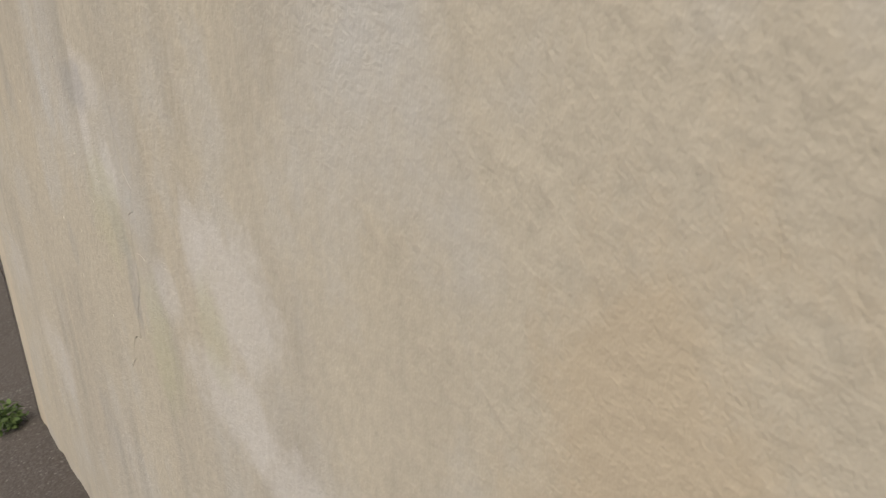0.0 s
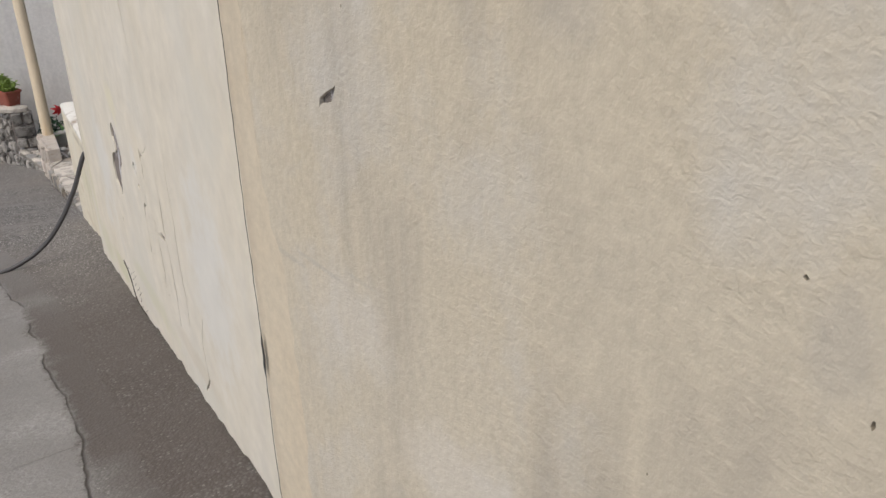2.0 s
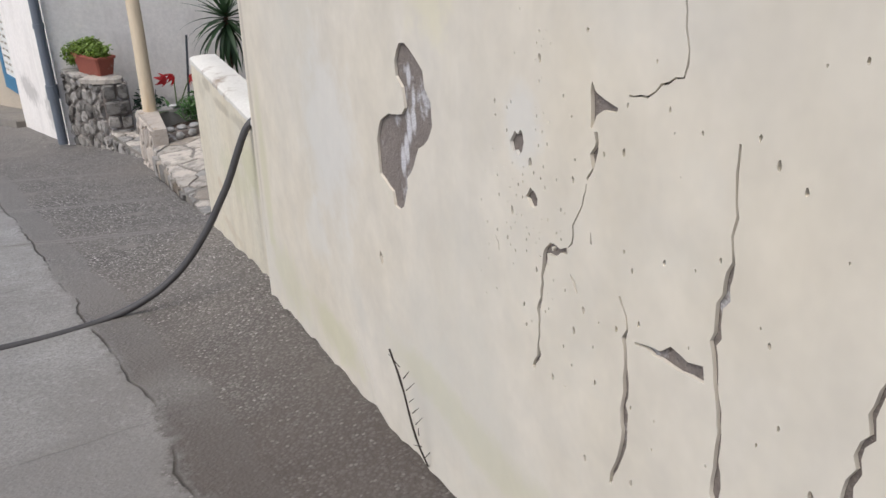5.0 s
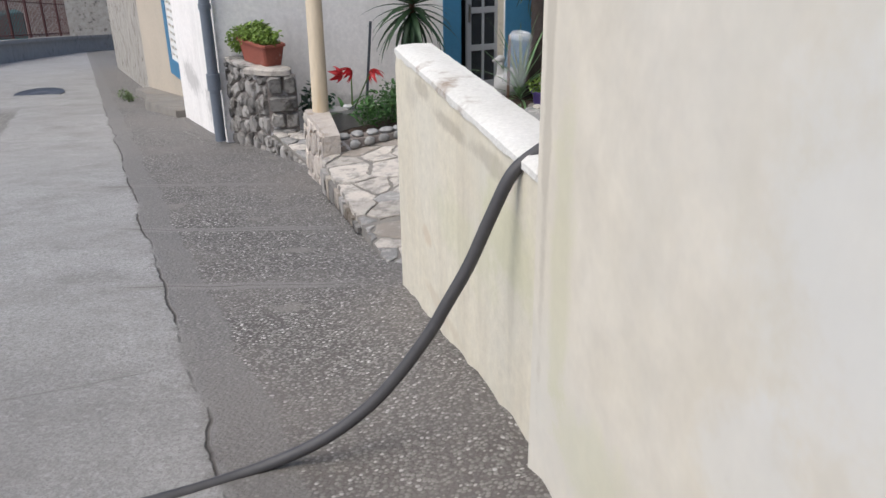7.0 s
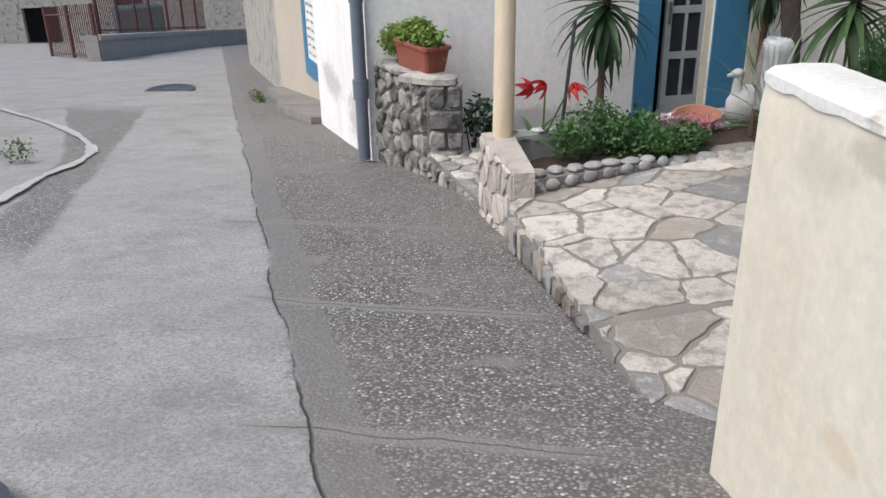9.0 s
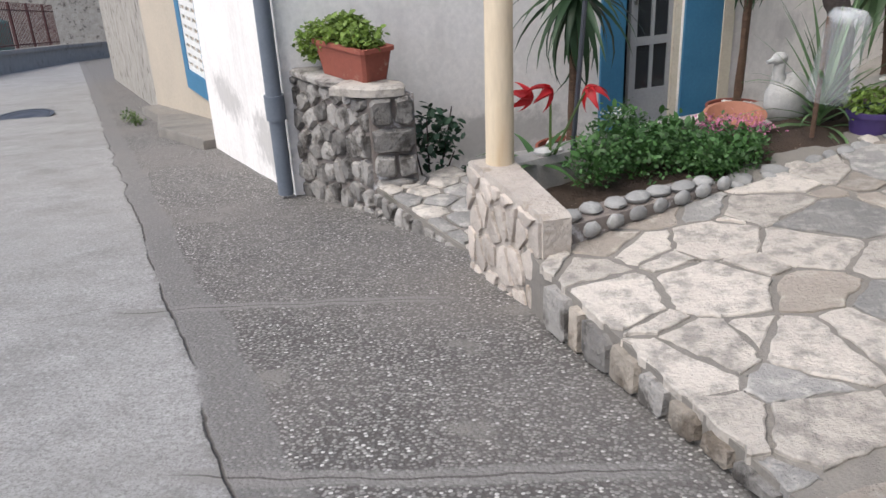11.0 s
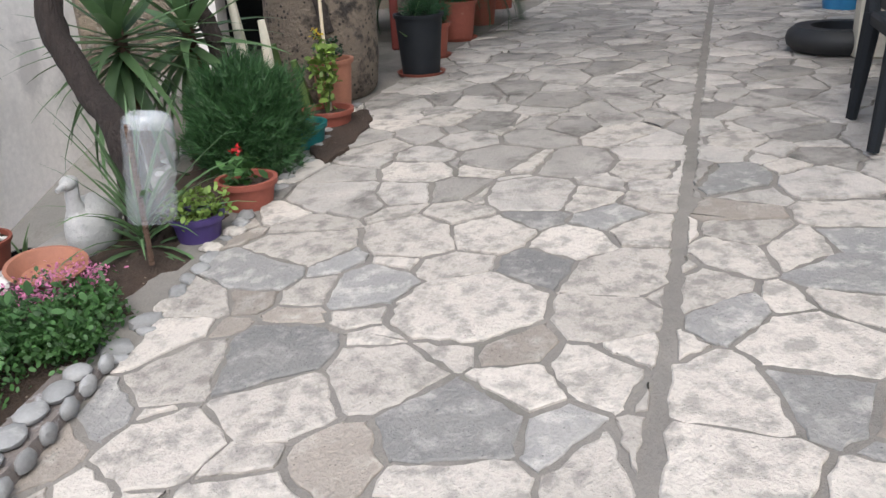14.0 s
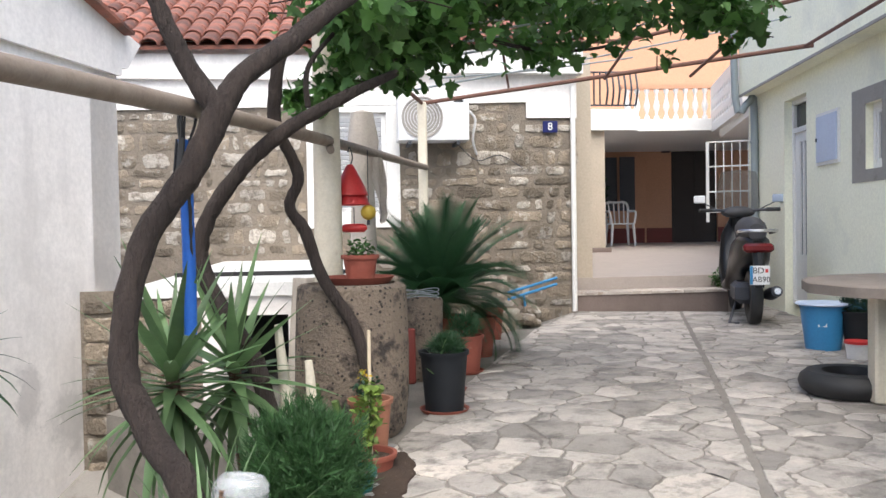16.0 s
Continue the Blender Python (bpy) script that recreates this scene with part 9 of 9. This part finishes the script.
def build_air_conditioner():
    c = STONE_START - STONE_AX * 1.35 - STONE_BACK * 0.24
    ac = thing("air_conditioner", (c.x, c.y, 1.12), "white outdoor air conditioner with a round grille", "air conditioner", turn=math.atan2(STONE_AX.y, STONE_AX.x))
    part("body", Shape().box((0, 0, 0), (0.74, 0.27, 0.48), chamfer=0.012), M["plastic_white"], ac)
    part("fan_well", Shape().lathe([(0, 0), (0.19, 0), (0.20, 0.012), (0.215, 0.012), (0.215, -0.0)], (0, 0, 0), 32, m=Matrix.Translation((-0.12, -0.136, 0)) @ Matrix.Rotation(radians(90), 4, "X")), M["concrete"], ac)
    for k in range(6):
        r = 0.03 + k * 0.031
        pts = [(-0.12 + r * math.cos(a), -0.152, r * math.sin(a)) for a in [i * 6.2832 / 24 for i in range(25)]]
        part("grille_ring", Shape().tube(pts, 0.003, 5), M["plastic_white"], ac)
    part("maker_mark", Shape().box((0.26, -0.137, 0.17), (0.10, 0.003, 0.025)), M["ink"], ac, "dark unreadable maker's mark")
    for x in (-0.25, 0.25):
        part("bracket", Shape().box((x, 0.03, -0.26), (0.03, 0.36, 0.035)), M["iron"], ac)
    part("pipe", Shape().tube([(0.37, 0.0, 0.1), (0.46, 0.04, 0.0), (0.44, 0.1, -0.2), (0.5, 0.22, -0.35)], 0.014, 8, steps=4), M["plastic_white"], ac)
    part("cable", Shape().tube([(0.3, 0.2, -0.25), (0.5, 0.20, -0.42), (0.75, 0.21, -0.36), (1.0, 0.215, -0.5)], 0.005, 5, steps=4), M["iron"], ac)


build_air_conditioner()


# ---- table, chairs, scooter and small things of the yard ----
def build_table():
    cx, cy = 0.16, 8.74
    z = court_z(cx, cy)
    t = thing("stone_garden_table", (cx, cy, z), "worn brown octagonal stone garden table on pale concrete legs", "table")
    r = 0.68
    poly = []
    for k in range(12):
        a = k * math.pi / 6 + 0.2
        poly.append((r * math.cos(a), r * math.sin(a)))
    part("tabletop", Shape().prism(rough_outline(poly, 3, 0.08, 0.004), 0.585, 0.650, chamfer=0.012), M["table"], t, "worn brown stone top")
    for p in ((-0.35, 0.14), (0.25, -0.25)):
        part("leg", Shape().box((p[0], p[1], 0.2925), (0.11, 0.15, 0.583), 0.7, 0.012), M["cream_paint"], t, "pale concrete leg")
    z2 = z + 0.650
    ash = thing("ashtray", (cx - 0.05, cy + 0.12, z2), "small dark ashtray with a red packet on the table", "ashtray")
    part("tray", Shape().lathe([(0, 0), (0.05, 0), (0.058, 0.028), (0.05, 0.028), (0.042, 0.008), (0, 0.008)], seg=18), M["statue"], ash)
    part("packet", Shape().box((0.10, -0.06, 0.013), (0.09, 0.06, 0.024), 0.4, 0.003), M["dark_red"], ash)
    pt = pot(tuple(GREEN_START.to_3d() + Vector((-1.25, -0.62, -0.90))), 0.09, 0.12, 0.22, "plastic_dark", "dark pot of fine grey-green lavender by the green wall")
    needles(pt, (0, 0, 0.30), (0.14, 0.12, 0.14), 700, 0.07, "rose_leaf", 31)
    w = thing("flowering_weed", tuple(GREEN_START.to_3d() + Vector((-2.1, -1.32, -0.93))), "straggly green plant growing against the pale green wall", "plant")
    stems(w, (0, 0, 0), [(0.1, 0.05, 0.7), (-0.12, -0.05, 0.62), (0.2, 0.1, 0.5)], 0.005, "grass_leaf")
    leafy(w, (0.03, 0, 0.5), (0.3, 0.2, 0.22), 130, 0.05, "herb_leaf", 190)


def build_chair():
    ch = thing("plastic_armchair", (0, 0, 0), "charcoal plastic garden armchair beside the stone table", "chair", "chairs round the table")
    # x: sideways, y: forwards
    seat = Shape()
    n = 8
    v = []
    for i in range(n + 1):
        for j in range(n + 1):
            x, y = (i / n - 0.5) * 0.44, (j / n - 0.5) * 0.44
            z = 0.42 - 0.02 * math.cos(x * 7) - 0.03 * max(0, (y - 0.15)) * 5 * 0.2 + 0.02 * (y + 0.2)
            v.append((x, y, z))
    m = len(v)
    v += [(x, y, z - 0.018) for x, y, z in v]
    w = n + 1
    f = [(i * w + j, (i + 1) * w + j, (i + 1) * w + j + 1, i * w + j + 1) for i in range(n) for j in range(n)]
    f += [(m + i * w + j, m + i * w + j + 1, m + (i + 1) * w + j + 1, m + (i + 1) * w + j) for i in range(n) for j in range(n)]
    rim = [i * w for i in range(n)] + [n * w + j for j in range(n)] + [i * w + n for i in range(n, 0, -1)] + [j for j in range(n, 0, -1)]
    f += [(rim[k], rim[(k + 1) % len(rim)], m + rim[(k + 1) % len(rim)], m + rim[k]) for k in range(len(rim))]
    part("seat", seat.add(v, f), M["plastic_dark"], ch)
    part("seat_frame", Shape().box((0, 0.215, 0.40), (0.45, 0.03, 0.05), chamfer=0.01), M["plastic_dark"], ch)
    for sx in (-1, 1):
        part("leg", Shape().tube([(sx * 0.245, 0.24, 0.0), (sx * 0.225, 0.21, 0.42)], [0.022, 0.034], 8), M["plastic_dark"], ch)
        part("leg", Shape().tube([(sx * 0.235, -0.27, 0.0), (sx * 0.215, -0.20, 0.42)], [0.022, 0.034], 8), M["plastic_dark"], ch)
        part("armrest", Shape().tube([(sx * 0.235, 0.21, 0.40), (sx * 0.265, 0.225, 0.58), (sx * 0.275, 0.20, 0.655), (sx * 0.275, 0.02, 0.66), (sx * 0.25, -0.2, 0.64)], [0.026, 0.024, 0.026, 0.027, 0.022], 8, steps=4), M["plastic_dark"], ch)
    back = Shape()
    for k in range(5):
        x = (k - 2) * 0.085
        back.tube([(x, -0.21, 0.42), (x * 1.05, -0.25, 0.62), (x * 1.1, -0.30, 0.80)], 0.017, 6, steps=3)
    part("back_slats", back, M["plastic_dark"], ch)
    part("backrest", Shape().tube([(-0.225, -0.20, 0.40), (-0.25, -0.26, 0.66), (-0.22, -0.30, 0.80), (0, -0.325, 0.835), (0.22, -0.30, 0.80), (0.25, -0.26, 0.66), (0.225, -0.20, 0.40)], 0.026, 8, steps=4), M["plastic_dark"], ch)
    return ch


def place_chairs():
    face = Vector((-0.54, 0.84))
    side = Vector((0.84, 0.54))
    front = Vector((-1.555, 8.295))
    first = front - face * 0.24
    turn = math.atan2(face.y, face.x) - math.pi / 2
    ch = build_chair()
    spots = [(first, turn), (first + side * 0.54 - face * 0.10, turn + 0.05), (first + side * 1.04 - face * 0.34, turn - 0.04)]
    for k, (p, a) in enumerate(spots[1:]):
        copy_thing(ch, Matrix.Translation((p.x, p.y, court_z(p.x, p.y) + 0.006)) @ Matrix.Rotation(a, 4, "Z"))
    p, a = spots[0]
    ch.matrix_basis = Matrix.Translation((p.x, p.y, court_z(p.x, p.y) + 0.006)) @ Matrix.Rotation(a, 4, "Z")
    white = thing("white_plastic_chair", tuple(yard(3.05, 6.7, -0.42)), "white plastic garden chair on the terrace", "chair", turn=2.4)
    part("seat", Shape().box((0, 0, 0.42), (0.44, 0.44, 0.03), chamfer=0.01), M["plastic_white"], white)
    for x in (-0.2, 0.2):
        for y in (-0.2, 0.2):
            part("leg", Shape().tube([(x * 1.15, y * 1.15, 0), (x, y, 0.42)], [0.02, 0.026], 8), M["plastic_white"], white)
        part("armrest", Shape().tube([(x * 1.1, 0.2, 0.42), (x * 1.25, 0.2, 0.64), (x * 1.2, -0.2, 0.66)], 0.022, 8, steps=3), M["plastic_white"], white)
    part("backrest", Shape().tube([(-0.2, -0.2, 0.42), (-0.22, -0.27, 0.8), (0, -0.29, 0.84), (0.22, -0.27, 0.8), (0.2, -0.2, 0.42)], 0.024, 8, steps=4), M["plastic_white"], white)
    for k in range(4):
        part("back_slat", Shape().tube([((k - 1.5) * 0.09, -0.2, 0.42), ((k - 1.5) * 0.1, -0.28, 0.82)], 0.014, 6), M["plastic_white"], white)
    pl = pot(tuple(yard(2.75, 7.3, -0.42)), 0.12, 0.16, 0.25, "plastic_dark", "tall leafy plants on the terrace behind the white chair")
    leafy(pl, (0, 0, 0.85), (0.38, 0.3, 0.75), 900, 0.10, "rose_leaf", 200)
    leafy(pl, (-0.1, 0.3, 1.3), (0.4, 0.3, 0.6), 400, 0.10, "herb_leaf", 202)
    fp = pot(tuple(yard(2.05, 0.3, -0.90)), 0.08, 0.11, 0.14, "terracotta", "leafy green plant in a pot beside the terrace steps")
    leafy(fp, (0, 0, 0.24), (0.16, 0.14, 0.16), 300, 0.04, "herb_leaf", 201)


def build_scooter():
    rear = Vector((2.659, 10.858, -0.969))
    head = Vector((0.854, 0.521)).normalized()
    sc = thing("black_scooter", tuple(rear), "black motor scooter with a tinted windscreen by the steps", "scooter", turn=math.atan2(head.y, head.x) - math.pi / 2)
    sc.scale = (1.1, 1.1, 1.1)
    # y forwards, rear wheel at the origin
    def wheel(y, r):
        w = Shape()
        m = Matrix.Translation((0, y, r)) @ Matrix.Rotation(radians(90), 4, "Y")
        prof = [(r - 0.11, -0.03), (r - 0.05, -0.055), (r - 0.015, -0.045), (r, -0.018), (r, 0.018), (r - 0.015, 0.045), (r - 0.05, 0.055), (r - 0.11, 0.03), (r - 0.11, -0.03)]
        hub = part("wheel", Shape().lathe([(0.0, -0.03), (0.05, -0.035), (r - 0.11, -0.02), (r - 0.11, 0.02), (0.05, 0.035), (0, 0.03)], (0, 0, 0), 24, m=m), M["seat"], sc)
        part("tyre", w.lathe(prof, (0, 0, 0), 28, m=m), M["rubber"], hub)
    wheel(0, 0.235)
    wheel(1.25, 0.235)
    body = Shape()
    rows = [(-0.28, 0.62, 0.72, 0.05), (-0.15, 0.52, 0.76, 0.12), (0.05, 0.46, 0.78, 0.15), (0.30, 0.36, 0.76, 0.16), (0.50, 0.30, 0.66, 0.16), (0.62, 0.24, 0.40, 0.17), (0.85, 0.22, 0.34, 0.18), (0.98, 0.24, 0.60, 0.19), (1.08, 0.34, 0.86, 0.17), (1.14, 0.55, 0.95, 0.10)]
    v, seg = [], 12
    for y, z0, z1, hw in rows:
        for k in range(seg):
            a = 2 * math.pi * k / seg
            v.append((hw * math.copysign(abs(math.cos(a)) ** 0.7, math.cos(a)), y, (z0 + z1) / 2 + (z1 - z0) / 2 * math.copysign(abs(math.sin(a)) ** 0.7, math.sin(a))))
    f = [(i * seg + k, i * seg + (k + 1) % seg, (i + 1) * seg + (k + 1) % seg, (i + 1) * seg + k) for i in range(len(rows) - 1) for k in range(seg)]
    f += [tuple(range(seg)), tuple(range((len(rows) - 1) * seg, len(rows) * seg))]
    part("bodywork", body.add(v, f), M["scooter"], sc, angle=60)
    part("seat", Shape().tube([(0, -0.22, 0.79), (0, 0.0, 0.80), (0, 0.25, 0.80), (0, 0.48, 0.76)], [0.07, 0.115, 0.125, 0.09], 14, steps=3), M["seat"], sc, "worn grey seat")
    part("tail_lamp", Shape().box((0, -0.30, 0.66), (0.24, 0.06, 0.075), chamfer=0.02), M["lamp_red"], sc, "dark red tail lamp")
    part("grab_rail", Shape().tube([(-0.13, -0.05, 0.78), (-0.14, -0.3, 0.80), (0, -0.36, 0.80), (0.14, -0.3, 0.80), (0.13, -0.05, 0.78)], 0.014, 8, steps=3), M["chrome"], sc)
    part("rear_mudguard", Shape().tube([(0, -0.26, 0.62), (0, -0.33, 0.50), (0, -0.33, 0.34)], [0.05, 0.045, 0.04], 8, steps=3), M["plastic_dark"], sc)
    pl = part("number_plate", Shape().box((0, -0.375, 0.44), (0.155, 0.008, 0.155), chamfer=0.002), M["plastic_white"], sc, "white plate lettered BD AB90")
    part("plate_band", Shape().box((-0.066, -0.3805, 0.44), (0.022, 0.003, 0.15)), M["plastic_blue"], pl)
    lettering("BD", 0.068, M["ink"], pl, (-0.012, -0.381, 0.477), "letters")
    lettering("AB90", 0.062, M["ink"], pl, (0.010, -0.381, 0.405), "letters")
    part("badge", Shape().box((0.052, -0.381, 0.478), (0.022, 0.002, 0.03)), M["plastic_red"], pl)
    part("exhaust", Shape().tube([(0.13, 0.35, 0.22), (0.14, 0.0, 0.26), (0.15, -0.25, 0.30)], [0.025, 0.055, 0.045], 12, steps=3), M["iron"], sc)
    part("exhaust_tip", Shape().tube([(0.15, -0.25, 0.30), (0.15, -0.29, 0.305)], 0.028, 12), M["chrome"], sc)
    part("engine", Shape().box((-0.06, 0.12, 0.27), (0.2, 0.42, 0.18), chamfer=0.04), M["iron"], sc)
    part("stand", Shape().tube([(-0.12, 0.15, 0.2), (-0.2, 0.0, 0.01), (-0.12, -0.03, 0.01)], 0.012, 6), M["iron"], sc)
    part("steering_column", Shape().tube([(0, 1.10, 0.80), (0, 1.02, 0.96)], 0.05, 10), M["plastic_dark"], sc)
    part("dashboard", Shape().ball((0, 1.03, 0.97), (0.16, 0.10, 0.06), 14, 8), M["seat"], sc)
    part("handlebar", Shape().tube([(-0.34, 0.93, 0.99), (-0.18, 0.98, 0.99), (0, 1.0, 0.97), (0.18, 0.98, 0.99), (0.34, 0.93, 0.99)], 0.014, 8, steps=3), M["iron"], sc)
    for s in (-1, 1):
        part("grip", Shape().tube([(s * 0.25, 0.955, 0.992), (s * 0.37, 0.92, 0.992)], 0.019, 10), M["rubber"], sc)
        part("mirror", Shape().box((s * 0.36, 0.98, 1.10), (0.11, 0.02, 0.075), s * 0.2, 0.02), M["plastic_white"] if s < 0 else M["sky_paint"], sc)
        part("mirror_stalk", Shape().tube([(s * 0.2, 0.98, 1.0), (s * 0.3, 0.99, 1.05), (s * 0.36, 0.99, 1.08)], 0.006, 6, steps=3), M["iron"], sc)
    scr = Shape()
    v = []
    for i in range(7):
        for j in range(9):
            t, u = i / 6, j / 8 - 0.5
            hw = 0.21 * (1 - 0.25 * t ** 2)
            v.append((2 * u * hw, 1.16 - 0.14 * t - 0.25 * u * u, 0.98 + 0.40 * t - (0.10 * u * u if i == 6 else 0)))
    scr.add(v, [(i * 9 + j, i * 9 + j + 1, (i + 1) * 9 + j + 1, (i + 1) * 9 + j) for i in range(6) for j in range(8)])
    part("windscreen", scr, M["screen"], sc, "smoky tinted windscreen", angle=180, fix=False)


def build_yard_things():
    a = (1.499, 9.810, -0.977)
    b = thing("blue_bucket", tuple(a), "blue plastic bucket with a pale lid under the table", "bucket")
    part("bucket", Shape().lathe([(0, 0), (0.125, 0), (0.165, 0.32), (0.172, 0.32), (0.172, 0.335), (0, 0.335)], seg=28), M["plastic_blue"], b)
    part("lid", Shape().lathe([(0, 0.337), (0.195, 0.337), (0.20, 0.345), (0.19, 0.355), (0, 0.352)], seg=28), M["sky_paint"], b, "pale grey-blue lid")
    part("print", Shape().box((-0.135, -0.045, 0.2), (0.01, 0.06, 0.035), 0.3), M["plastic_white"], b, "white print too small to read")
    a = (2.214, 9.763, -0.973)
    b = thing("dark_blue_bucket", tuple(a), "darker blue plastic bucket behind the first", "bucket")
    part("bucket", Shape().lathe([(0, 0), (0.13, 0), (0.165, 0.30), (0.17, 0.30), (0.16, 0.31), (0.15, 0.1), (0, 0.1)], seg=28), M["blue_paint"], b)
    a = (1.178, 9.454, -0.981)
    b = thing("white_tub", tuple(a), "small white tub with a red lid by the table leg", "tub")
    part("tub", Shape().lathe([(0, 0), (0.075, 0), (0.088, 0.11), (0, 0.11)], seg=22), M["plastic_white"], b)
    part("lid", Shape().lathe([(0, 0.111), (0.094, 0.111), (0.096, 0.13), (0, 0.134)], seg=22), M["plastic_red"], b, "red lid")
    a = (-0.024, 9.048, -0.998)
    ty = thing("scrap_tyre", (a[0], a[1] + 0.06, a[2] + 0.006), "old black tyre lying flat beside the table leg", "tyre")
    prof = [(0.15, 0.02), (0.16, 0.0), (0.24, 0.0), (0.275, 0.03), (0.285, 0.065), (0.275, 0.10), (0.24, 0.13), (0.16, 0.13), (0.15, 0.11), (0.15, 0.02)]
    part("tyre", Shape().lathe(prof, seg=40), M["rubber"], ty)
    # the hose that hangs over the parapet's end
    ho = thing("drain_hose", (-3.12, 5.50, -0.2), "thick dark grey hose hanging from the parapet onto the road", "hose")
    o = Vector((-3.12, 5.50, -0.2))
    pts = [(-3.02, 5.75, -0.232), (-3.12, 5.715, -0.235), (-3.163, 5.69, -0.255), (-3.202, 5.667, -0.292), (-3.237, 5.651, -0.372), (-3.279, 5.632, -0.479), (-3.322, 5.613, -0.564), (-3.355, 5.598, -0.627), (-3.423, 5.568, -0.729), (-3.492, 5.537, -0.806), (-3.584, 5.496, -0.873), (-3.71, 5.44, -0.925), (-3.85, 5.32, -0.93), (-4.02, 5.19, -0.92), (-4.4, 4.95, None), (-5.0, 4.7, None), (-6.2, 4.6, None)]
    pts = [Vector((x, y, z if z is not None else street_z(x, y) + 0.019)) - o for x, y, z in pts]
    part("hose", Shape().tube(pts, 0.0135, 12, steps=4), M["hose"], ho)
    # the grey downpipe on the corner of the white house
    dp = thing("grey_downpipe", (-6.43, 10.14, -1.75), "dark blue-grey rain pipe on the corner of the white house", "pipe")
    part("pipe", Shape().tube([(0, 0, 0.0), (0, 0, 3.0)], 0.043, 14), M["downpipe"], dp)
    part("socket", Shape().tube([(0, 0, 0.42), (0, 0, 0.55)], 0.054, 14), M["downpipe"], dp)
    part("socket", Shape().tube([(0, 0, 1.05), (0, 0, 1.09)], 0.050, 14), M["downpipe"], dp)
    # raised kerb at the tan house
    kb = tagged(new("raised_kerb"), kind="structure")
    pts = [Vector((-7.95, 11.9)), Vector((-8.9, 12.75)), Vector((-9.55, 13.75)), Vector((-10.4, 14.75))]
    inn = [Vector((-7.7, 12.3)), Vector((-8.2, 13.0)), Vector((-9.0, 14.0)), Vector((-10.2, 15.1))]
    for a, b, c, d in zip(pts, pts[1:], inn, inn[1:]):
        poly = [tuple(a), tuple(b), tuple(d), tuple(c)]
        part("kerb_slab", Shape().prism(poly if area_of(poly) > 0 else poly[::-1], lambda x, y: street_z(x, y) - 0.3, lambda x, y: street_z(x, y) + 0.09, chamfer=0.02), M["mortar"], kb)


build_table()
place_chairs()
build_scooter()
build_yard_things()
build_wall_blocks()
build_paving(yard_floor)
